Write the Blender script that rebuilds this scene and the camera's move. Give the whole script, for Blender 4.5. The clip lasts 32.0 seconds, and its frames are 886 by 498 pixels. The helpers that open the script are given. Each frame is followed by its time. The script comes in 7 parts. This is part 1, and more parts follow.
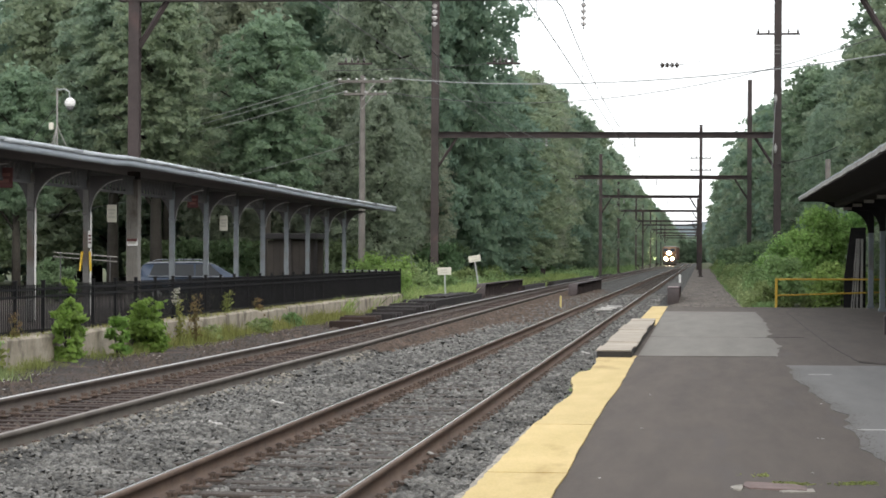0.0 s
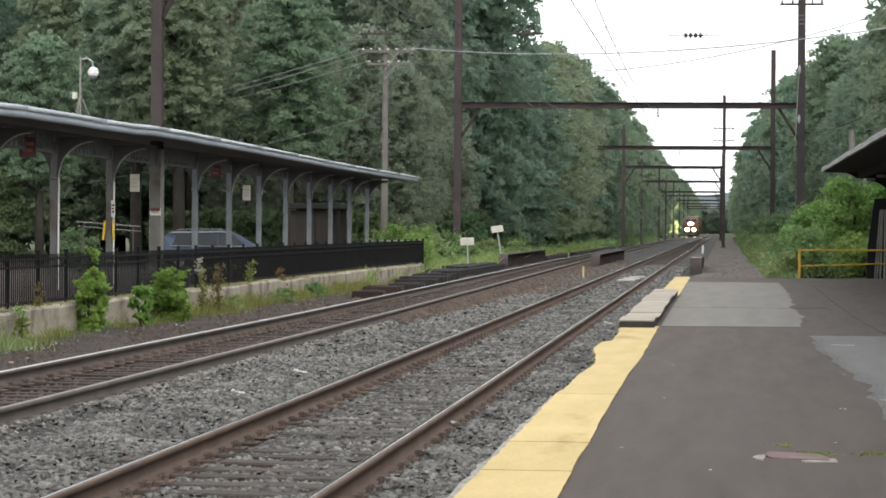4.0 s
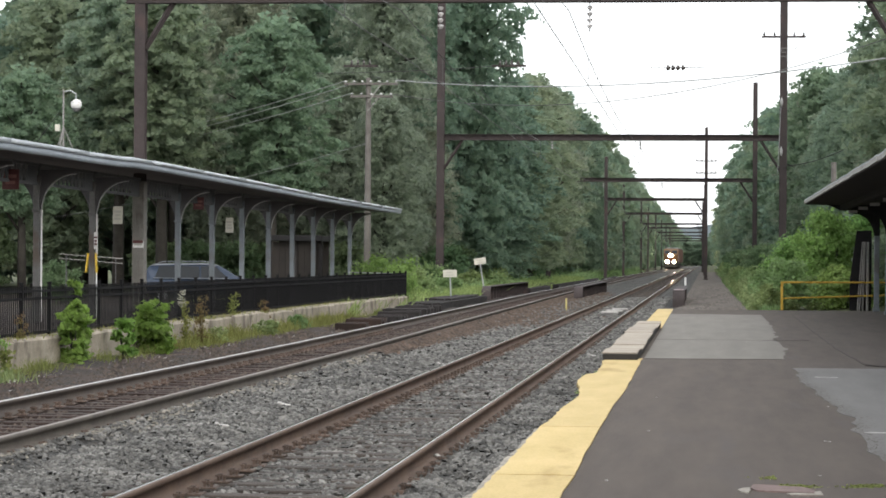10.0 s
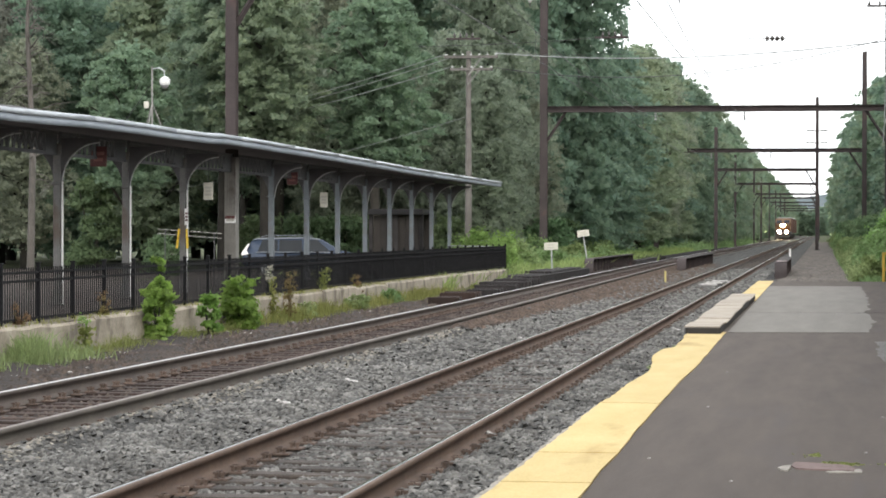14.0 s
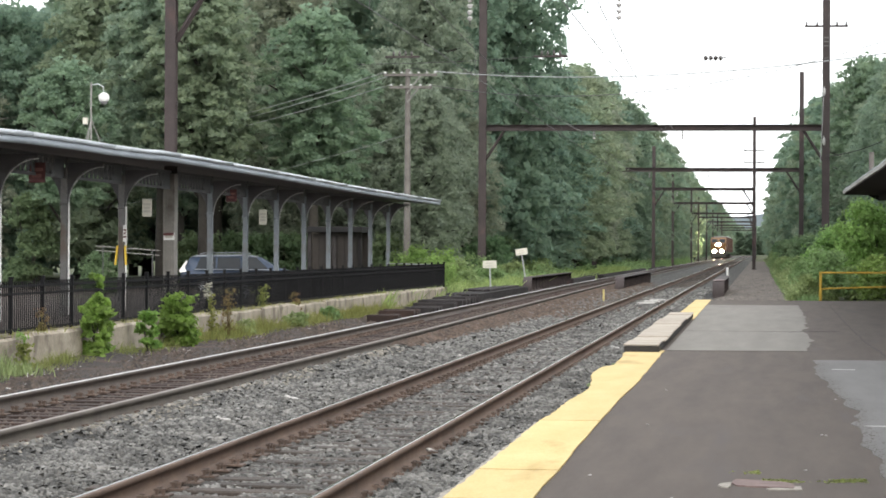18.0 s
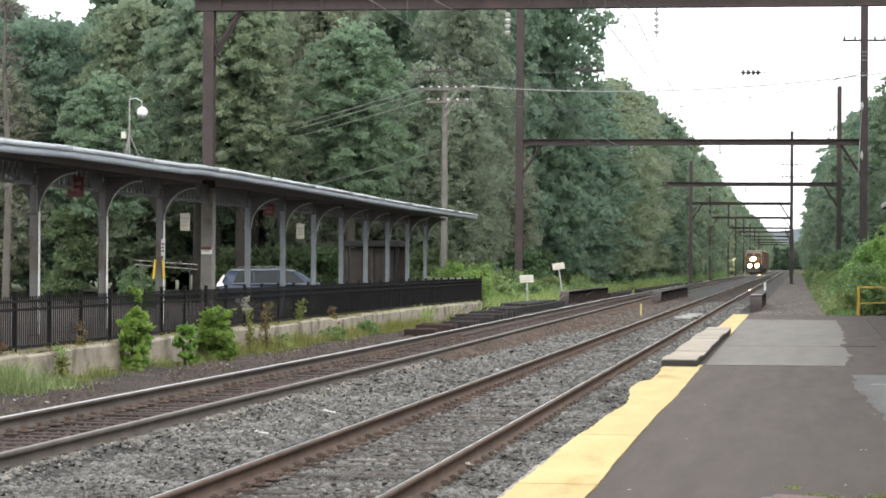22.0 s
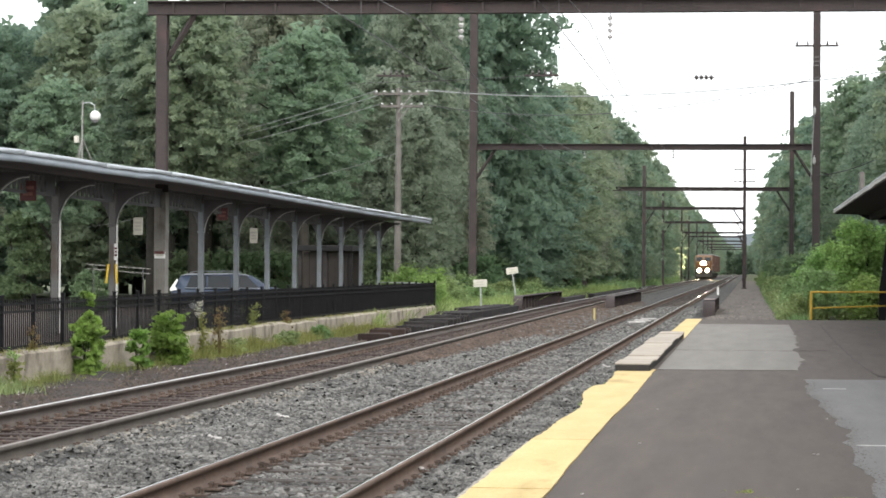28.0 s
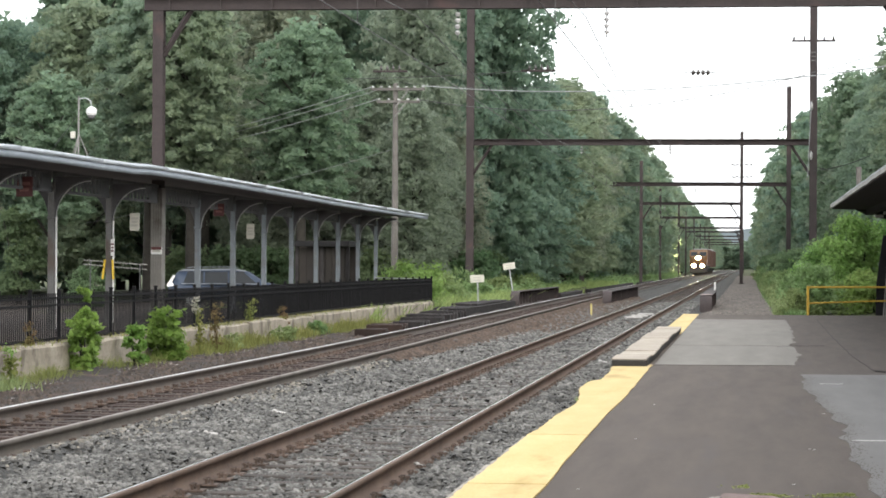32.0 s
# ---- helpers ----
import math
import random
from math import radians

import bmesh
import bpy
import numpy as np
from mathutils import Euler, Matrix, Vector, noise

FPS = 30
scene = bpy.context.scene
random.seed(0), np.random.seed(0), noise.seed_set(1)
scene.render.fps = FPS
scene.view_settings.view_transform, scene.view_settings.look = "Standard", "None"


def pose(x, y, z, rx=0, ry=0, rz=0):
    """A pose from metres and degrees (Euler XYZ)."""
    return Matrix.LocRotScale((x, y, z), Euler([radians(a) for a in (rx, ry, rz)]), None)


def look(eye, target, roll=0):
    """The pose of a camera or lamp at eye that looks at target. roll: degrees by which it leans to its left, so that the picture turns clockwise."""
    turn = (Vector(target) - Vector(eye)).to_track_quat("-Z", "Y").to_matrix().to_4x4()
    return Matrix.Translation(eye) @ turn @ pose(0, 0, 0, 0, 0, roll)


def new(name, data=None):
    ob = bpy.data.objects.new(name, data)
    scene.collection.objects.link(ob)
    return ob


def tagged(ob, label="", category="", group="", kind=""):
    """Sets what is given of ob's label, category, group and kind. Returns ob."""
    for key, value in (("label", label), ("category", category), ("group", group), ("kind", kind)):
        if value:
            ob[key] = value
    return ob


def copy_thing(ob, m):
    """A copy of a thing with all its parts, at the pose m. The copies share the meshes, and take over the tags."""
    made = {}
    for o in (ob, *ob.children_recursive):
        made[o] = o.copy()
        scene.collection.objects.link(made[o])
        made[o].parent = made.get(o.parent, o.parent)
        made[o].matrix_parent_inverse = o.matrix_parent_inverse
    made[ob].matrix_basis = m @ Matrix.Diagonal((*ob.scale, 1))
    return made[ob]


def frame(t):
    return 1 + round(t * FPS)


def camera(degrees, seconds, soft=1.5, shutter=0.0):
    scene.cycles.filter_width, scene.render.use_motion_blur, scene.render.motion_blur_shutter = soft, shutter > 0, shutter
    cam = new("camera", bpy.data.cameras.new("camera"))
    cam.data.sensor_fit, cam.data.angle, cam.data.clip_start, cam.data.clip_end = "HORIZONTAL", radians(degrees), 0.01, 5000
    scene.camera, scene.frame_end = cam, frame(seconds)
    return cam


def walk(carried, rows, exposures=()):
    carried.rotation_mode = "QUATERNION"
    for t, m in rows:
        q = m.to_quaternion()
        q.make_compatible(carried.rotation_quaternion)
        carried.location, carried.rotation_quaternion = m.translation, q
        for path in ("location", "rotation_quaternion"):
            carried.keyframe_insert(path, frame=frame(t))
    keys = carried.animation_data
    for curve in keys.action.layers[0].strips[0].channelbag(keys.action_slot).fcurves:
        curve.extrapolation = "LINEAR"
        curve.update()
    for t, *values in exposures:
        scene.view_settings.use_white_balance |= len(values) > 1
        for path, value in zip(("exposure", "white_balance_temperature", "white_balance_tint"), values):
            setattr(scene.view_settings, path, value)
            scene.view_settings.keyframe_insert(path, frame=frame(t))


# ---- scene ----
cam = camera(20.0, 32.0, soft=1.7, shutter=0.5)
# seconds, eye, turn to the left, upward tilt, lean
PATH = [
    (0.0, (0.026, -0.008, 1.578), 5.8500, 0.1869, 0.328),
    (0.5, (0.028, -0.007, 1.581), 5.9362, 0.2326, 0.310),
    (1.0, (0.025, -0.007, 1.580), 6.0485, 0.2873, 0.339),
    (1.5, (0.023, -0.008, 1.575), 6.1772, 0.2604, 0.542),
    (2.0, (0.029, -0.007, 1.571), 6.2508, 0.1457, 0.688),
    (2.5, (0.011, -0.007, 1.572), 6.2141, 0.0554, 0.368),
    (3.0, (0.020, -0.007, 1.568), 6.3626, -0.1060, 0.470),
    (3.5, (0.026, -0.006, 1.568), 6.4316, -0.3265, 0.507),
    (5.5, (0.023, -0.005, 1.572), 5.9847, -0.6372, 0.073),
    (6.0, (0.017, -0.005, 1.571), 5.9509, -0.3580, 0.147),
    (6.5, (0.020, -0.006, 1.573), 5.9718, -0.0945, 0.270),
    (7.0, (0.019, -0.006, 1.570), 5.9865, 0.0596, 0.259),
    (7.5, (0.019, -0.006, 1.567), 6.0039, 0.1308, 0.413),
    (8.0, (0.016, -0.005, 1.569), 6.0020, 0.1235, 0.449),
    (8.5, (0.011, -0.002, 1.573), 6.0352, 0.1325, 0.506),
    (9.0, (-0.000, -0.001, 1.576), 6.0048, 0.1700, 0.598),
    (9.5, (0.006, -0.000, 1.574), 5.9789, 0.1908, 0.494),
    (10.0, (0.006, 0.001, 1.574), 5.9654, 0.2420, 0.422),
    (10.5, (0.011, 0.001, 1.578), 5.9984, 0.2957, 0.405),
    (11.0, (0.050, 0.003, 1.586), 6.1671, 0.3600, 0.018),
    (11.5, (0.122, 0.006, 1.599), 6.5358, 0.5621, -0.064),
    (12.0, (0.168, 0.009, 1.607), 6.4899, 0.5129, -0.240),
    (12.5, (0.241, 0.013, 1.618), 7.1464, -0.2365, -0.207),
    (12.9, (0.301, 0.014, 1.621), 6.5070, 0.3371, -0.504),
    (13.0, (0.316, 0.015, 1.622), 6.4227, 0.3397, -0.581),
    (13.5, (0.440, 0.017, 1.631), 8.0614, -0.5556, -0.553),
    (14.0, (0.570, 0.018, 1.632), 8.5878, -0.4181, 0.103),
    (14.5, (0.602, 0.018, 1.631), 7.5967, -0.0768, -0.173),
    (15.0, (0.574, 0.019, 1.628), 7.1230, -0.2201, -0.635),
    (15.5, (0.583, 0.018, 1.622), 6.9683, -0.1936, -0.005),
    (17.5, (0.548, 0.010, 1.618), 6.8032, 0.0764, 0.285),
    (18.0, (0.541, 0.009, 1.620), 7.1718, 0.0033, 0.305),
    (18.5, (0.532, 0.008, 1.618), 7.4385, 0.0026, 0.394),
    (19.0, (0.533, 0.008, 1.620), 7.7462, 0.0036, 0.402),
    (19.5, (0.531, 0.007, 1.620), 8.0247, -0.0813, 0.460),
    (20.0, (0.527, 0.007, 1.621), 8.0979, -0.1584, 0.404),
    (20.5, (0.526, 0.006, 1.617), 8.1107, -0.1626, 0.609),
    (21.0, (0.529, 0.005, 1.621), 8.1384, -0.0181, 0.466),
    (21.5, (0.525, 0.004, 1.621), 8.0755, 0.1546, 0.392),
    (22.0, (0.523, 0.002, 1.618), 8.0072, 0.3258, 0.357),
    (22.5, (0.525, 0.001, 1.618), 7.9838, 0.3677, 0.273),
    (23.0, (0.534, 0.000, 1.621), 7.9074, 0.3258, 0.162),
    (23.5, (0.533, 0.001, 1.619), 7.7696, 0.2905, 0.171),
    (24.0, (0.528, 0.001, 1.619), 7.6421, 0.2147, 0.099),
    (24.5, (0.532, 0.002, 1.617), 7.5402, 0.1585, 0.155),
    (25.0, (0.533, 0.003, 1.620), 7.4351, 0.1170, 0.146),
    (25.5, (0.531, 0.003, 1.617), 7.2945, 0.1062, 0.089),
    (26.0, (0.535, 0.004, 1.618), 7.1301, 0.0807, 0.100),
    (26.5, (0.532, 0.005, 1.622), 7.0415, 0.1747, 0.145),
    (28.5, (0.524, 0.008, 1.617), 6.9482, 0.4533, 0.412),
    (29.0, (0.525, 0.009, 1.617), 6.9300, 0.4333, 0.335),
    (29.5, (0.525, 0.010, 1.614), 6.9204, 0.3784, 0.423),
    (30.0, (0.530, 0.012, 1.612), 6.8852, 0.3108, 0.491),
    (30.5, (0.526, 0.014, 1.612), 6.8090, 0.2161, 0.524),
    (31.0, (0.530, 0.016, 1.615), 6.8526, 0.1796, 0.439),
    (31.5, (0.525, 0.019, 1.617), 6.8599, 0.1981, 0.382),
    (32.0, (0.534, 0.022, 1.617), 6.8882, 0.3326, 0.324),
]


def held(eye, turn, tilt, lean):
    return pose(*eye, 90 + tilt, 0, turn) @ pose(0, 0, 0, 0, 0, lean)


walk(cam, [(t, held(e, a, b, c)) for t, e, a, b, c in PATH], ((0.0, -0.33), (11.0, -0.33), (12.0, -0.30), (13.0, -0.20), (13.5, -0.17), (14.0, -0.11), (15.0, -0.04), (15.5, 0.0), (32.0, 0.0)))

# ---- daylight: a bright closed overcast sky ----
SKY = 1.88
world = bpy.data.worlds.new("overcast_sky")
scene.world = world
world.use_nodes = True
wn, wl = world.node_tree.nodes, world.node_tree.links
wn.clear()
sky = wn.new("ShaderNodeTexSky")
sky.sky_type, sky.sun_disc = "NISHITA", False
sky.sun_elevation, sky.sun_rotation = radians(38), radians(157)
sky.air_density, sky.dust_density = 1.0, 4.0
sky_light = wn.new("ShaderNodeBackground")
sky_light.inputs["Strength"].default_value = 0.06
wl.new(sky.outputs[0], sky_light.inputs["Color"])
cloud = wn.new("ShaderNodeBackground")
cloud.inputs["Color"].default_value = (0.97, 0.985, 1.0, 1)
cloud.inputs["Strength"].default_value = SKY
both = wn.new("ShaderNodeAddShader")
wl.new(sky_light.outputs[0], both.inputs[0])
wl.new(cloud.outputs[0], both.inputs[1])
wout = wn.new("ShaderNodeOutputWorld")
wl.new(both.outputs[0], wout.inputs["Surface"])
sun = new("sun", bpy.data.lights.new("sun", "SUN"))
sun.data.energy, sun.data.angle, sun.data.color = 1.5, radians(36), (1.0, 0.975, 0.94)
sun.matrix_world = look((12, -42, 36), (-6, 0, 0))

# ---- helpers of this scene ----
rng = np.random.default_rng(7)
R = random.Random(11)


def material(name, low, high, rough=0.8, scale=3.0, fine=60.0, metal=0.0, bump=0.3, depth=0.01, spread=0.12, coat=0.0, spec=0.5, leafy=False, island=False, stain=None, stain_at=0.6, stretch=1.0):
    """A surface with variation at two scales, relief, and a tone of its own for each object or piece."""
    m = bpy.data.materials.new(name)
    m.use_nodes = True
    n, l = m.node_tree.nodes, m.node_tree.links
    n.clear()
    out, b = n.new("ShaderNodeOutputMaterial"), n.new("ShaderNodeBsdfPrincipled")
    co = n.new("ShaderNodeTexCoord").outputs["Object"]
    if stretch != 1.0:
        along = n.new("ShaderNodeVectorMath")
        along.operation = "MULTIPLY"
        along.inputs[1].default_value = (1.0, stretch, 1.0)
        l.new(co, along.inputs[0])
        co = along.outputs[0]
    big, small = n.new("ShaderNodeTexNoise"), n.new("ShaderNodeTexNoise")
    for t, s, d in ((big, scale, 4.0), (small, fine, 6.0)):
        t.inputs["Scale"].default_value, t.inputs["Detail"].default_value = s, d
        t.inputs["Roughness"].default_value = 0.65
        l.new(co, t.inputs["Vector"])
    mix = n.new("ShaderNodeMath")
    mix.operation = "MULTIPLY_ADD"
    mix.inputs[1].default_value = 0.55
    l.new(big.outputs["Fac"], mix.inputs[0])
    half = n.new("ShaderNodeMath")
    half.operation = "MULTIPLY"
    half.inputs[1].default_value = 0.45
    l.new(small.outputs["Fac"], half.inputs[0])
    l.new(half.outputs[0], mix.inputs[2])
    ramp = n.new("ShaderNodeValToRGB")
    e = ramp.color_ramp.elements
    e[0].position, e[1].position = 0.36, 0.64
    e[0].color, e[1].color = (*low, 1), (*high, 1)
    l.new(mix.outputs[0], ramp.inputs["Fac"])
    colour = ramp.outputs["Color"]
    if stain:
        spot, edge, add = n.new("ShaderNodeTexNoise"), n.new("ShaderNodeValToRGB"), n.new("ShaderNodeMix")
        spot.inputs["Scale"].default_value, spot.inputs["Detail"].default_value = scale * 0.7, 8.0
        off = n.new("ShaderNodeVectorMath")
        off.inputs[1].default_value = (7.3, 3.1, 5.7)
        l.new(co, off.inputs[0])
        l.new(off.outputs[0], spot.inputs["Vector"])
        edge.color_ramp.elements[0].position, edge.color_ramp.elements[1].position = stain_at - 0.06, stain_at + 0.06
        l.new(spot.outputs["Fac"], edge.inputs["Fac"])
        add.data_type = "RGBA"
        add.inputs["B"].default_value = (*stain, 1)
        l.new(edge.outputs["Color"], add.inputs["Factor"])
        l.new(colour, add.inputs["A"])
        colour = add.outputs["Result"]
    tone, hsv = n.new("ShaderNodeMath"), n.new("ShaderNodeHueSaturation")
    info = n.new("ShaderNodeNewGeometry").outputs["Random Per Island"] if leafy or island else n.new("ShaderNodeObjectInfo").outputs["Random"]
    tone.operation = "MULTIPLY_ADD"
    tone.inputs[1].default_value, tone.inputs[2].default_value = 2 * spread, 1 - spread
    l.new(info, tone.inputs[0])
    l.new(tone.outputs[0], hsv.inputs["Value"])
    l.new(colour, hsv.inputs["Color"])
    colour = hsv.outputs["Color"]
    if leafy:
        own = n.new("ShaderNodeObjectInfo").outputs["Random"]
        hue = n.new("ShaderNodeMath")
        hue.operation = "MULTIPLY_ADD"
        hue.inputs[1].default_value, hue.inputs[2].default_value = 0.055, 0.458
        l.new(own, hue.inputs[0])
        l.new(hue.outputs[0], hsv.inputs["Hue"])
    l.new(colour, b.inputs["Base Color"])
    b.inputs["Roughness"].default_value, b.inputs["Metallic"].default_value = rough, metal
    b.inputs["Specular IOR Level"].default_value = spec
    b.inputs["Coat Weight"].default_value = coat
    if bump:
        bp = n.new("ShaderNodeBump")
        bp.inputs["Strength"].default_value, bp.inputs["Distance"].default_value = bump, depth
        l.new(small.outputs["Fac"], bp.inputs["Height"])
        l.new(bp.outputs["Normal"], b.inputs["Normal"])
    last = b.outputs[0]
    if leafy:
        thin, share = n.new("ShaderNodeBsdfTranslucent"), n.new("ShaderNodeMixShader")
        l.new(colour, thin.inputs["Color"])
        share.inputs[0].default_value = 0.68
        l.new(last, share.inputs[1])
        l.new(thin.outputs[0], share.inputs[2])
        last = share.outputs[0]
    l.new(last, out.inputs["Surface"])
    return m


def glowing(name, colour, strength):
    m = bpy.data.materials.new(name)
    m.use_nodes = True
    b = m.node_tree.nodes["Principled BSDF"]
    b.inputs["Base Color"].default_value = (*colour, 1)
    b.inputs["Emission Color"].default_value, b.inputs["Emission Strength"].default_value = (*colour, 1), strength
    return m


def glassy(name, tint=(0.02, 0.025, 0.03)):
    m = bpy.data.materials.new(name)
    m.use_nodes = True
    b = m.node_tree.nodes["Principled BSDF"]
    b.inputs["Base Color"].default_value, b.inputs["Roughness"].default_value = (*tint, 1), 0.12
    b.inputs["Specular IOR Level"].default_value = 0.25
    return m


def box(bm, x0, x1, y0, y1, z0, z1, bevel=0.0, turn=None):
    """Adds a box between the given faces; its edges may be bevelled and the box turned about its centre."""
    own = bmesh.new()
    bmesh.ops.create_cube(own, size=1.0)
    for v in own.verts:
        v.co = Vector((v.co.x * (x1 - x0), v.co.y * (y1 - y0), v.co.z * (z1 - z0)))
    if bevel:
        bmesh.ops.bevel(own, geom=own.edges[:], offset=bevel, segments=1, affect="EDGES")
    mid = Matrix.Translation(((x0 + x1) / 2, (y0 + y1) / 2, (z0 + z1) / 2))
    own.transform(mid @ turn if turn else mid)
    merge(bm, own)
    return bm


def merge(bm, own):
    me = bpy.data.meshes.new("x")
    own.to_mesh(me)
    own.free()
    bm.from_mesh(me)
    bpy.data.meshes.remove(me)


def tube(bm, pts, radii, sides=8):
    """A round bar along a line of points."""
    pts = [Vector(p) for p in pts]
    if not isinstance(radii, (list, tuple)):
        radii = [radii] * len(pts)
    rings = []
    for i, p in enumerate(pts):
        way = (pts[min(i + 1, len(pts) - 1)] - pts[max(i - 1, 0)]).normalized()
        side = way.cross(Vector((0, 0, 1)) if abs(way.z) < 0.9 else Vector((0, 1, 0))).normalized()
        up = side.cross(way)
        rings.append([bm.verts.new(p + (side * math.cos(a) + up * math.sin(a)) * radii[i]) for a in (2 * math.pi * k / sides for k in range(sides))])
    for a, b in zip(rings, rings[1:]):
        for k in range(sides):
            bm.faces.new((a[k], a[(k + 1) % sides], b[(k + 1) % sides], b[k]))
    bm.faces.new(rings[0][::-1])
    bm.faces.new(rings[-1])
    return bm


def extrude(bm, outline, axis, a, b):
    """A prism: outline in the plane across axis ("x": y,z pairs; "y": x,z pairs; "z": x,y pairs) from a to b."""
    put = {"x": lambda p, s: (s, p[0], p[1]), "y": lambda p, s: (p[0], s, p[1]), "z": lambda p, s: (p[0], p[1], s)}[axis]
    lo, hi = [bm.verts.new(put(p, a)) for p in outline], [bm.verts.new(put(p, b)) for p in outline]
    n = len(outline)
    for k in range(n):
        bm.faces.new((lo[k], lo[(k + 1) % n], hi[(k + 1) % n], hi[k]))
    bm.faces.new(lo[::-1])
    bm.faces.new(hi)
    bmesh.ops.recalc_face_normals(bm, faces=bm.faces[:])
    return bm


def part(name, bm, mat, parent=None, label="", smooth=False, kind=""):
    me = bpy.data.meshes.new(name)
    bm.to_mesh(me)
    bm.free()
    me.materials.append(mat)
    if smooth:
        me.polygons.foreach_set("use_smooth", [True] * len(me.polygons))
    ob = new(name, me)
    ob.parent = parent
    return tagged(ob, label, "", "", kind)


def again(name, ob, parent, m):
    """One more object on the same mesh."""
    o = new(name, ob.data)
    o.parent = parent
    o.matrix_basis = m
    return o


def thing(name, label, category, group="", kind="", m=None):
    ob = tagged(new(name), label, category, group, kind)
    ob.empty_display_size = 0.2
    if m is not None:
        ob.matrix_world = m
    return ob


def raw(name, verts, faces, mat, parent=None, smooth=False):
    """A mesh from number arrays; faces is an n x 3 or n x 4 array."""
    me = bpy.data.meshes.new(name)
    verts, faces = np.asarray(verts, float), np.asarray(faces, int)
    me.vertices.add(len(verts))
    me.vertices.foreach_set("co", verts.ravel())
    me.loops.add(faces.size)
    me.loops.foreach_set("vertex_index", faces.ravel())
    me.polygons.add(len(faces))
    me.polygons.foreach_set("loop_start", np.arange(0, faces.size, faces.shape[1]))
    if smooth:
        me.polygons.foreach_set("use_smooth", np.ones(len(faces), bool))
    me.update(calc_edges=True)
    me.materials.append(mat)
    ob = new(name, me)
    ob.parent = parent
    return ob


def leaves(name, centres, outward, sizes, mat, parent, droop=0.5, light=False, ruffle=0.55):
    """Many small folded leaf sprays."""
    n = len(centres)
    nor = outward + rng.normal(0, ruffle, (n, 3))
    nor[:, 2] += 0.35
    nor /= np.linalg.norm(nor, axis=1)[:, None] + 1e-9
    ref = rng.normal(0, 1, (n, 3))
    ref[:, 2] -= droop
    a = np.cross(nor, ref)
    a /= np.linalg.norm(a, axis=1)[:, None] + 1e-9
    b = np.cross(nor, a)
    s = sizes[:, None]
    fold = nor * s * 0.22
    if light:
        v = np.stack([centres - a * s * 0.55, centres + a * s * 0.4 + b * s * 0.45 - fold, centres + a * s * 0.3 - b * s * 0.5 - fold], 1).reshape(-1, 3)
        return raw(name, v, np.arange(3 * n).reshape(-1, 3), mat, parent)
    v = np.stack([centres - a * s * 0.62, centres - b * s * 0.34 - fold, centres + a * s * 0.62 - fold * 0.6, centres + b * s * 0.34 - fold], 1).reshape(-1, 3)
    k = np.arange(n)[:, None] * 4
    f = np.concatenate([k + np.array([[0, 1, 2]]), k + np.array([[0, 2, 3]])])
    return raw(name, v, f, mat, parent)


def sheet(name, xs, ys, height, mat, kind="structure", label="", category=""):
    """A surface over a grid, with the height given by a function of x and y arrays."""
    X, Y = np.meshgrid(xs, ys)
    Z = height(X, Y)
    v = np.stack([X, Y, Z], -1).reshape(-1, 3)
    w, h = len(xs), len(ys)
    i = (np.arange(h - 1)[:, None] * w + np.arange(w - 1)[None]).ravel()
    f = np.stack([i, i + 1, i + w + 1, i + w], 1)
    ob = raw(name, v, f, mat, smooth=True)
    return tagged(ob, label, category, "", kind)


def bars(parent, x, y, z, width, height, rows, mat, face=-1):
    """Lines of unreadable writing as plain bars on a board across the view."""
    for k in range(rows):
        w = width * (0.9, 0.7, 0.82)[k % 3]
        h = height / rows
        zz = z + height / 2 - h * (k + 0.5)
        part("text_bar", box(bmesh.new(), x - w / 2, x + w / 2, y + face * 0.006, y, zz - h * 0.28, zz + h * 0.28), mat, parent)


# ---- materials ----
ASPHALT = material("asphalt", (0.0485, 0.0375, 0.0305), (0.0880, 0.0698, 0.0571), 0.92, 3.5, 150, bump=0.5, depth=0.004, spread=0, stain=(0.066, 0.054, 0.049), stain_at=0.66, stretch=0.10)
ASPHALT_PALE = material("pale_asphalt", (0.132, 0.123, 0.108), (0.186, 0.175, 0.155), 0.9, 2.5, 120, bump=0.2, depth=0.004, spread=0.03, stretch=0.12)
ASPHALT_BLUE = material("asphalt_repair", (0.114, 0.111, 0.107), (0.158, 0.155, 0.149), 0.9, 2.5, 120, bump=0.2, depth=0.004, spread=0.03, stretch=0.12)
YELLOW = material("yellow_edge_paint", (0.44, 0.330, 0.118), (0.57, 0.430, 0.185), 0.7, 2.2, 55, bump=0.35, depth=0.006, spread=0.04, stain=(0.33, 0.225, 0.065), stain_at=0.68, stretch=0.25)
# bed coloured darker than the stones, as shade in the gaps between them
BALLAST = material("ballast_bed", (0.018, 0.018, 0.017), (0.085, 0.084, 0.079), 0.95, 1.2, 16, bump=1.0, depth=0.05, spread=0)
STONE = material("ballast_stone", (0.036, 0.0355, 0.033), (0.188, 0.184, 0.172), 0.9, 0.9, 40, bump=0.3, spread=0.6, island=True)
CINDER = material("dark_cinder_soil", (0.017, 0.0138, 0.0123), (0.048, 0.0385, 0.0335), 0.95, 1.6, 26, bump=0.9, depth=0.03, spread=0, stain=(0.080, 0.052, 0.038), stain_at=0.60)
GRAVEL = material("gravel_path", (0.050, 0.042, 0.036), (0.150, 0.128, 0.110), 0.95, 1.6, 22, bump=0.8, depth=0.03, spread=0, stretch=0.12)
EARTH = material("weedy_ground", (0.035, 0.046, 0.018), (0.088, 0.100, 0.040), 0.95, 0.35, 9, bump=0.8, depth=0.05, spread=0)
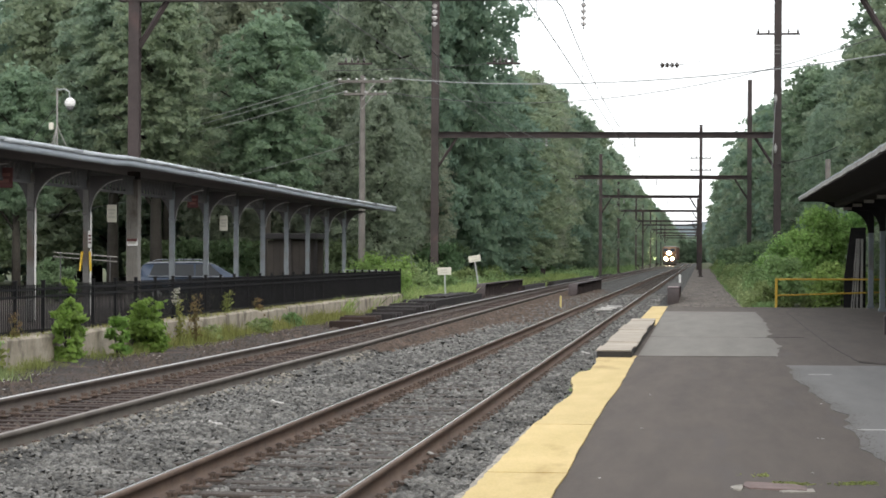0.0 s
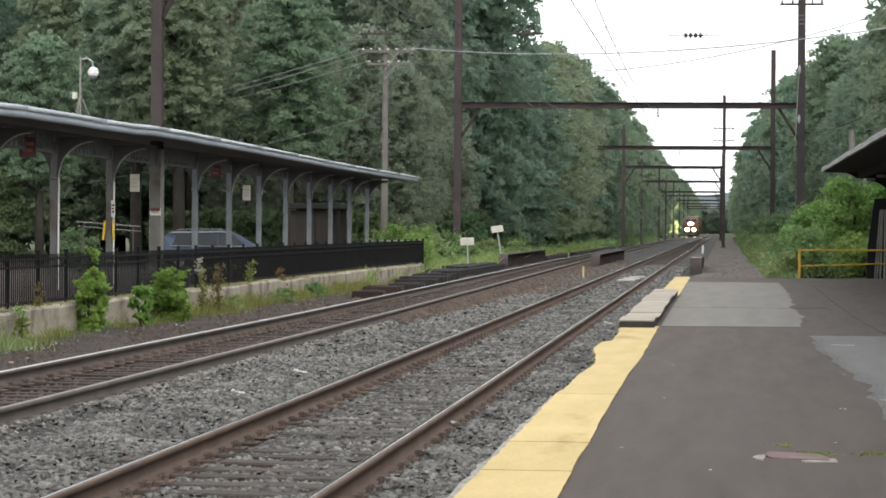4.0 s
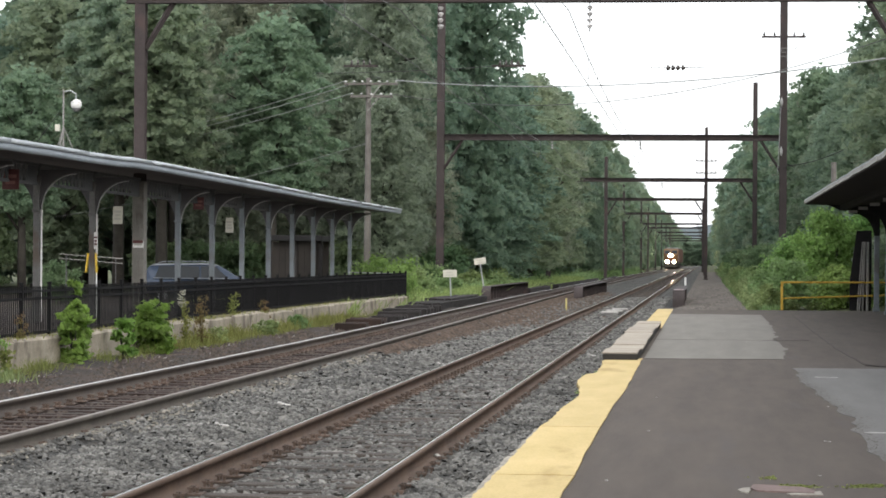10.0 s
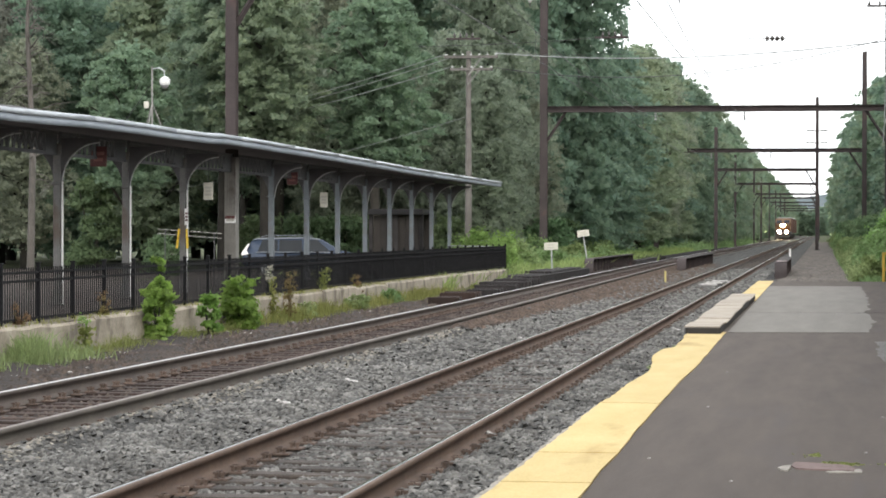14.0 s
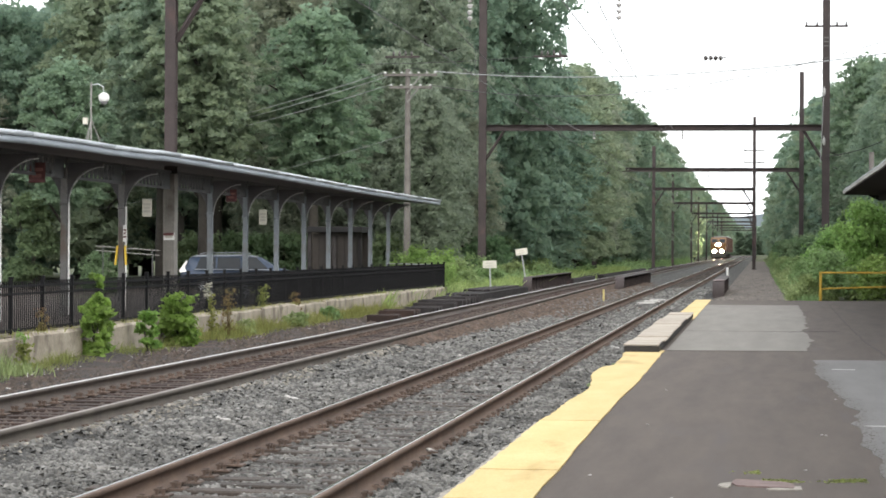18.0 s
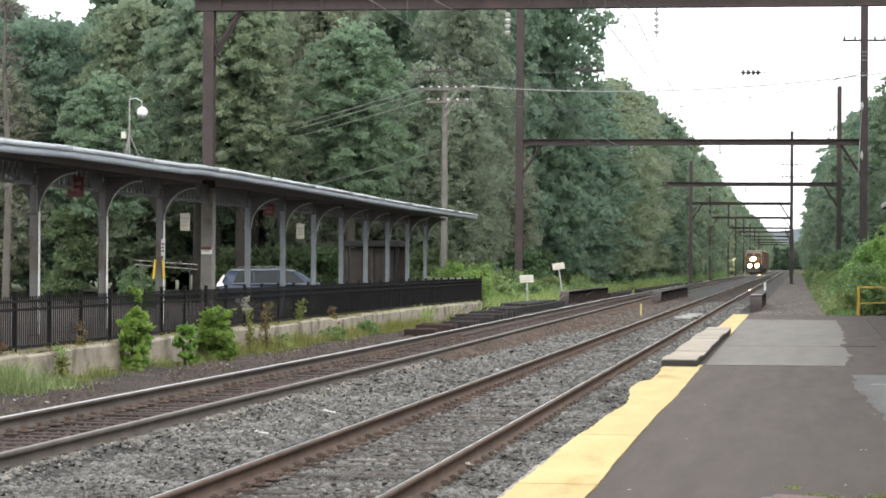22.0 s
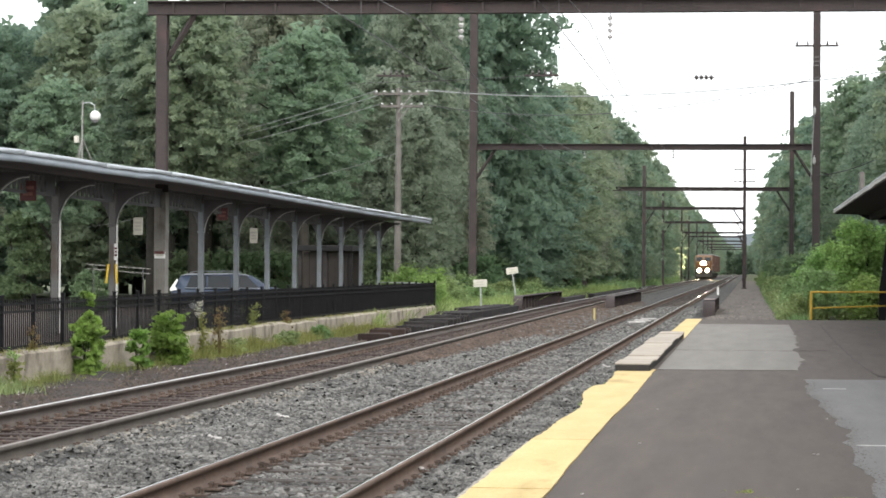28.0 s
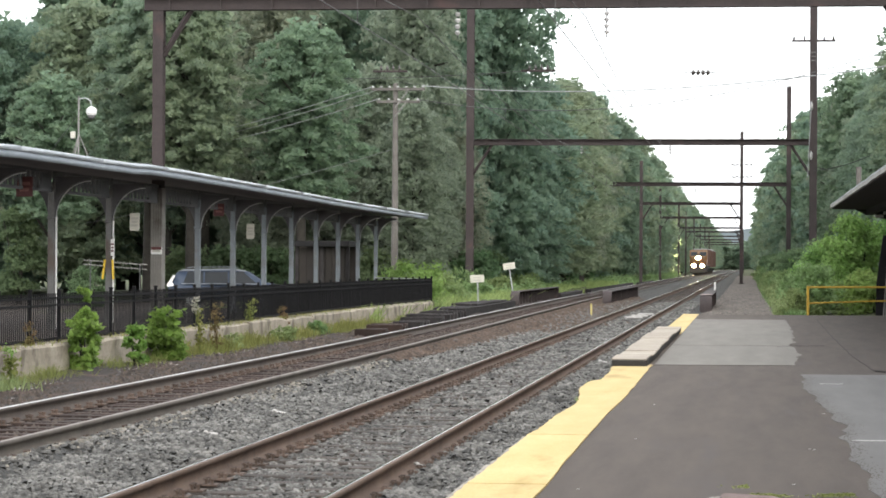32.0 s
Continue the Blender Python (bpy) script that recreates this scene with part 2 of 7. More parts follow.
RAIL_RUST = material("rusty_rail", (0.068, 0.043, 0.030), (0.146, 0.095, 0.066), 0.75, 2.0, 40, bump=0.3, depth=0.003, spread=0.05)
RAIL_TOP = material("worn_rail_head", (0.070, 0.066, 0.064), (0.135, 0.128, 0.125), 0.11, 2.0, 30, metal=1.0, bump=0, spread=0)
RAIL_BRIGHT = material("polished_rail_head", (0.52, 0.50, 0.48), (0.68, 0.66, 0.64), 0.34, 2.0, 30, metal=1.0, bump=0, spread=0)
TIE = material("weathered_tie", (0.020, 0.016, 0.013), (0.071, 0.057, 0.047), 0.9, 3.0, 45, bump=0.6, depth=0.01, spread=0.3)
TIE_RED = material("brown_tie", (0.016, 0.0092, 0.0070), (0.051, 0.030, 0.0225), 0.9, 3.0, 45, bump=0.6, depth=0.01, spread=0.35)
PLATE = material("rusted_plate", (0.050, 0.033, 0.025), (0.135, 0.098, 0.078), 0.85, 6, 60, bump=0.4, depth=0.004, spread=0.3)
STEEL_RUST = material("rusted_brown_steel", (0.029, 0.0225, 0.0225), (0.057, 0.044, 0.043), 0.8, 1.1, 18, bump=0.3, depth=0.006, spread=0.1, stain=(0.085, 0.050, 0.047), stain_at=0.66)
BLACK_METAL = material("black_fence_paint", (0.005, 0.005, 0.006), (0.010, 0.010, 0.011), 0.7, 4, 50, bump=0.1, spec=0.15, spread=0.1)
COLUMN = material("grey_column_paint", (0.140, 0.160, 0.176), (0.225, 0.252, 0.274), 0.6, 2.2, 40, bump=0.2, depth=0.003, spread=0.06, stain=(0.15, 0.14, 0.13), stain_at=0.66)
COLUMN_WORN = material("worn_column_paint", (0.105, 0.104, 0.102), (0.185, 0.182, 0.175), 0.7, 2.2, 40, bump=0.2, depth=0.003, spread=0.06, stain=(0.115, 0.092, 0.076), stain_at=0.58)
FASCIA = material("blue_grey_fascia", (0.26, 0.30, 0.335), (0.37, 0.41, 0.45), 0.6, 1.0, 30, bump=0.2, depth=0.003, spread=0.04)
FLASHING = material("white_metal_flashing", (0.36, 0.40, 0.43), (0.56, 0.59, 0.61), 0.35, 1.2, 25, metal=0.4, bump=0.15, depth=0.004, spread=0.06, stain=(0.36, 0.40, 0.43), stain_at=0.6)
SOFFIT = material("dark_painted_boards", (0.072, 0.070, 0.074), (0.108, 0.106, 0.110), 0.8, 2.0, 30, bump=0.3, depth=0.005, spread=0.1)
ROOFING = material("dark_roofing", (0.05, 0.05, 0.052), (0.09, 0.09, 0.092), 0.9, 1.5, 40, bump=0.4, spread=0.05)
WHITE = material("white_paint", (0.70, 0.70, 0.68), (0.82, 0.82, 0.80), 0.5, 3, 40, bump=0.1, spread=0.04)
SIGN_PAPER = material("pale_notice_board", (0.50, 0.49, 0.42), (0.62, 0.60, 0.52), 0.6, 4, 40, bump=0.05, spread=0.04)
SIGN_RED = material("faded_red_sign", (0.085, 0.026, 0.027), (0.135, 0.042, 0.040), 0.6, 4, 40, bump=0.05, spread=0.05)
SIGN_YELLOW = material("yellow_plastic", (0.65, 0.42, 0.03), (0.78, 0.55, 0.06), 0.55, 4, 40, bump=0.05, spread=0.05)
POLE_WOOD = material("grey_pole_wood", (0.085, 0.078, 0.070), (0.165, 0.155, 0.142), 0.9, 2, 30, bump=0.6, depth=0.01, spread=0.08)
WIRE = material("grey_wire", (0.06, 0.06, 0.06), (0.10, 0.10, 0.10), 0.5, 3, 30, bump=0, spread=0)
WIRE_PALE = material("pale_wire", (0.27, 0.28, 0.28), (0.36, 0.37, 0.37), 0.45, 3, 30, bump=0, spread=0)
WIRE_DARK = material("dark_wire", (0.03, 0.03, 0.03), (0.06, 0.06, 0.06), 0.6, 3, 30, bump=0, spread=0)
GALV = material("galvanised_steel", (0.40, 0.42, 0.43), (0.55, 0.57, 0.58), 0.4, 4, 40, metal=0.6, bump=0.05, spread=0.05)
PORCELAIN = material("insulator_porcelain", (0.34, 0.34, 0.335), (0.46, 0.46, 0.45), 0.3, 4, 40, bump=0, spread=0.15)
GALV_DULL = material("dull_steel_band", (0.11, 0.105, 0.105), (0.19, 0.185, 0.18), 0.6, 4, 40, bump=0.1, spread=0.05)
PORCELAIN_DARK = material("dark_insulator", (0.035, 0.03, 0.03), (0.07, 0.06, 0.055), 0.3, 4, 40, bump=0, spread=0.1)
BARK = material("tree_bark", (0.019, 0.017, 0.014), (0.050, 0.045, 0.037), 0.95, 1.5, 14, bump=0.8, depth=0.03, spread=0.15)
# woods' leaf colours paled and blued to carry haze, low tones bluest
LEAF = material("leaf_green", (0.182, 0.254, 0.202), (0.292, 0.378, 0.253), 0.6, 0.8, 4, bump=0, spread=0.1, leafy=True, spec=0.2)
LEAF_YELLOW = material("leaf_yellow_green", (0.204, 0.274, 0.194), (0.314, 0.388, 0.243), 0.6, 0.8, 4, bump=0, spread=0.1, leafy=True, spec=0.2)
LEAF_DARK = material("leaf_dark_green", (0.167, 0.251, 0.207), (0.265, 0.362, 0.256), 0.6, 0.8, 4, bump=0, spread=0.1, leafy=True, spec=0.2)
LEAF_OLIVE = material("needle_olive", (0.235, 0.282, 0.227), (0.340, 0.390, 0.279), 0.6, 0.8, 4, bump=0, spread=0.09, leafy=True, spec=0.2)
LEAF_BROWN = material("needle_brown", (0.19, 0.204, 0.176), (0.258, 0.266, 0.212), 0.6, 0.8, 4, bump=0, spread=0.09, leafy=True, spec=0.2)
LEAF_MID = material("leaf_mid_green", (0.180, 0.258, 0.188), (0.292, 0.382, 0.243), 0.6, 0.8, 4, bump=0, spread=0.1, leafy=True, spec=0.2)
LEAF_BRIGHT = material("leaf_fresh_green", (0.120, 0.265, 0.058), (0.250, 0.470, 0.115), 0.45, 1.2, 8, bump=0, spread=0.35, leafy=True, spec=0.4)
GRASS = material("grass_blades", (0.165, 0.215, 0.065), (0.29, 0.345, 0.125), 0.7, 0.4, 5, bump=0, spread=0.4, leafy=True, spec=0.2)
VERGE = material("verge_grass", (0.250, 0.340, 0.115), (0.400, 0.490, 0.200), 0.7, 0.25, 5, bump=0, spread=0.3, leafy=True, spec=0.2)
WEED = material("weed_leaves", (0.180, 0.276, 0.116), (0.310, 0.428, 0.204), 0.7, 0.4, 5, bump=0, spread=0.35, leafy=True, spec=0.2)
STRAW = material("dry_stalks", (0.15, 0.12, 0.055), (0.26, 0.21, 0.10), 0.8, 0.6, 5, bump=0, spread=0.3, leafy=True, spec=0.2)
PAD_TOP = material("grey_deck_boards", (0.27, 0.235, 0.19), (0.385, 0.34, 0.28), 0.85, 1.5, 35, bump=0.4, depth=0.006, spread=0.12)
PAD_SIDE = material("tarred_timber", (0.014, 0.013, 0.013), (0.032, 0.03, 0.028), 0.85, 3, 40, bump=0.4, depth=0.006, spread=0.1)
TIMBER_DARK = material("creosoted_timber", (0.016, 0.015, 0.015), (0.046, 0.041, 0.041), 0.9, 2.5, 40, spec=0.25, bump=0.5, depth=0.01, spread=0.3)
RUBBLE = material("dark_rubble", (0.021, 0.0165, 0.0140), (0.098, 0.074, 0.058), 0.95, 6, 50, bump=0.3, spread=0.5, island=True)
FLASH_GREY = material("dulled_flashing", (0.36, 0.395, 0.425), (0.50, 0.535, 0.565), 0.5, 1.5, 25, metal=0.2, bump=0.15, depth=0.004, spread=0.06)
LITTER = material("dirty_white_litter", (0.34, 0.33, 0.31), (0.5, 0.49, 0.47), 0.7, 12, 60, bump=0.1, spread=0.1)
WALL_CONCRETE = material("stained_wall_concrete", (0.22, 0.190, 0.142), (0.41, 0.366, 0.290), 0.9, 2.2, 22, bump=0.6, depth=0.012, spread=0.08, stain=(0.145, 0.125, 0.095), stain_at=0.575)
WORN_PAINT = material("worn_white_paint", (0.22, 0.215, 0.205), (0.50, 0.49, 0.47), 0.8, 9, 60, bump=0.2, spread=0)
PALE_BLOOM = material("pale_flower", (0.40, 0.40, 0.30), (0.62, 0.62, 0.52), 0.7, 0.6, 5, bump=0, spread=0.2, leafy=True, spec=0.2)
LEAF_SHRUB = material("shrub_leaves", (0.118, 0.235, 0.050), (0.235, 0.400, 0.095), 0.5, 1.2, 8, bump=0, spread=0.35, leafy=True, spec=0.3)
LEAF_YOUNG = material("young_leaves", (0.100, 0.170, 0.092), (0.180, 0.270, 0.140), 0.6, 0.8, 6, bump=0, spread=0.2, leafy=True, spec=0.15)
LEAF_BUSH = material("bush_leaves", (0.176, 0.310, 0.096), (0.310, 0.490, 0.170), 0.6, 0.8, 6, bump=0, spread=0.3, leafy=True, spec=0.15)
CRUMBLE = material("crumbled_asphalt", (0.038, 0.032, 0.028), (0.060, 0.051, 0.045), 0.95, 4, 60, bump=0.2, spread=0)

# ---- plan: z = 0 at the rail heads, y along the tracks ----
PLATFORM_Z = -0.10


def left_track_x(y):
    """Centre of the far track, which swings out slightly."""
    return float(np.interp(y, [0, 45, 80, 120, 160, 430, 570, 900], [-6.84, -6.84, -7.15, -7.5, -7.62, -7.62, -7.05, -6.9]))


def right_track_x(y):
    return float(np.interp(y, [0, 60, 130, 260, 900], [-3.08, -3.12, -3.2, -3.3, -3.2]))


def ground_height(X, Y):
    z = np.full_like(X, -0.42)
    z += np.clip((X - 1.3) / 4.0, 0, 1) * 0.8 * np.clip((Y - 87) / 8, 0, 1)
    z += np.clip((-9.5 - X) / 4.0, 0, 1) * 0.05
    z += np.clip((X - 20) / 60, 0, 1) * 3 + np.clip((-60 - X) / 80, 0, 1) * 4
    return z + 0.05 * np.sin(X * 1.7 + Y * 0.9) * np.sin(Y * 0.6 - X * 0.4)


def ground():
    xs = np.concatenate([[-2500, -900, -300, -120], np.arange(-60, 40, 2.0), [60, 120, 300, 900, 2500]])
    ys = np.concatenate([[-400, -100, -20], np.arange(0, 300, 4.0), np.arange(300, 900, 30.0), [1000, 1500, 2500, 4800]])
    sheet("ground", xs, ys, ground_height, EARTH, label="weedy ground beside the railway", category="ground")
    # car park and platform behind the fence
    lot = bmesh.new()
    box(lot, -60, -17.2, 20, 122, -0.7, -0.34)
    tagged(part("car_park", lot, ASPHALT), "dark asphalt car park behind the platform", "ground", kind="structure")
    path = sheet("gravel_path", np.linspace(-1.5, 2.0, 14), np.linspace(87.8, 440, 90),
                 lambda X, Y: -0.13 - 0.10 * np.clip((Y - 88) / 60, 0, 1) - 0.25 * np.clip(np.abs(X - 0.3) - 1.1, 0, 1) + 0.015 * np.sin(X * 5 + Y * 1.3), GRAVEL,
                 label="grey gravel service path beside the track", category="path")
    hill = lambda X, Y: 8 + 34 * np.exp(-((X + 90) / 420) ** 2) + 5 * np.sin(X / 61.0) + 2 * np.sin(X / 17.0)
    xs = np.linspace(-1500, 1500, 180)
    v = np.concatenate([np.stack([xs, np.full_like(xs, 2600.0), np.full_like(xs, -3.0)], 1), np.stack([xs, np.full_like(xs, 2700.0), hill(xs, xs)], 1)])
    i = np.arange(179)
    tagged(raw("backdrop", v, np.stack([i, i + 1, i + 181, i + 180], 1), HILL), "hazy wooded hill at the end of the line", "hill", kind="structure")


# the air's haze is put into the hill's blue-grey colour
HILL = material("hazy_far_woods", (0.085, 0.11, 0.118), (0.12, 0.145, 0.152), 1.0, 0.02, 0.4, bump=0, spread=0)


# ---- tracks ----
def ballast_height(X, Y):
    z = np.full_like(X, -0.205)
    z += 0.075 * np.exp(-((X + 4.95) / 0.42) ** 2)
    z += 0.035 * np.exp(-((X + 1.6) / 0.25) ** 2)
    rail_x = np.interp(Y, [0, 45, 80, 120, 160], [-6.09, -6.09, -6.40, -6.75, -6.87])
    z += 0.10 * np.exp(-((X - rail_x - 0.30) / 0.17) ** 2)
    z += 0.055 * np.exp(-((X + 2.08) / 0.22) ** 2)
    z -= 0.16 * np.clip((-8.6 - X) / 1.2, 0, 1)
    z -= 0.10 * np.clip((X + 1.25) / 0.4, 0, 1)
    return z + 0.014 * np.sin(X * 7.0 + 1.3 * np.sin(Y * 2.1)) * np.sin(Y * 5.0 + X)


def ballast():
    xs = np.concatenate([np.linspace(-9.8, -8.2, 6), np.linspace(-8.0, -1.3, 56), [-1.1, -0.9]])
    ys = np.concatenate([np.arange(-14, 8, 2.0), np.arange(8, 60, 0.25), np.arange(60, 140, 2), np.arange(140, 940, 20)])
    ob = sheet("ballast_bed", xs, ys, ballast_height, BALLAST, label="grey crushed-stone ballast under both tracks", category="ballast")
    strip = sheet("cinder_strip", np.linspace(-10.7, -8.25, 10), np.arange(-14, 150, 1.0),
                  lambda X, Y: -0.215 + 0.03 * np.sin(X * 3 + Y * 0.8) - 0.05 * np.clip(X + 8.9, 0, 1) + 0.08 * np.clip(-9.6 - X, 0, 1), CINDER,
                  label="dark cinder soil between the far track and the wall", category="soil")
    # loose stones, as they lie
    spans = ((12.5, 22, 600, 0.047), (22, 32, 400, 0.055), (32, 48, 225, 0.068), (48, 75, 150, 0.078), (75, 120, 75, 0.098))
    block = np.array([[-1, -0.75, -0.4], [0.75, -1, -0.4], [1, 0.7, -0.4], [-0.7, 1, -0.4], [-0.72, -0.45, 0.5], [0.5, -0.75, 0.6], [0.7, 0.5, 0.5], [-0.45, 0.7, 0.6]], float)
    sides = np.array([[4, 5, 6, 7], [0, 1, 5, 4], [1, 2, 6, 5], [2, 3, 7, 6], [3, 0, 4, 7]])
    vs, fs, count = [], [], 0
    for y0, y1, per, size in spans:
        n = int((y1 - y0) * 4.75 * per)
        x, y = rng.uniform(-6.02, -1.55, n), rng.uniform(y0, y1, n)
        on_left = x < -5.55
        keep = ~(on_left & (rng.random(n) < 0.55))
        d = np.abs(np.abs(x + 3.1) - 0.7175)
        keep &= d > 0.075 + size * 0.5
        x, y = x[keep], y[keep]
        n = len(x)
        # the ties stay half clear of stone
        tie = np.abs((y - 12.0 + 0.26) % 0.52 - 0.26) < 0.10
        crib = np.abs(x + 3.1) < 1.25
        keep = ~(tie & crib & (rng.random(n) < (0.72 if y0 < 30 else 0.5)))
        x, y = x[keep], y[keep]
        n = len(x)
        z = ballast_height(x, y) + rng.uniform(-0.2, 0.42, n) * size
        s = size * rng.uniform(0.55, 1.35, (n, 1, 3)) * np.array([0.58, 0.58, 0.50])
        v = block[None] * s * rng.uniform(0.65, 1.15, (n, 8, 3))
        a, b = rng.uniform(0, 6.28, n), rng.normal(0, 0.55, n)
        ca, sa, cb, sb = np.cos(a)[:, None], np.sin(a)[:, None], np.cos(b)[:, None], np.sin(b)[:, None]
        y1_, z1_ = v[..., 1] * cb - v[..., 2] * sb, v[..., 1] * sb + v[..., 2] * cb
        v = np.stack([v[..., 0] * ca - y1_ * sa, v[..., 0] * sa + y1_ * ca, z1_], -1)
        v += np.stack([x, y, z], -1)[:, None]
        vs.append(v.reshape(-1, 3))
        fs.append((np.arange(n)[:, None, None] * 8 + sides[None] + count).reshape(-1, 4))
        count += n * 8
    stones = raw("ballast_stones", np.concatenate(vs), np.concatenate(fs), STONE)
    tagged(stones, "loose angular grey ballast stones between and beside the rails", "gravel", kind="stuff")


def rubble():
    """Broken cinders, brick and stone on the strip by the wall and in the far track."""
    n = 16000
    x, y = rng.uniform(-10.4, -5.9, n), 20 + 60 * rng.random(n) ** 1.35
    d = np.minimum(np.abs(x + 6.09), np.abs(x + 7.6))
    x, y = x[d > 0.12], y[d > 0.12]
    n = len(x)
    size = rng.uniform(0.025, 0.075, (n, 1, 1)) * (0.7 + y[:, None, None] / 60)
    block = np.array([[-1, -0.7, 0], [0.3, -1, 0], [1, 0.2, 0], [-0.2, 1, 0], [0, 0, 0.9]], float)
    sides = np.array([[0, 1, 4], [1, 2, 4], [2, 3, 4], [3, 0, 4]])
    a = rng.uniform(0, 6.28, n)[:, None]
    v = block[None] * size * rng.uniform(0.5, 1.2, (n, 5, 3)) * 0.6
    v = np.stack([v[..., 0] * np.cos(a) - v[..., 1] * np.sin(a), v[..., 0] * np.sin(a) + v[..., 1] * np.cos(a), v[..., 2]], -1)
    v += np.stack([x, y, np.where(x < -8.4, -0.215, -0.205)], -1)[:, None]
    ob = raw("rubble", v.reshape(-1, 3), (np.arange(n)[:, None, None] * 5 + sides[None]).reshape(-1, 3), RUBBLE)
    tagged(ob, "dark broken cinders and brick along the far track", "rubble", kind="stuff")


def track_soil():
    """Rust-brown fouled stone beside the far track, and loose gravel on the service path."""
    block = np.array([[-1, -0.7, 0], [0.3, -1, 0], [1, 0.2, 0], [-0.2, 1, 0], [0, 0, 0.9]], float)
    sides = np.array([[0, 1, 4], [1, 2, 4], [2, 3, 4], [3, 0, 4]])
    n = 15000
    y = 44 + 92 * rng.random(n) ** 0.9
    x = np.array([left_track_x(v) for v in y]) + 0.95 + np.abs(rng.normal(0, 0.34, n)) * np.interp(y, [44, 60, 75, 110, 136], [0.3, 1.2, 3.0, 3.2, 1.2])
    py = 88.2 + 110 * rng.random(3600) ** 1.6
    px = rng.uniform(-1.3, 1.9, 3600)
    ty = 14 + 50 * rng.random(5200) ** 1.2
    tx = np.array([left_track_x(v) for v in ty]) + 0.87 + np.abs(rng.normal(0, 0.17, 5200)) * (1 + 0.5 * np.sin(ty * 0.8))
    for name, x, y, z, size, mat, words in (("dusty_ballast", tx, ty, ballast_height(tx, ty) + 0.008, rng.uniform(0.02, 0.06, 5200) * (0.7 + ty / 60), RUBBLE_TAN, "pale dusty stone against the rail of the far track"), ("brown_ballast", x, y, ballast_height(x, y) + 0.032, rng.uniform(0.06, 0.17, n), RUBBLE_BROWN, "rust-brown fouled stone beside the far track"),
                                            ("path_gravel", px, py, np.full_like(px, -0.13) - 0.10 * np.clip((py - 88) / 60, 0, 1) - 0.25 * np.clip(np.abs(px - 0.3) - 1.1, 0, 1), rng.uniform(0.03, 0.10, 3600), RUBBLE_PALE, "loose stones on the gravel path")):
        m = len(x)
        a = rng.uniform(0, 6.28, m)[:, None]
        v = block[None] * size[:, None, None] * rng.uniform(0.5, 1.2, (m, 5, 3)) * np.array([0.6, 0.6, 0.42])
        v = np.stack([v[..., 0] * np.cos(a) - v[..., 1] * np.sin(a), v[..., 0] * np.sin(a) + v[..., 1] * np.cos(a), v[..., 2]], -1)
        v += np.stack([x, y, z], -1)[:, None]
        ob = raw(name, v.reshape(-1, 3), (np.arange(m)[:, None, None] * 5 + sides[None]).reshape(-1, 3), mat)
        tagged(ob, words, "gravel", kind="stuff")


RUBBLE_BROWN = material("rusty_soil_stone", (0.032, 0.022, 0.016), (0.104, 0.072, 0.052), 0.95, 2, 40, bump=0.3, spread=0.35, island=True)
RUBBLE_TAN = material("dusty_stone", (0.105, 0.094, 0.076), (0.255, 0.235, 0.195), 0.95, 2, 40, bump=0.3, spread=0.4, island=True)
RUBBLE_PALE = material("path_stone", (0.045, 0.038, 0.033), (0.200, 0.176, 0.155), 0.95, 5, 40, bump=0.3, spread=0.5, island=True)


def sweep(name, outline, centre, side, ys, mat, parent, label=""):
    """A profile of x,z pairs carried along a track."""
    n, v, f = len(outline), [], []
    for y in ys:
        x = centre(y) + side
        v += [(x + p, y, q) for p, q in outline]
    for r in range(len(ys) - 1):
        for k in range(n):
            f.append((r * n + k, r * n + (k + 1) % n, (r + 1) * n + (k + 1) % n, (r + 1) * n + k))
    ob = raw(name, v, f, mat, parent, smooth=name == "running_surface")
    return tagged(ob, label)


RAIL = ((-0.07, -0.172), (0.07, -0.172), (0.07, -0.155), (0.014, -0.135), (0.010, -0.05), (0.036, -0.038), (0.036, -0.006), (0.028, 0.0), (-0.028, 0.0), (-0.036, -0.006), (-0.036, -0.038), (-0.010, -0.05), (-0.014, -0.135), (-0.07, -0.155))


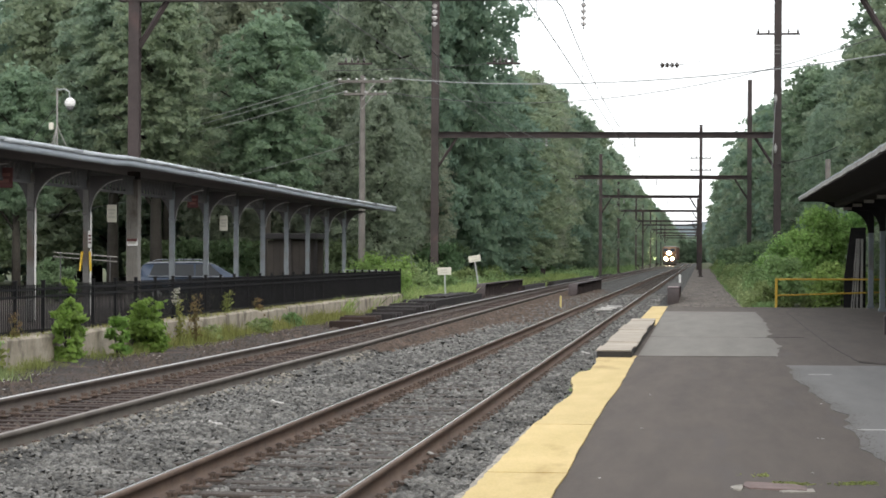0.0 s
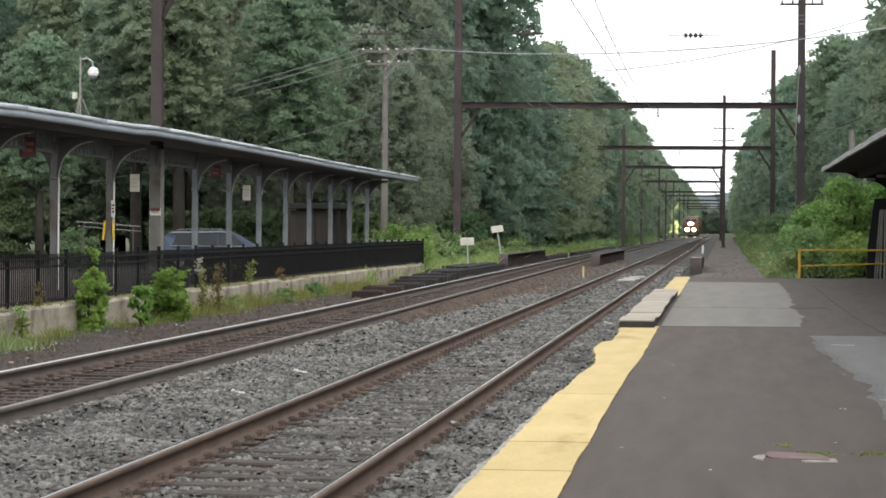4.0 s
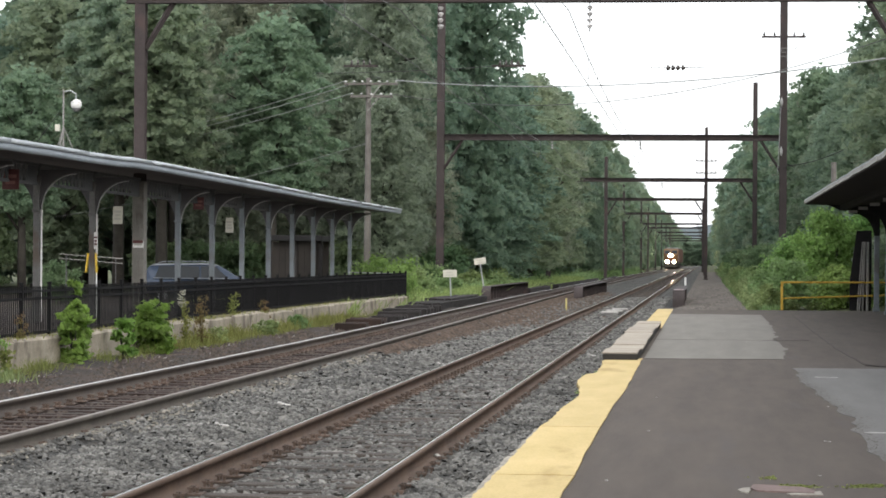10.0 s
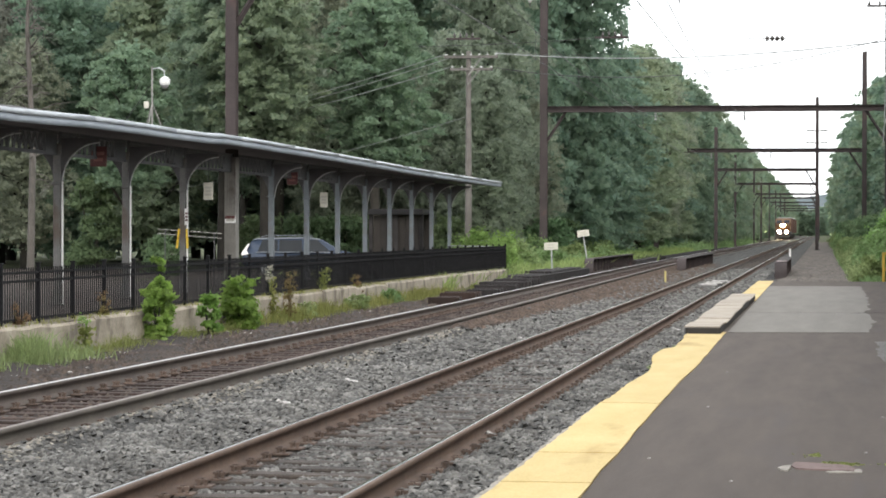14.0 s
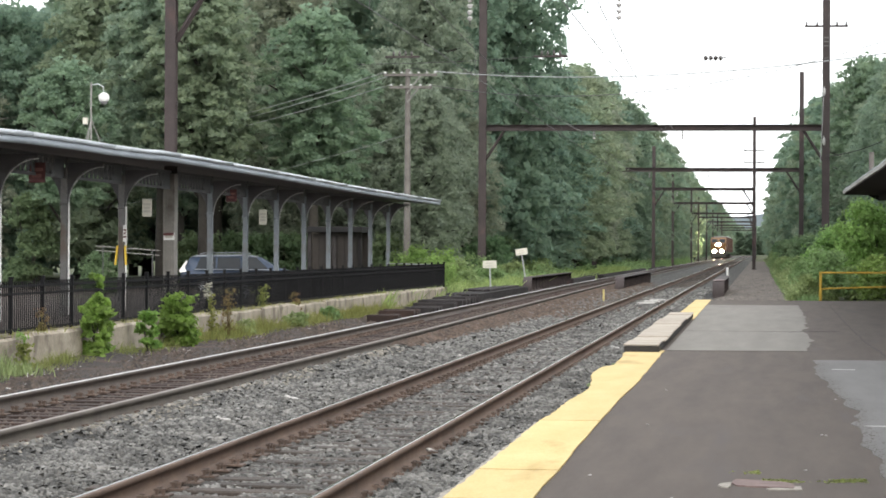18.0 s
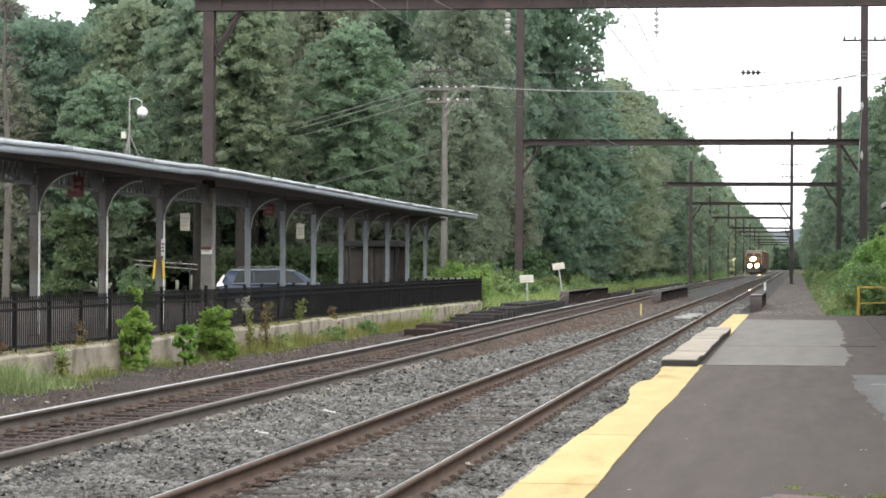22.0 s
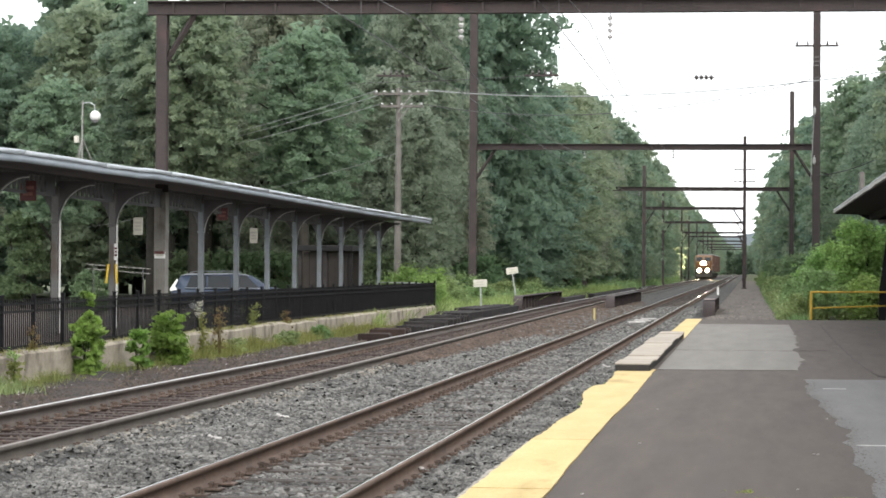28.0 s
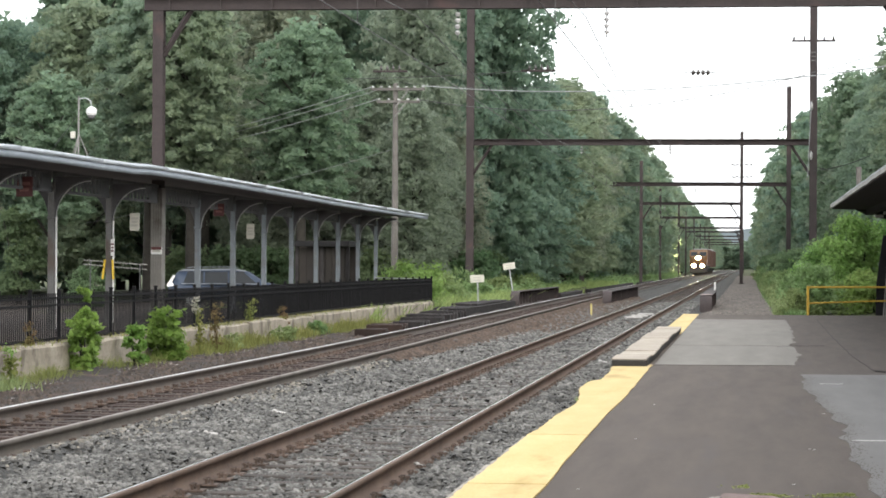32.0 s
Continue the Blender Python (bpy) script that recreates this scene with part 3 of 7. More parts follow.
def railway_track(centre, tie_mat, label, tie_top, near_ties, shiny):
    track = thing("railway_track", label, "railway track", "tracks through the station")
    ys = np.concatenate([np.arange(-14, 200, 4.0), np.arange(200, 920, 20.0)])
    for side, bright in ((-0.7525, True), (0.7525, shiny)):
        dusty = not shiny and not bright
        rail = sweep("rail", RAIL, centre, side, ys, RAIL_DUSTY if dusty else RAIL_RUST if shiny else RAIL_DARK, track, "dusty grey-brown steel rail" if dusty else "brown rusty steel rail")
        wide = 0.62 if shiny else 1.0
        head = [(p * wide, q) for p, q in ((-0.032, -0.004), (-0.026, 0.0015), (-0.018, 0.0045), (-0.009, 0.0049), (0.0, 0.0050), (0.009, 0.0049), (0.018, 0.0045), (0.026, 0.0015), (0.032, -0.004), (0.0, -0.012))]
        sweep("running_surface", head, centre, side - (0.006 if shiny else 0), ys, (RAIL_TOP if shiny else RAIL_BRIGHT) if bright else RAIL_DULL, rail, "worn bright rail head")
    tie = box(bmesh.new(), -1.3, 1.3, -0.115, 0.115, -0.18, 0.0, 0.012)
    first = None
    for k in range(-48, near_ties):
        y = 12.0 + 0.52 * k
        m = pose(centre(y) + R.uniform(-0.03, 0.03), y + R.uniform(-0.025, 0.025), tie_top + R.uniform(-0.008, 0.008), 0, R.uniform(-0.4, 0.4), R.uniform(-1.0, 1.0))
        if first is None:
            first = part("tie", tie, tie_mat, track)
            first.matrix_basis = m
        else:
            again("tie", first, track, m)
    v, f = [], []
    y, c = 12.0 + 0.52 * near_ties, 0
    base = np.array([[-1.3, -0.115, -0.1], [1.3, -0.115, -0.1], [1.3, 0.115, -0.1], [-1.3, 0.115, -0.1], [-1.3, -0.115, 0], [1.3, -0.115, 0], [1.3, 0.115, 0], [-1.3, 0.115, 0]])
    faces = np.array([[4, 5, 6, 7], [0, 1, 5, 4], [1, 2, 6, 5], [2, 3, 7, 6], [3, 0, 4, 7]])
    while y < 420:
        v.append(base + np.array([centre(y), y, tie_top]))
        f.append(faces + 8 * c)
        c, y = c + 1, y + 0.52
    tagged(raw("distant_tie_bed", np.concatenate(v), np.concatenate(f), tie_mat, track), kind="stuff")
    plate = None
    for k in range(-48, 95):
        y = 12.0 + 0.52 * k
        for side in (-0.7525, 0.7525):
            m = pose(centre(y) + side, y, tie_top + 0.002, 0, 0, R.uniform(-1.5, 1.5))
            if plate is None:
                b = box(bmesh.new(), -0.19, 0.19, -0.09, 0.09, 0, 0.02, 0.004)
                for sx, sy in ((-0.10, -0.05), (0.10, 0.05), (-0.15, 0.05), (0.15, -0.05), (0.10, -0.05)):
                    box(b, sx - 0.011, sx + 0.011, sy - 0.011, sy + 0.011, 0.02, 0.055)
                    box(b, sx - 0.022, sx + 0.018, sy - 0.016, sy + 0.016, 0.05, 0.066)
                plate = part("tie_plate", b, PLATE, track, "rusted tie plate with spikes")
                plate.matrix_basis = m
            else:
                again("tie_plate", plate, track, m)
    return track


RAIL_DARK = material("dark_rusty_rail", (0.050, 0.039, 0.032), (0.112, 0.088, 0.071), 0.75, 2.0, 40, bump=0.3, depth=0.003, spread=0.05)
RAIL_DUSTY = material("dusty_rail", (0.072, 0.062, 0.052), (0.135, 0.118, 0.098), 0.9, 2.0, 40, bump=0.3, depth=0.003, spread=0.05)
RAIL_DULL = material("dull_rail_head", (0.11, 0.092, 0.078), (0.19, 0.16, 0.138), 0.5, 2.0, 30, metal=0.3, bump=0.1, depth=0.002, spread=0)


# ---- the near platform ----
def near_platform():
    slab = bmesh.new()
    extrude(slab, ((-1.5, -0.5), (14, -0.5), (14, PLATFORM_Z), (-1.5, PLATFORM_Z)), "y", -12, 88.0)
    tagged(part("platform", slab, ASPHALT), "worn dark grey asphalt platform surface", "platform", kind="structure")
    tagged(part("platform_margin", box(bmesh.new(), 14, 60, -60, 88.0, -0.6, -0.14), ASPHALT), "asphalt yard behind the platform", "ground", kind="structure")


def ragged_sheet(bm, left, right, z0, z1):
    """A thin layer between two edges given as lists of (x, y) from near to far."""
    ring = list(left) + list(right)[::-1]
    lo, hi = [bm.verts.new((x, y, z0)) for x, y in ring], [bm.verts.new((x, y, z1)) for x, y in ring]
    n = len(ring)
    for k in range(n):
        bm.faces.new((lo[k], lo[(k + 1) % n], hi[(k + 1) % n], hi[k]))
    bmesh.ops.triangulate(bm, faces=[bm.faces.new(hi)])
    bmesh.ops.recalc_face_normals(bm, faces=bm.faces[:])
    return bm


def edge_x(y):
    """The broken track-side edge of the yellow strip."""
    base = float(np.interp(y, [0, 22, 25.1, 26.4, 28, 29.8, 30.8, 33, 34.2, 36, 36.8, 37.4, 40.5, 42, 71, 88], [-1.60, -1.61, -1.63, -1.59, -1.60, -1.55, -1.53, -1.62, -1.73, -1.75, -1.72, -1.60, -1.63, -1.69, -1.61, -1.63]))
    return base + 0.02 * noise.noise((y * 1.1, 3.0, 0)) + 0.02 * noise.noise((y * 3.3, 9.0, 0)) + 0.008 * noise.noise((y * 9.0, 2.0, 0))


def inner_x(y):
    """The painted edge of the yellow strip on the asphalt."""
    base = float(np.interp(y, [0, 16.9, 18.1, 19.4, 20.6, 25.3, 29, 32, 42, 64, 88], [-0.99, -0.98, -1.01, -0.985, -1.01, -1.03, -1.04, -1.01, -1.05, -1.07, -1.10]))
    return base + 0.012 * noise.noise((y * 0.8, 1.0, 5)) + 0.006 * noise.noise((y * 4.0, 1.0, 5))


def yellow_edge():
    strip = thing("platform_edge", "chipped yellow-painted safety edge of the platform", "platform edge", kind="structure")
    cuts = [-11.9, -6.0, 0.0, 4.5, 8.0, 11.5, 14.3, 17.1, 19.43, 25.12, 34.9, 43.2, 63.0, 70.0, 76.0, 82.0, 87.9]
    for a, b in zip(cuts, cuts[1:]):
        if a == 43.2:
            continue
        ys = np.linspace(a + 0.03, b - 0.03, max(4, int((b - a) * 7)))
        left = [(edge_x(y), y) for y in ys]
        right = [(inner_x(y), y) for y in ys]
        part("slab", ragged_sheet(bmesh.new(), left, right, -0.4, PLATFORM_Z + 0.012 + R.uniform(-0.003, 0.003)), YELLOW, strip)
    lip = thing("edge_kerb", "broken pale concrete kerb under the yellow edge", "kerb", kind="structure")
    for a, b, w in ((-11.9, 1.0, 0.10), (1.05, 7.95, 0.10), (8.0, 13.4, 0.10), (13.45, 18.0, 0.10), (18.05, 21.6, 0.09), (21.65, 25.2, 0.07), (25.25, 43.0, 0.02)):
        ys = np.linspace(a, b, max(4, int((b - a) * 4)))
        left = [(edge_x(y) - w * (0.6 + 0.9 * abs(noise.noise((y * 2.0, 0, 2)))), y) for y in ys]
        right = [(edge_x(y) + 0.05, y) for y in ys]
        part("kerb_stone", ragged_sheet(bmesh.new(), left, right, -0.4, PLATFORM_Z - 0.012 - (0.03 if w < 0.05 else 0)), KERB, lip)


def wobble(pts, step=0.5, amount=0.05, seed=0.0):
    """A finer, uneven line through the given points."""
    out = []
    for (x0, y0), (x1, y1) in zip(pts, pts[1:]):
        n = max(1, int(math.hypot(x1 - x0, y1 - y0) / step))
        for k in range(n):
            x, y = x0 + (x1 - x0) * k / n, y0 + (y1 - y0) * k / n
            out.append((x + amount * noise.noise((y * 1.3, seed, x)), y))
    return out + [pts[-1]]


def platform_patches():
    """Lighter repairs, seams, moss and fragments on the asphalt."""
    def patch(name, left, right, mat, label, lift=0.004):
        tagged(part(name, ragged_sheet(bmesh.new(), left, right, PLATFORM_Z - 0.01, PLATFORM_Z + lift), mat), label, "pavement", kind="structure")
    patch("pavement_patch", wobble([(-1.03, 43.3), (-1.04, 53.9)], 0.5, 0.01), wobble([(1.34, 43.6), (1.40, 45.4), (1.57, 49), (1.54, 51), (1.47, 53.9)], 0.4, 0.08, 2), ASPHALT_PALE, "pale grey asphalt repair across the platform")
    patch("pavement_patch", wobble([(-1.04, 54.05), (-1.08, 80.0)], 0.5, 0.01), wobble([(1.46, 54.05), (1.60, 57), (1.68, 62.4), (1.75, 70), (1.77, 80)], 0.6, 0.10, 4), ASPHALT_PALE, "pale grey asphalt repair across the platform")
    patch("pavement_patch", wobble([(1.62, 8.0), (1.6, 16), (1.55, 19), (1.50, 20.7), (1.46, 22.6), (1.48, 24.6), (1.55, 26.8), (1.53, 28.5), (1.46, 31), (1.43, 33.3), (1.37, 36.5), (1.42, 40.0)], 0.12, 0.10, 6), [(5.2, 8.0), (5.2, 40.3)], ASPHALT_BLUE, "smooth grey asphalt repair on the platform")
    for y0, x0, x1 in ((24.98, 1.57, 3.2), (36.85, 1.58, 1.93)):
        tagged(part("pavement_line", ragged_sheet(bmesh.new(), wobble([(x0, y0 - 0.05), (x0 + 0.02, y0 + 0.06)], 0.05, 0.02), [(x1, y0 - 0.06), (x1, y0 + 0.05)], PLATFORM_Z - 0.005, PLATFORM_Z + 0.008), WORN_PAINT), "worn white line painted on the asphalt", "line", kind="structure")
    for pts, w in ((((1.15, 53.3), (1.25, 53.8), (1.43, 54.1), (2.2, 54.3)), 0.10), (((2.74, 80.4), (2.58, 60), (2.52, 48.5), (2.6, 41.3), (3.0, 40.6)), 0.05), (((-1.0, 43.2), (0.2, 43.25), (1.3, 43.5)), 0.04)):
        line = wobble(list(pts), 0.25, 0.04, 8)
        b = ragged_sheet(bmesh.new(), line, [(x + w * 0.5, y + w * (1.2 + noise.noise((x * 5, y, 1)))) for x, y in line], PLATFORM_Z - 0.01, PLATFORM_Z + 0.005)
        tagged(part("pavement_seam", b, CRUMBLE), "dark tar seam in the platform asphalt", "seam", kind="structure")
    g = random.Random(77)
    # the repair's feathered margin, broken into flakes of old and new asphalt
    for name, mat, side, words in (("old_asphalt_flakes", ASPHALT, 0.16, "dark flakes of old asphalt showing through the thin repair"),):
        v, f = [], []
        for k in range(1500):
            y = g.uniform(14, 39.5)
            x = float(np.interp(y, [16, 19, 20.7, 22.6, 24.6, 26.8, 28.5, 31, 33.3, 36.5, 40], [1.6, 1.55, 1.50, 1.46, 1.48, 1.55, 1.53, 1.46, 1.43, 1.37, 1.42])) + 0.10 * noise.noise((y * 1.3, 6, 1.5)) + abs(g.gauss(0, 0.55)) * side
            l, w, c, n = g.uniform(0.003, 0.013), g.uniform(0.012, 0.06), len(v), 6
            for j in range(n):
                a, q = 6.283 * j / n, g.uniform(0.5, 1.15)
                v.append((x + l * q * math.cos(a), y + w * q * math.sin(a), PLATFORM_Z + 0.0046 + k * 0.0000012))
            f += [(c, c + j, c + j + 1) for j in range(1, n - 1)]
        tagged(raw(name, v, f, mat), words, "asphalt", kind="stuff")
    frag = thing("concrete_fragment", "reddish broken concrete slab sunk in the asphalt", "slab")
    part("slab", ragged_sheet(bmesh.new(), wobble([(0.39, 18.45), (0.36, 18.62), (0.38, 18.95)], 0.1, 0.04, 1), wobble([(0.78, 18.30), (0.80, 18.5), (0.72, 18.80)], 0.1, 0.05, 3), PLATFORM_Z - 0.05, PLATFORM_Z + 0.012), PINK, frag)
    part("slab_edge", ragged_sheet(bmesh.new(), wobble([(0.62, 18.18), (0.60, 18.28)], 0.1, 0.03, 1), wobble([(0.84, 18.22), (0.85, 18.50)], 0.1, 0.05, 3), PLATFORM_Z - 0.05, PLATFORM_Z + 0.008), KERB, frag, "pale broken edge of the slab")
    part("chip", ragged_sheet(bmesh.new(), wobble([(0.27, 18.34), (0.25, 18.5), (0.29, 18.66)], 0.08, 0.03, 2), wobble([(0.34, 18.30), (0.365, 18.5), (0.35, 18.72)], 0.08, 0.03, 5), PLATFORM_Z - 0.05, PLATFORM_Z + 0.010), KERB, frag, "pale concrete chip")
    n = 1500
    x = rng.uniform(0.32, 1.35, n)
    y = np.where(x < 0.56, 19.62, 18.92 + 0.35 * np.clip(x - 0.9, 0, 1)) + rng.normal(0, 0.07, n)
    keep = (np.sin(x * 11 + 0.5) + rng.normal(0, 0.5, n)) > 0.0
    x, y = x[keep], y[keep]
    c = np.stack([x, y, np.full_like(x, PLATFORM_Z + 0.006)], 1)
    tagged(leaves("moss", c, np.tile([0, 0, 1.0], (len(c), 1)), rng.uniform(0.012, 0.03, len(c)), GRASS, None), "thin yellow-green moss in a crack of the asphalt", "moss", kind="stuff")
    for x, y in ((-0.73, 19.16), (1.13, 23.74), (0.91, 19.89), (-0.05, 17.49), (0.87, 52.9), (1.43, 29.43), (-0.58, 30.95), (-0.54, 24.84), (1.17, 23.7)):
        b = box(bmesh.new(), -0.012, 0.012, -0.009, 0.009, 0, 0.006, 0.002)
        s = part("litter_scrap", b, LITTER)
        s.matrix_world = pose(x, y, PLATFORM_Z + 0.001, 0, 0, R.uniform(0, 180))
        tagged(s, "tiny white scrap of litter on the asphalt", "litter", "scraps on the platform")


KERB = material("pale_broken_concrete", (0.15, 0.138, 0.118), (0.37, 0.345, 0.30), 0.9, 7, 40, bump=0.5, depth=0.01, spread=0.05)
PINK = material("reddish_concrete", (0.105, 0.072, 0.066), (0.215, 0.155, 0.142), 0.9, 6, 30, bump=0.5, spread=0)


def boarding_deck():
    """A low timber deck laid on the platform edge."""
    deck = thing("boarding_platform", "low grey-boarded timber deck laid on the platform edge", "deck")
    y0, y1, x0, x1 = 42.3, 64.2, -1.70, -1.115
    low, top = PLATFORM_Z + 0.014, 0.005
    part("side_beam", box(bmesh.new(), x1 - 0.05, x1, y0, y1, low, top), PAD_SIDE, deck, "tarred side beam")
    part("side_beam", box(bmesh.new(), x0, x0 + 0.05, y0, y1, low, top), PAD_SIDE, deck, "tarred side beam")
    part("end_beam", box(bmesh.new(), x0 + 0.051, x1 - 0.051, y0, y0 + 0.1, low, top), PAD_SIDE, deck, "tarred end beam")
    part("end_beam", box(bmesh.new(), x0 + 0.051, x1 - 0.051, y1 - 0.1, y1, low, top), PAD_SIDE, deck, "tarred end beam")
    y, w = y0, (y1 - y0) / 11
    for k in range(11):
        d = R.uniform(-0.03, 0.03)
        b = box(bmesh.new(), x0 - 0.005 + d, x1 + 0.005 + d, y + 0.07, y + w - 0.07, 0, 0.026, 0.006)
        panel = part("deck_panel", b, PAD_TOP, deck)
        panel.matrix_basis = pose(0, 0, top + 0.004 + R.uniform(-0.003, 0.012)) @ Matrix.Translation((0, y, 0)) @ Matrix.Rotation(R.uniform(-0.003, 0.004), 4, "X") @ Matrix.Translation((0, -y, 0))
        y += w


ground()
ballast()
rubble()
track_soil()
right_track = railway_track(right_track_x, TIE, "ballasted running track with rusty rails and half-buried ties", -0.178, 260, True)
left_track = railway_track(left_track_x, TIE_RED, "older track with brown ties and rusty rails", -0.178, 220, False)
near_platform()
yellow_edge()
platform_patches()
boarding_deck()


# ---- the far platform: wall, fence, canopy ----
FAR_Z = 0.295


def far_platform():
    tagged(part("far_platform", box(bmesh.new(), -17.2, -10.62, -14, 89.9, -0.5, FAR_Z - 0.03), ASPHALT), "asphalt surface of the far platform", "platform", kind="structure")
    wall = thing("retaining_wall", "weathered concrete platform wall with a crumbling top", "wall", kind="structure")
    y = -13.5
    while y < 85.5:
        length = R.uniform(3.4, 4.6)
        b = bmesh.new()
        n = 7
        front, top = -10.40 + R.uniform(-0.012, 0.012), FAR_Z + R.uniform(-0.02, 0.015)
        rows = []
        for k in range(n + 1):
            yy = y + 0.01 + (length - 0.02) * k / n
            chip = 0.03 + 0.05 * abs(noise.noise((yy * 1.7, 4, 0)))
            dz = 0.03 * noise.noise((yy * 0.8, 0, 7))
            rows.append([b.verts.new(p) for p in ((front, yy, -0.45), (front, yy, top - chip + dz), (front - chip, yy, top + dz), (front - 0.28, yy, top + dz), (front - 0.28, yy, -0.45))])
        for p, q in zip(rows, rows[1:]):
            for k in range(4):
                b.faces.new((p[k], q[k], q[k + 1], p[k + 1]))
        b.faces.new(rows[0])
        b.faces.new(rows[-1][::-1])
        bmesh.ops.recalc_face_normals(b, faces=b.faces[:])
        part("wall_panel", b, WALL_CONCRETE, wall)
        y += length


def fence():
    f = thing("fence", "black steel picket fence along the platform wall", "fence")
    x, y0, y1, step = -10.70, 19.95, 89.7, 1.70
    top, low = 1.06, FAR_Z + 0.06
    post = None
    n = int((y1 - y0) / step)
    for k in range(n + 1):
        m = pose(x, y0 + step * k, FAR_Z - 0.03)
        if post is None:
            b = box(bmesh.new(), -0.028, 0.028, -0.028, 0.028, 0, 0.875, 0.004)
            box(b, -0.036, 0.036, -0.036, 0.036, 0.875, 0.90, 0.006)
            post = part("post", b, BLACK_METAL, f)
            post.matrix_basis = m
        else:
            again("post", post, f, m)
    rail = pickets = None
    for k in range(n):
        a = y0 + step * k + 0.033
        for z in (top - 0.04, top - 0.16, low):
            m = pose(x, a, z)
            if rail is None:
                rail = part("rail", box(bmesh.new(), -0.017, 0.017, 0, step - 0.066, -0.018, 0.018), BLACK_METAL, f)
                rail.matrix_basis = m
            else:
                again("rail", rail, f, m)
        m = pose(x + 0.001, a, low - 0.04)
        if pickets is None:
            b = bmesh.new()
            c = 0.055
            while c < step - 0.1:
                box(b, -0.0085, 0.0085, c - 0.0085, c + 0.0085, 0, top - low + 0.075)
                c += 0.106
            pickets = part("picket_panel", b, BLACK_METAL, f, kind="stuff")
            pickets.matrix_basis = m
        else:
            tagged(again("picket_panel", pickets, f, m), kind="stuff")


def wall_verge():
    """Sandy soil with dry grass between the fence and the edge of the wall, and a pipe rail at the fence's end."""
    sheet("wall_verge", np.linspace(-10.98, -10.46, 5), np.arange(-13, 88, 0.8), lambda X, Y: FAR_Z - 0.012 + 0.012 * np.sin(X * 9 + Y * 2.3), SANDY, label="sandy soil along the foot of the fence", category="soil")
    r = thing("end_rail", "pale pipe rail closing the end of the platform", "railing")
    part("rail", tube(bmesh.new(), [(-12.85, 90.2, 1.09), (-10.82, 90.2, 1.05)], 0.02, 6), GALV, r)
    for x in (-12.8, -10.85):
        part("post", tube(bmesh.new(), [(x, 90.2, -0.42), (x, 90.2, 1.05)], 0.022, 6), GALV, r)


SANDY = material("sandy_soil", (0.115, 0.095, 0.066), (0.300, 0.258, 0.190), 0.95, 1.4, 20, bump=0.5, depth=0.02, spread=0, stain=(0.13, 0.15, 0.06), stain_at=0.58)


def roof_z(y):
    return float(np.interp(y, [10, 30, 37.5, 40.5, 44, 49.2, 49.4, 53, 59, 66.8, 76.5, 84, 95.5], [3.46, 3.46, 3.45, 3.52, 3.525, 3.54, 3.57, 3.575, 3.56, 3.53, 3.485, 3.475, 3.475]))


MAST_1_Y = 57.0


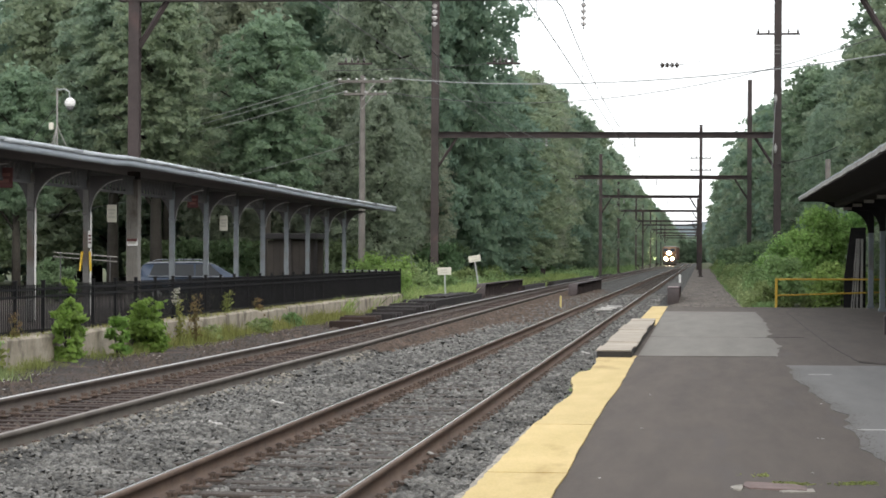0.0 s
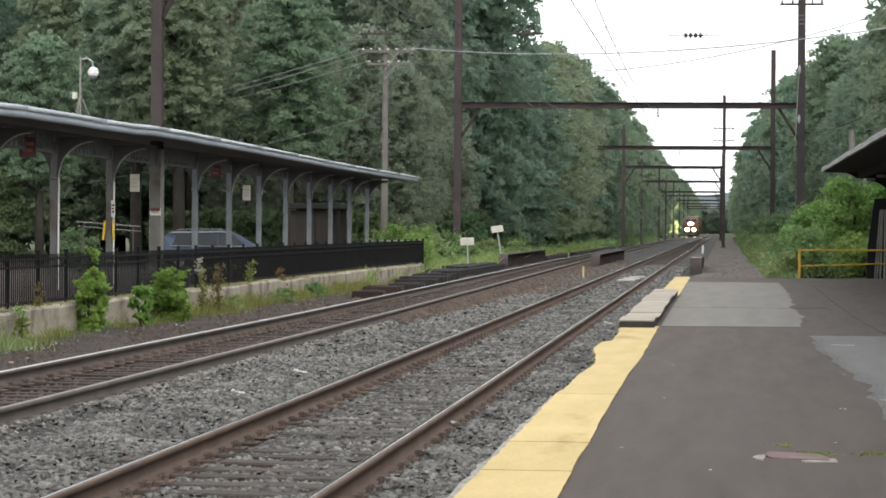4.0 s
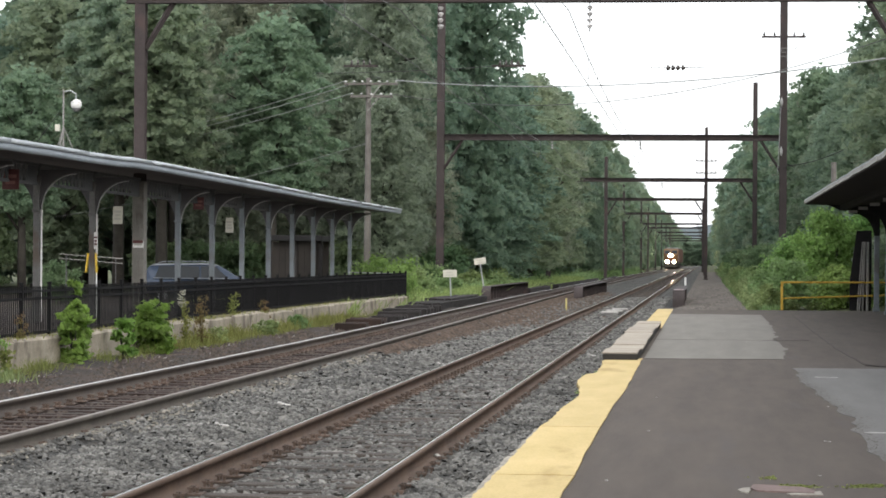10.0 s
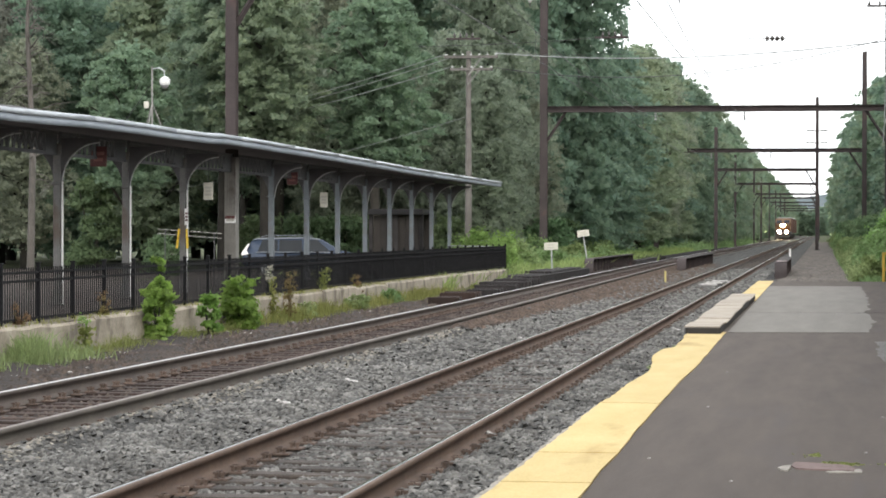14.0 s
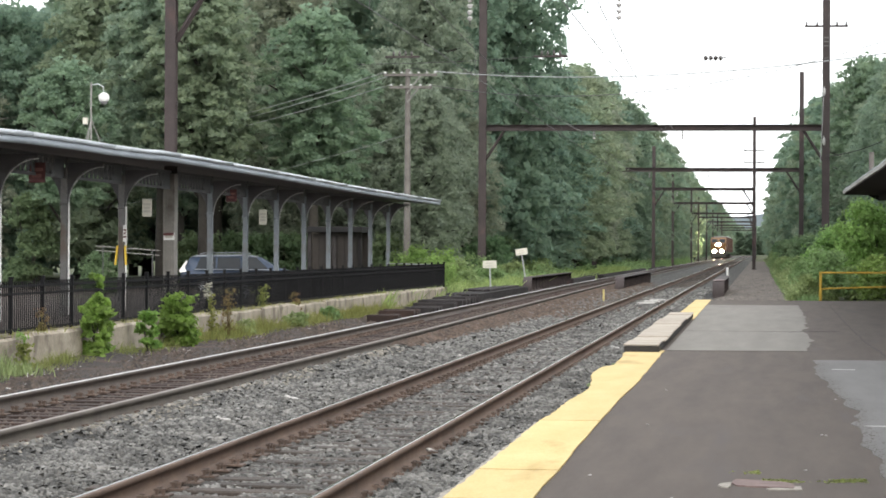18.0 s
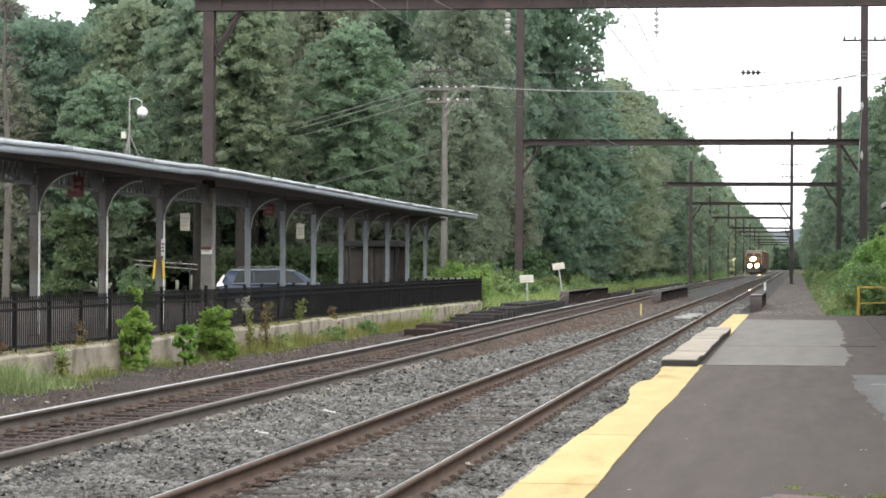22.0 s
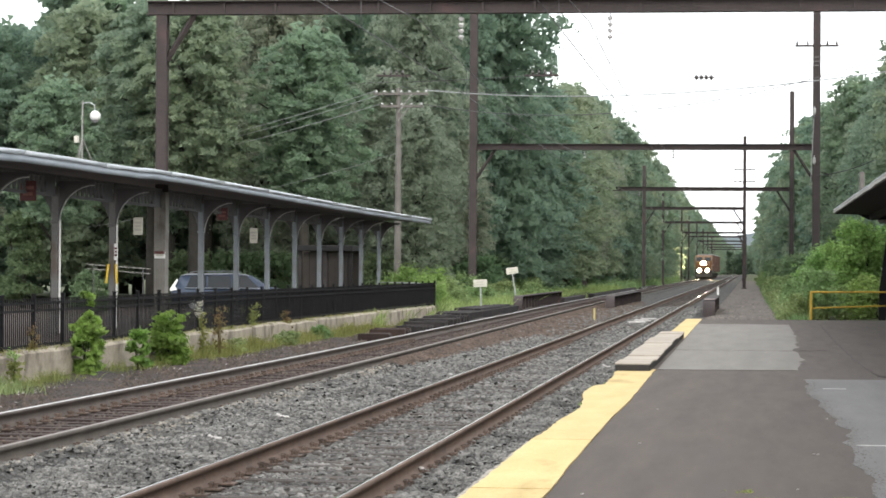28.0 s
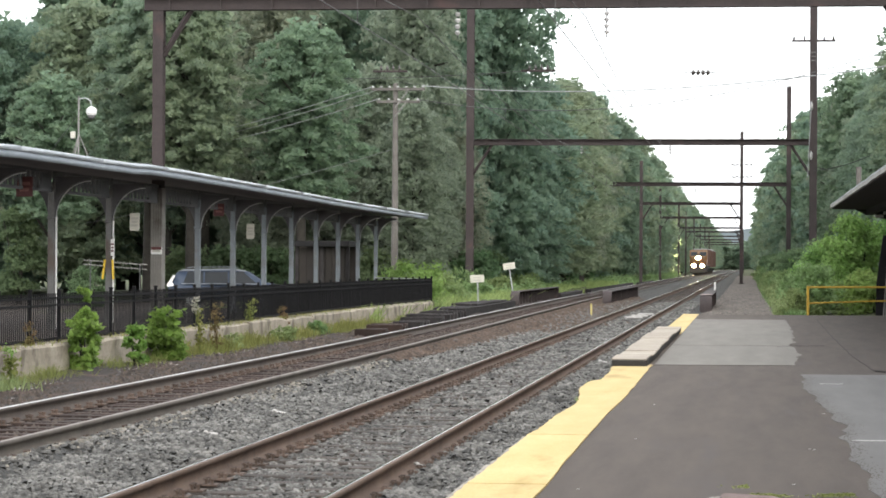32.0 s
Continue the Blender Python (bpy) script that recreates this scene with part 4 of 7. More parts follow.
def canopy():
    """A long shelter roof on one row of columns with curved brackets."""
    c = thing("platform_canopy", "long blue-grey platform canopy on bracketed columns", "canopy")
    ys = np.concatenate([np.arange(14, 95.3, 1.35), [95.4]])
    edge, back, mid = -11.62, -14.4, -13.0

    def strip(name, outline, mat, label, a=0, b=None):
        sel = ys[a:b]
        v, f, n = [], [], len(outline)
        for y in sel:
            z = roof_z(y) + 0.012 * noise.noise((y * 0.9, 0, 1))
            v += [(p, y, z + q) for p, q in outline]
        for r in range(len(sel) - 1):
            for k in range(n):
                f.append((r * n + k, r * n + (k + 1) % n, (r + 1) * n + (k + 1) % n, (r + 1) * n + k))
        ob = raw(name, v, f, mat, c)
        m = bmesh.new()
        m.from_mesh(ob.data)
        m.verts.ensure_lookup_table()
        last = (len(sel) - 1) * n
        m.faces.new([m.verts[k] for k in range(n)][::-1])
        m.faces.new([m.verts[last + k] for k in range(n)])
        bmesh.ops.recalc_face_normals(m, faces=m.faces[:])
        m.to_mesh(ob.data)
        m.free()
        return tagged(ob, label)

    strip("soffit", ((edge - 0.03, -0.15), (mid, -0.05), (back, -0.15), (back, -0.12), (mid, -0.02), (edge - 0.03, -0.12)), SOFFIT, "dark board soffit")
    strip("roof", ((edge - 0.02, -0.03), (back, -0.03), (mid, 0.22)), ROOFING, "dark roofing")
    strip("fascia", ((edge, -0.17), (edge + 0.03, -0.17), (edge + 0.05, -0.12), (edge + 0.05, -0.054), (edge, -0.028)), FASCIA, "blue-grey painted fascia")
    strip("back_fascia", ((back - 0.03, -0.17), (back, -0.17), (back, -0.03), (back - 0.03, -0.03)), FASCIA, "")
    for a in range(0, len(ys) - 1, 4):
        b = min(a + 5, len(ys))
        strip("flashing", ((edge - 0.05, -0.024), (edge + 0.052, -0.05), (edge + 0.075, -0.05), (edge + 0.08, 0.026 + R.uniform(-0.006, 0.008)), (edge - 0.05, 0.05)), FLASHING if ys[a] > 48 else FLASH_GREY, "", a, b)
    # end board
    part("end_fascia", extrude(bmesh.new(), ((edge, 3.32), (edge, 3.47), (mid, 3.70), (back, 3.47), (back, 3.32), (mid, 3.42)), "y", 95.41, 95.45), FASCIA, c)
    # columns with brackets
    col = fresh = None
    rows = [MAST_1_Y - 4.48 * k for k in range(9, 0, -1)] + [61.25 + 4.32 * k for k in range(8)]
    for y in rows:
        if col is None:
            b = box(bmesh.new(), -0.066, 0.066, -0.066, 0.066, 0.0, 2.78, 0.015)
            box(b, -0.09, 0.09, -0.09, 0.09, 0.0, 0.28, 0.02)
            box(b, -0.085, 0.085, -0.085, 0.085, 2.17, 2.23, 0.015)
            box(b, -0.08, 0.08, -0.08, 0.08, 2.7, 2.9, 0.015)
            first = part("column", b, COLUMN_WORN, c, "grey painted column")
            br = bmesh.new()
            pts = [(0.066, 2.2)] + [(0.07 + 0.70 * (1 - math.cos(a)), 2.2 + 0.74 * math.sin(a)) for a in np.linspace(0.05, math.pi / 2, 9)] + [(0.77, 3.0), (0.066, 3.0)]
            extrude(br, pts, "y", -0.03, 0.03)
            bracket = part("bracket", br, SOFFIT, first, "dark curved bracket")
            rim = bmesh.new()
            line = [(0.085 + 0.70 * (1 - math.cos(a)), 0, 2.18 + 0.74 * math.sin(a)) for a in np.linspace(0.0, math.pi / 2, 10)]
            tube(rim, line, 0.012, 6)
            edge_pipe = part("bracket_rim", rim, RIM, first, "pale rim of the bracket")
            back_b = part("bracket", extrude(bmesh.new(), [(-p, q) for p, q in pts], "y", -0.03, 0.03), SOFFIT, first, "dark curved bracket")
            col = first
            col.matrix_basis = pose(mid, y, FAR_Z - 0.02)
        else:
            o = again("column", col, c, pose(mid, y, FAR_Z - 0.02))
            if y > MAST_1_Y:
                if fresh is None:
                    fresh = col.data.copy()
                    fresh.materials[0] = COLUMN
                o.data = fresh
            tagged(o, "grey painted column")
            for ch in (bracket, edge_pipe, back_b):
                again(ch.name.split(".")[0], ch, o, Matrix())
    for y in rows[:9]:
        pipe = tube(bmesh.new(), [(mid + 0.10, y - 0.03, FAR_Z), (mid + 0.10, y - 0.03, FAR_Z + 2.2)], 0.019, 8)
        part("drain_pipe", pipe, WHITE, c, "white drain pipe on the column")
    # lattice frieze between the columns
    lat = None
    bays = rows[:9] + [MAST_1_Y] + rows[9:]
    for y, far in zip(bays, bays[1:]):
        m = pose(mid, y, 0) @ Matrix.Diagonal((1, (far - y) / 4.32, 1, 1))
        if lat is None:
            b = box(bmesh.new(), -0.03, 0.03, 0.1, 4.22, 2.97, 3.03)
            box(b, -0.05, 0.05, 0.1, 4.22, 3.34, 3.40)
            for a, z in ((0.1, 0.75), (3.57, 4.22)):
                box(b, -0.02, 0.02, a, z, 3.03, 3.34)
            for j in range(9):
                yy = 0.90 + j * 0.315
                box(b, -0.016, 0.016, yy - 0.03, yy + 0.03, 3.0, 3.37, 0, Matrix.Rotation(0.42, 4, "X"))
                box(b, -0.013, 0.013, yy + 0.127, yy + 0.187, 3.0, 3.37, 0, Matrix.Rotation(-0.42, 4, "X"))
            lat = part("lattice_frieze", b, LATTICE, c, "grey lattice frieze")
            lat.matrix_basis = m
        else:
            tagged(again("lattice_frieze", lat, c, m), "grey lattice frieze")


CLAD = material("cream_grey_paint", (0.17, 0.16, 0.145), (0.26, 0.25, 0.225), 0.7, 2, 30, bump=0.2, spread=0, stain=(0.12, 0.10, 0.085), stain_at=0.62)
RIM = material("pale_pipe_paint", (0.38, 0.39, 0.39), (0.50, 0.51, 0.50), 0.5, 3, 40, bump=0.1, spread=0.1)
# frieze paint darkened to hold the shade below the roof
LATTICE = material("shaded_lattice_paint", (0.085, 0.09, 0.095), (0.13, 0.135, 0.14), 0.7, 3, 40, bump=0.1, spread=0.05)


def notice(x, y, z, w, h, mat, label, rows, ink, hang):
    s = thing("notice_board", label, "sign", "boards under the canopy")
    part("board", box(bmesh.new(), x - w / 2, x + w / 2, y, y + 0.03, z - h / 2, z + h / 2, 0.006), mat, s)
    bars(s, x, y, z, w * 0.8, h * 0.6, rows, ink)
    if hang:
        part("hanger", tube(bmesh.new(), [(x, y + 0.015, z + h / 2), (x, y + 0.015, roof_z(y) - 0.2)], 0.004, 6), WIRE_DARK, s)
    return s


def canopy_signs():
    notice(-12.6, 53.12, 2.48, 0.21, 0.38, SIGN_PAPER, "pale notice board hanging from the canopy", 3, SIGN_FAINT, True)
    notice(-12.6, 65.9, 2.45, 0.21, 0.40, SIGN_PAPER, "pale notice board hanging from the canopy", 3, SIGN_FAINT, True)
    notice(-12.95, 45.95, 3.02, 0.32, 0.38, SIGN_RED, "faded red sign on the canopy frieze", 2, SIGN_RED_INK, False)
    notice(-12.95, 63.5, 2.97, 0.28, 0.32, SIGN_RED, "faded red sign on the canopy frieze", 2, SIGN_RED_INK, False)
    notice(-12.95, 33.0, 3.05, 0.30, 0.36, SIGN_RED, "faded red sign on the canopy frieze", 2, SIGN_RED_INK, False)
    notice(-12.9, 52.40, 1.92, 0.08, 0.36, WHITE, "narrow white sign with red marks on a column", 3, SIGN_RED, False)
    notice(-12.98, MAST_1_Y - 0.24, 1.88, 0.25, 0.17, WHITE, "small red and white sign on the steel mast", 1, SIGN_FAINT, False)
    cap = thing("sign_header", "red header plate over the sign on the mast", "sign")
    part("plate", box(bmesh.new(), -13.1, -12.86, MAST_1_Y - 0.262, MAST_1_Y - 0.247, 1.90, 1.965, 0.003), SIGN_RED, cap)
    g = thing("column_guard", "yellow plastic guards strapped round a grey column", "guard")
    for x in (-13.09, -12.89):
        part("guard", box(bmesh.new(), x - 0.022, x + 0.022, 52.40, 52.44, 1.24, 1.66, 0.008, Matrix.Rotation(0.12 if x < -13 else -0.05, 4, "Y")), SIGN_YELLOW, g)


SIGN_FAINT = material("faint_grey_print", (0.42, 0.41, 0.36), (0.48, 0.47, 0.41), 0.7, 5, 40, bump=0, spread=0)
SIGN_RED_INK = material("pale_red_print", (0.22, 0.10, 0.088), (0.28, 0.13, 0.11), 0.7, 5, 40, bump=0, spread=0)


def roof_camera():
    s = thing("security_camera", "white dome camera on a steel tripod mast on the roof", "camera")
    x, y, z = -12.87, 49.5, 3.72
    part("mast", tube(bmesh.new(), [(x, y, z - 0.1), (x, y, 4.95)], 0.018, 8), POLE_PALE, s)
    part("guy_wire", tube(bmesh.new(), [(x, y, 4.6), (x - 0.75, y, z - 0.12)], 0.006, 5), WIRE_DARK, s)
    for a in (0.4, 2.5, 4.6):
        part("brace", tube(bmesh.new(), [(x + 0.26 * math.cos(a), y + 0.26 * math.sin(a), z - 0.13), (x, y, 4.2)], 0.010, 6), POLE_PALE, s)
    arm = tube(bmesh.new(), [(x, y, 4.90), (x + 0.14, y, 4.92), (x + 0.25, y, 4.86), (x + 0.26, y, 4.72)], 0.014, 6)
    part("arm", arm, GALV, s)
    dome = bmesh.new()
    bmesh.ops.create_uvsphere(dome, u_segments=20, v_segments=12, radius=0.108)
    box(dome, -0.1, 0.1, -0.1, 0.1, 0.0, 0.085, 0.05)
    dome.transform(Matrix.Translation((x + 0.265, y, 4.64)))
    d = part("housing", dome, WHITE, s, "white dome housing", smooth=True)
    low = bmesh.new()
    bmesh.ops.create_uvsphere(low, u_segments=16, v_segments=10, radius=0.082)
    low.transform(Matrix.Translation((x + 0.265, y, 4.575)))
    part("lens_dome", low, glassy("smoked_dome", (0.2, 0.2, 0.2)), d, smooth=True)
    part("junction_box", box(bmesh.new(), x - 0.16, x - 0.07, y - 0.05, y + 0.05, 4.1, 4.24, 0.01), SIGN_PAPER, s)


# ---- catenary bridges ----
def i_post(bm, x, y, z0, z1, w=0.30):
    for s in (-1, 1):
        box(bm, x - w / 2, x + w / 2, y + s * w * 0.46 - 0.012, y + s * w * 0.46 + 0.012, z0, z1)
    box(bm, x - 0.01, x + 0.01, y - w * 0.44, y + w * 0.44, z0, z1)
    z = z0 + 0.4
    while z < z1 - 0.3:
        box(bm, x - w / 2, x - w / 2 + 0.02, y - w * 0.44, y + w * 0.44, z, z + 0.06)
        z += 0.6
    return bm


def bridge(y, xl, xr, beam, top_l, top_r, arms=(), deep=0.30, w=0.30, knee=1.5, foot=-0.5):
    b = thing("catenary_bridge", "brown rusted steel catenary bridge spanning the tracks", "catenary bridge", "catenary bridges along the line")
    for x, top in ((xl, top_l), (xr, top_r)):
        m = part("mast", i_post(bmesh.new(), x, y, foot, top, w), STEEL_RUST, b)
        part("footing", box(bmesh.new(), x - w * 0.9, x + w * 0.9, y - w * 0.9, y + w * 0.9, foot - 0.3, foot + 0.35, 0.05), STEEL_RUST, m)
    bm = bmesh.new()
    over = 0.35 if top_l < beam + 1 else -w / 2
    x0, x1 = xl - over, xr + over
    box(bm, x0, x1, y - 0.15, y + 0.15, beam - 0.025, beam)
    box(bm, x0, x1, y - 0.15, y + 0.15, beam - deep, beam - deep + 0.025)
    box(bm, x0, x1, y - 0.012, y + 0.012, beam - deep + 0.025, beam - 0.025)
    x = x0 + 0.6
    while x < x1 - 0.3:
        box(bm, x - 0.03, x + 0.03, y - 0.08, y + 0.08, beam - deep + 0.025, beam - 0.025)
        x += 1.2
    part("beam", bm, STEEL_RUST, b, "riveted cross beam")
    for x, s in ((xl, 1), (xr, -1)):
        part("knee_brace", tube(bmesh.new(), [(x + s * 0.1, y, beam - deep - knee), (x + s * knee * 0.72, y, beam - deep + 0.02)], 0.07, 4), STEEL_RUST, b)
    for x, z in arms:
        a = box(bmesh.new(), x - 1.05, x + 1.05, y - 0.20, y - 0.12, z - 0.05, z + 0.05)
        arm = part("crossarm", a, STEEL_RUST, b)
        for dx in (-0.95, -0.45, 0.5, 0.95):
            ins = tube(bmesh.new(), [(x + dx, y - 0.16, z + 0.05), (x + dx, y - 0.16, z + 0.12), (x + dx, y - 0.16, z + 0.17), (x + dx, y - 0.16, z + 0.25)], [0.03, 0.06, 0.035, 0.02], 8)
            part("insulator", ins, PORCELAIN_DARK, arm)
    return b


def insulator_string(x, y, z, n, down=True):
    s = thing("insulator_string", "pale grey porcelain insulator string hanging under the beam" if down else "dark porcelain insulator string held in a span wire", "insulator", "insulators of the overhead line")
    if down:
        part("hook", tube(bmesh.new(), [(x, y, z), (x, y, z - 0.17 * n)], 0.012, 6), WIRE_DARK, s)
    else:
        part("hook", tube(bmesh.new(), [(x - 0.9, y, z), (x + 1.0, y, z)], 0.012, 6), WIRE_DARK, s)
    for k in range(n):
        p = (lambda d, r: ((x, y, z - 0.08 - 0.14 * k - d), r)) if down else (lambda d, r: ((x - 0.33 + 0.17 * k + d * 1.4, y, z), r))
        pr = [p(0.0, 0.025), p(0.03, 0.068 if down else 0.105), p(0.06, 0.055 if down else 0.09), p(0.10, 0.025)]
        part("bell", tube(bmesh.new(), [q for q, _ in pr], [r for _, r in pr], 10), PORCELAIN_GREY if down else PORCELAIN_DARK, s)
    return s


def wire(a, b, sag, radius, mat, label, n=14):
    a, b = Vector(a), Vector(b)
    pts = [a.lerp(b, k / n) - Vector((0, 0, 4 * sag * (k / n) * (1 - k / n))) for k in range(n + 1)]
    w = part("overhead_wire", tube(bmesh.new(), pts, radius, 5), mat)
    return tagged(w, label, "wire", "overhead wires")


PORCELAIN_GREY = material("grey_insulator", (0.42, 0.41, 0.41), (0.56, 0.55, 0.545), 0.3, 4, 40, bump=0, spread=0.1)
BRIDGES = (MAST_1_Y, 123.0, 188.0, 252.0, 327.0, 417.0, 466.0, 538.0, 610.0, 680.0, 756.0)


def overhead_line():
    first = bridge(MAST_1_Y, -13.0, 4.35, 7.76, 7.46, 7.46, deep=0.32, w=0.25, knee=1.05, foot=0.0)
    clad = box(bmesh.new(), -13.135, -12.865, MAST_1_Y - 0.16, MAST_1_Y + 0.16, FAR_Z - 0.03, 3.33)
    for dx in (-0.11, -0.055, 0.0, 0.055, 0.11):
        box(clad, -13.0 + dx - 0.017, -13.0 + dx + 0.017, MAST_1_Y - 0.185, MAST_1_Y - 0.16, FAR_Z, 3.33)
    part("cladding", clad, CLAD, first, "cream-grey ribbed cladding below the canopy roof")
    bridge(123, -13.0, 3.72, 7.75, 15.2, 15.2, ((3.72, 12.5),), w=0.36)
    for x in (-17.0, -9.65):
        arm = thing("wire_crossarm", "dark short crossarm with insulators held in a span wire", "crossarm", "crossarms in the span wire")
        bar = part("bar", box(bmesh.new(), x - 0.85, x + 0.85, 122.94, 123.06, 11.06, 11.16, 0.01), STEEL_RUST, arm)
        for dx in (-0.45, -0.15, 0.15, 0.45):
            part("insulator", tube(bmesh.new(), [(x + dx, 123, 11.16), (x + dx, 123, 11.24), (x + dx, 123, 11.32), (x + dx, 123, 11.42)], [0.03, 0.075, 0.045, 0.02], 8), PORCELAIN_DARK, bar)
    wire((-20.5, 123, 10.75), (-9.0, 123, 11.2), 0.12, 0.014, WIRE, "thin span wire across the mast")
    wire((-11.6, 122.9, 10.6), (-8.1, 122.8, 7.3), 0.22, 0.008, WIRE, "thin feeder cable looping down to the bridge", 14)
    wire((-8.1, 122.8, 7.3), (-6.75, 122.8, 7.45), 0.16, 0.008, WIRE, "thin feeder cable looping down to the bridge", 8)
    wire((3.6, 122.8, 9.3), (3.45, 122.8, 5.9), -0.0, 0.02, WIRE_PALE, "pale lead running down the mast")
    wire((3.72, 122.75, 6.2), (9.0, 122, 8.6), 0.5, 0.018, WIRE_DARK, "dark cable slung from the mast", 10)
    for z in (9.35, 6.95):
        hub = thing("mast_insulator", "white porcelain insulator bolted to the mast", "insulator", "insulators of the overhead line")
        part("bell", tube(bmesh.new(), [(3.62, 122.78, z + 0.22), (3.62, 122.72, z + 0.1), (3.62, 122.72, z - 0.1), (3.62, 122.78, z - 0.22)], [0.03, 0.07, 0.07, 0.03], 8), PORCELAIN, hub)
        part("bracket", box(bmesh.new(), 3.58, 3.66, 122.74, 122.83, z - 0.03, z + 0.03), STEEL_RUST, hub)
    for z in (11.55, 11.75, 11.95):
        tagged(part("mast_band", box(bmesh.new(), 3.53, 3.91, 122.79, 122.81, z - 0.022, z + 0.022), GALV_DULL), "pale band round the mast", "band", "bands on the mast")
    bridge(188, -11.7, 3.62, 7.78, 12.0, 14.9, (), w=0.34)
    bridge(252, -9.95, 0.03, 7.9, 12.0, 14.95, ((0.03, 11.6), (0.03, 10.4)), w=0.32)
    for k, y in enumerate(BRIDGES[4:]):
        bridge(y, -10.6, -0.1 if k == 0 else -0.45, 7.9, 11.5, 11.5, w=0.3, knee=1.3)
    for x0, track in ((-2.7, right_track_x), (-6.2, left_track_x)):
        ends = (-4.0,) + BRIDGES[:7]
        for a, b in zip(ends, ends[1:]):
            xa, xb = track(a), track(b)
            wire((xa, a, 7.25), (xb, b, 7.25), 0.55, 0.011, WIRE, "thin messenger wire over the track")
            wire((xa, a, 6.25), (xb, b, 6.25), 0.02, 0.011, WIRE, "thin contact wire over the track", 4)
            for s in (0.15, 0.35, 0.65, 0.85):
                y = a + (b - a) * s
                x = xa + (xb - xa) * s
                wire((x, y, 7.24 - 2.2 * s * (1 - s)), (x, y, 6.25), 0, 0.007, WIRE, "thin dropper wire of the overhead line", 1)
    for k, y in enumerate(BRIDGES[:5]):
        beam = 7.44 if k == 0 else 7.5
        insulator_string(-2.64 if k == 0 else right_track_x(y), y, beam, 4 if k == 0 else 3)
        insulator_string(-6.04 if k == 0 else left_track_x(y), y, beam, 4 if k == 0 else 3)
    for x, z in ((2.75, 12.7), (4.65, 12.7)):
        for a, b in ((-10, 123), (123, 252)):
            wire((x if b < 200 else x, a, z + 1.0 if a < 0 else z), (x - (0 if b < 200 else 2.5), b, z), 0.9, 0.008, WIRE, "thin line wire on the mast arms")


def utility_pole():
    p = thing("utility_pole", "grey weathered timber utility pole with two crossarms", "utility pole")
    x, y = -13.5, 100.0
    part("pole", tube(bmesh.new(), [(x, y, -0.5), (x, y, 4), (x, y, 8.85)], [0.15, 0.13, 0.10], 10), POLE_WOOD, p)
    for z, x0, x1 in ((8.60, x - 0.98, x + 1.2), (8.10, x - 0.73, x + 1.0)):
        arm = part("crossarm", box(bmesh.new(), x0, x1, y - 0.17, y - 0.07, z - 0.05, z + 0.05, 0.01), POLE_WOOD, p)
        n = 7 if z > 8.4 else 5
        for k in range(n):
            xx = x0 + 0.08 + (x1 - x0 - 0.16) * k / (n - 1)
            part("insulator", tube(bmesh.new(), [(xx, y - 0.12, z + 0.05), (xx, y - 0.12, z + 0.08), (xx, y - 0.12, z + 0.11), (xx, y - 0.12, z + 0.14)], [0.02, 0.06, 0.05, 0.02], 8), PORCELAIN, arm)
    part("brace", tube(bmesh.new(), [(x, y - 0.19, 7.85), (x + 0.55, y - 0.19, 8.58)], 0.025, 4), POLE_PALE, p)
    part("brace", tube(bmesh.new(), [(x, y - 0.19, 7.5), (x + 0.45, y - 0.19, 8.06)], 0.025, 4), POLE_PALE, p)
    for k, (dx, z) in enumerate(((-0.95, 8.72), (-0.75, 8.58), (-0.70, 8.22))):
        wire((x + dx, y, z), (-44, 152, 7.5 - 0.30 * k), 0.5, 0.017, WIRE_PALE, "pale utility wire between poles")
    wire((x + 1.1, y, 8.75), (15, 70, 9.3), 1.2, 0.021, WIRE_PALE, "pale thick utility wire over the tracks", 24)
    wire((x + 0.95, y, 8.2), (15, 70, 12.4), 2.6, 0.014, WIRE, "thin utility wire over the tracks", 24)
    wire((x, y, 8.9), (15, 70, 11.5), 1.86, 0.007, WIRE, "thin guy wire over the tracks", 24)
    wire((x - 0.1, y, 6.2), (-44, 140, 3.0), 0.6, 0.010, WIRE_PALE, "thin utility wire between poles")
    insulator_string(-1.05, 86.6, 8.22, 4, False)


POLE_PALE = material("bleached_crossarm", (0.20, 0.195, 0.185), (0.31, 0.30, 0.285), 0.8, 2, 30, bump=0.3, spread=0.08)


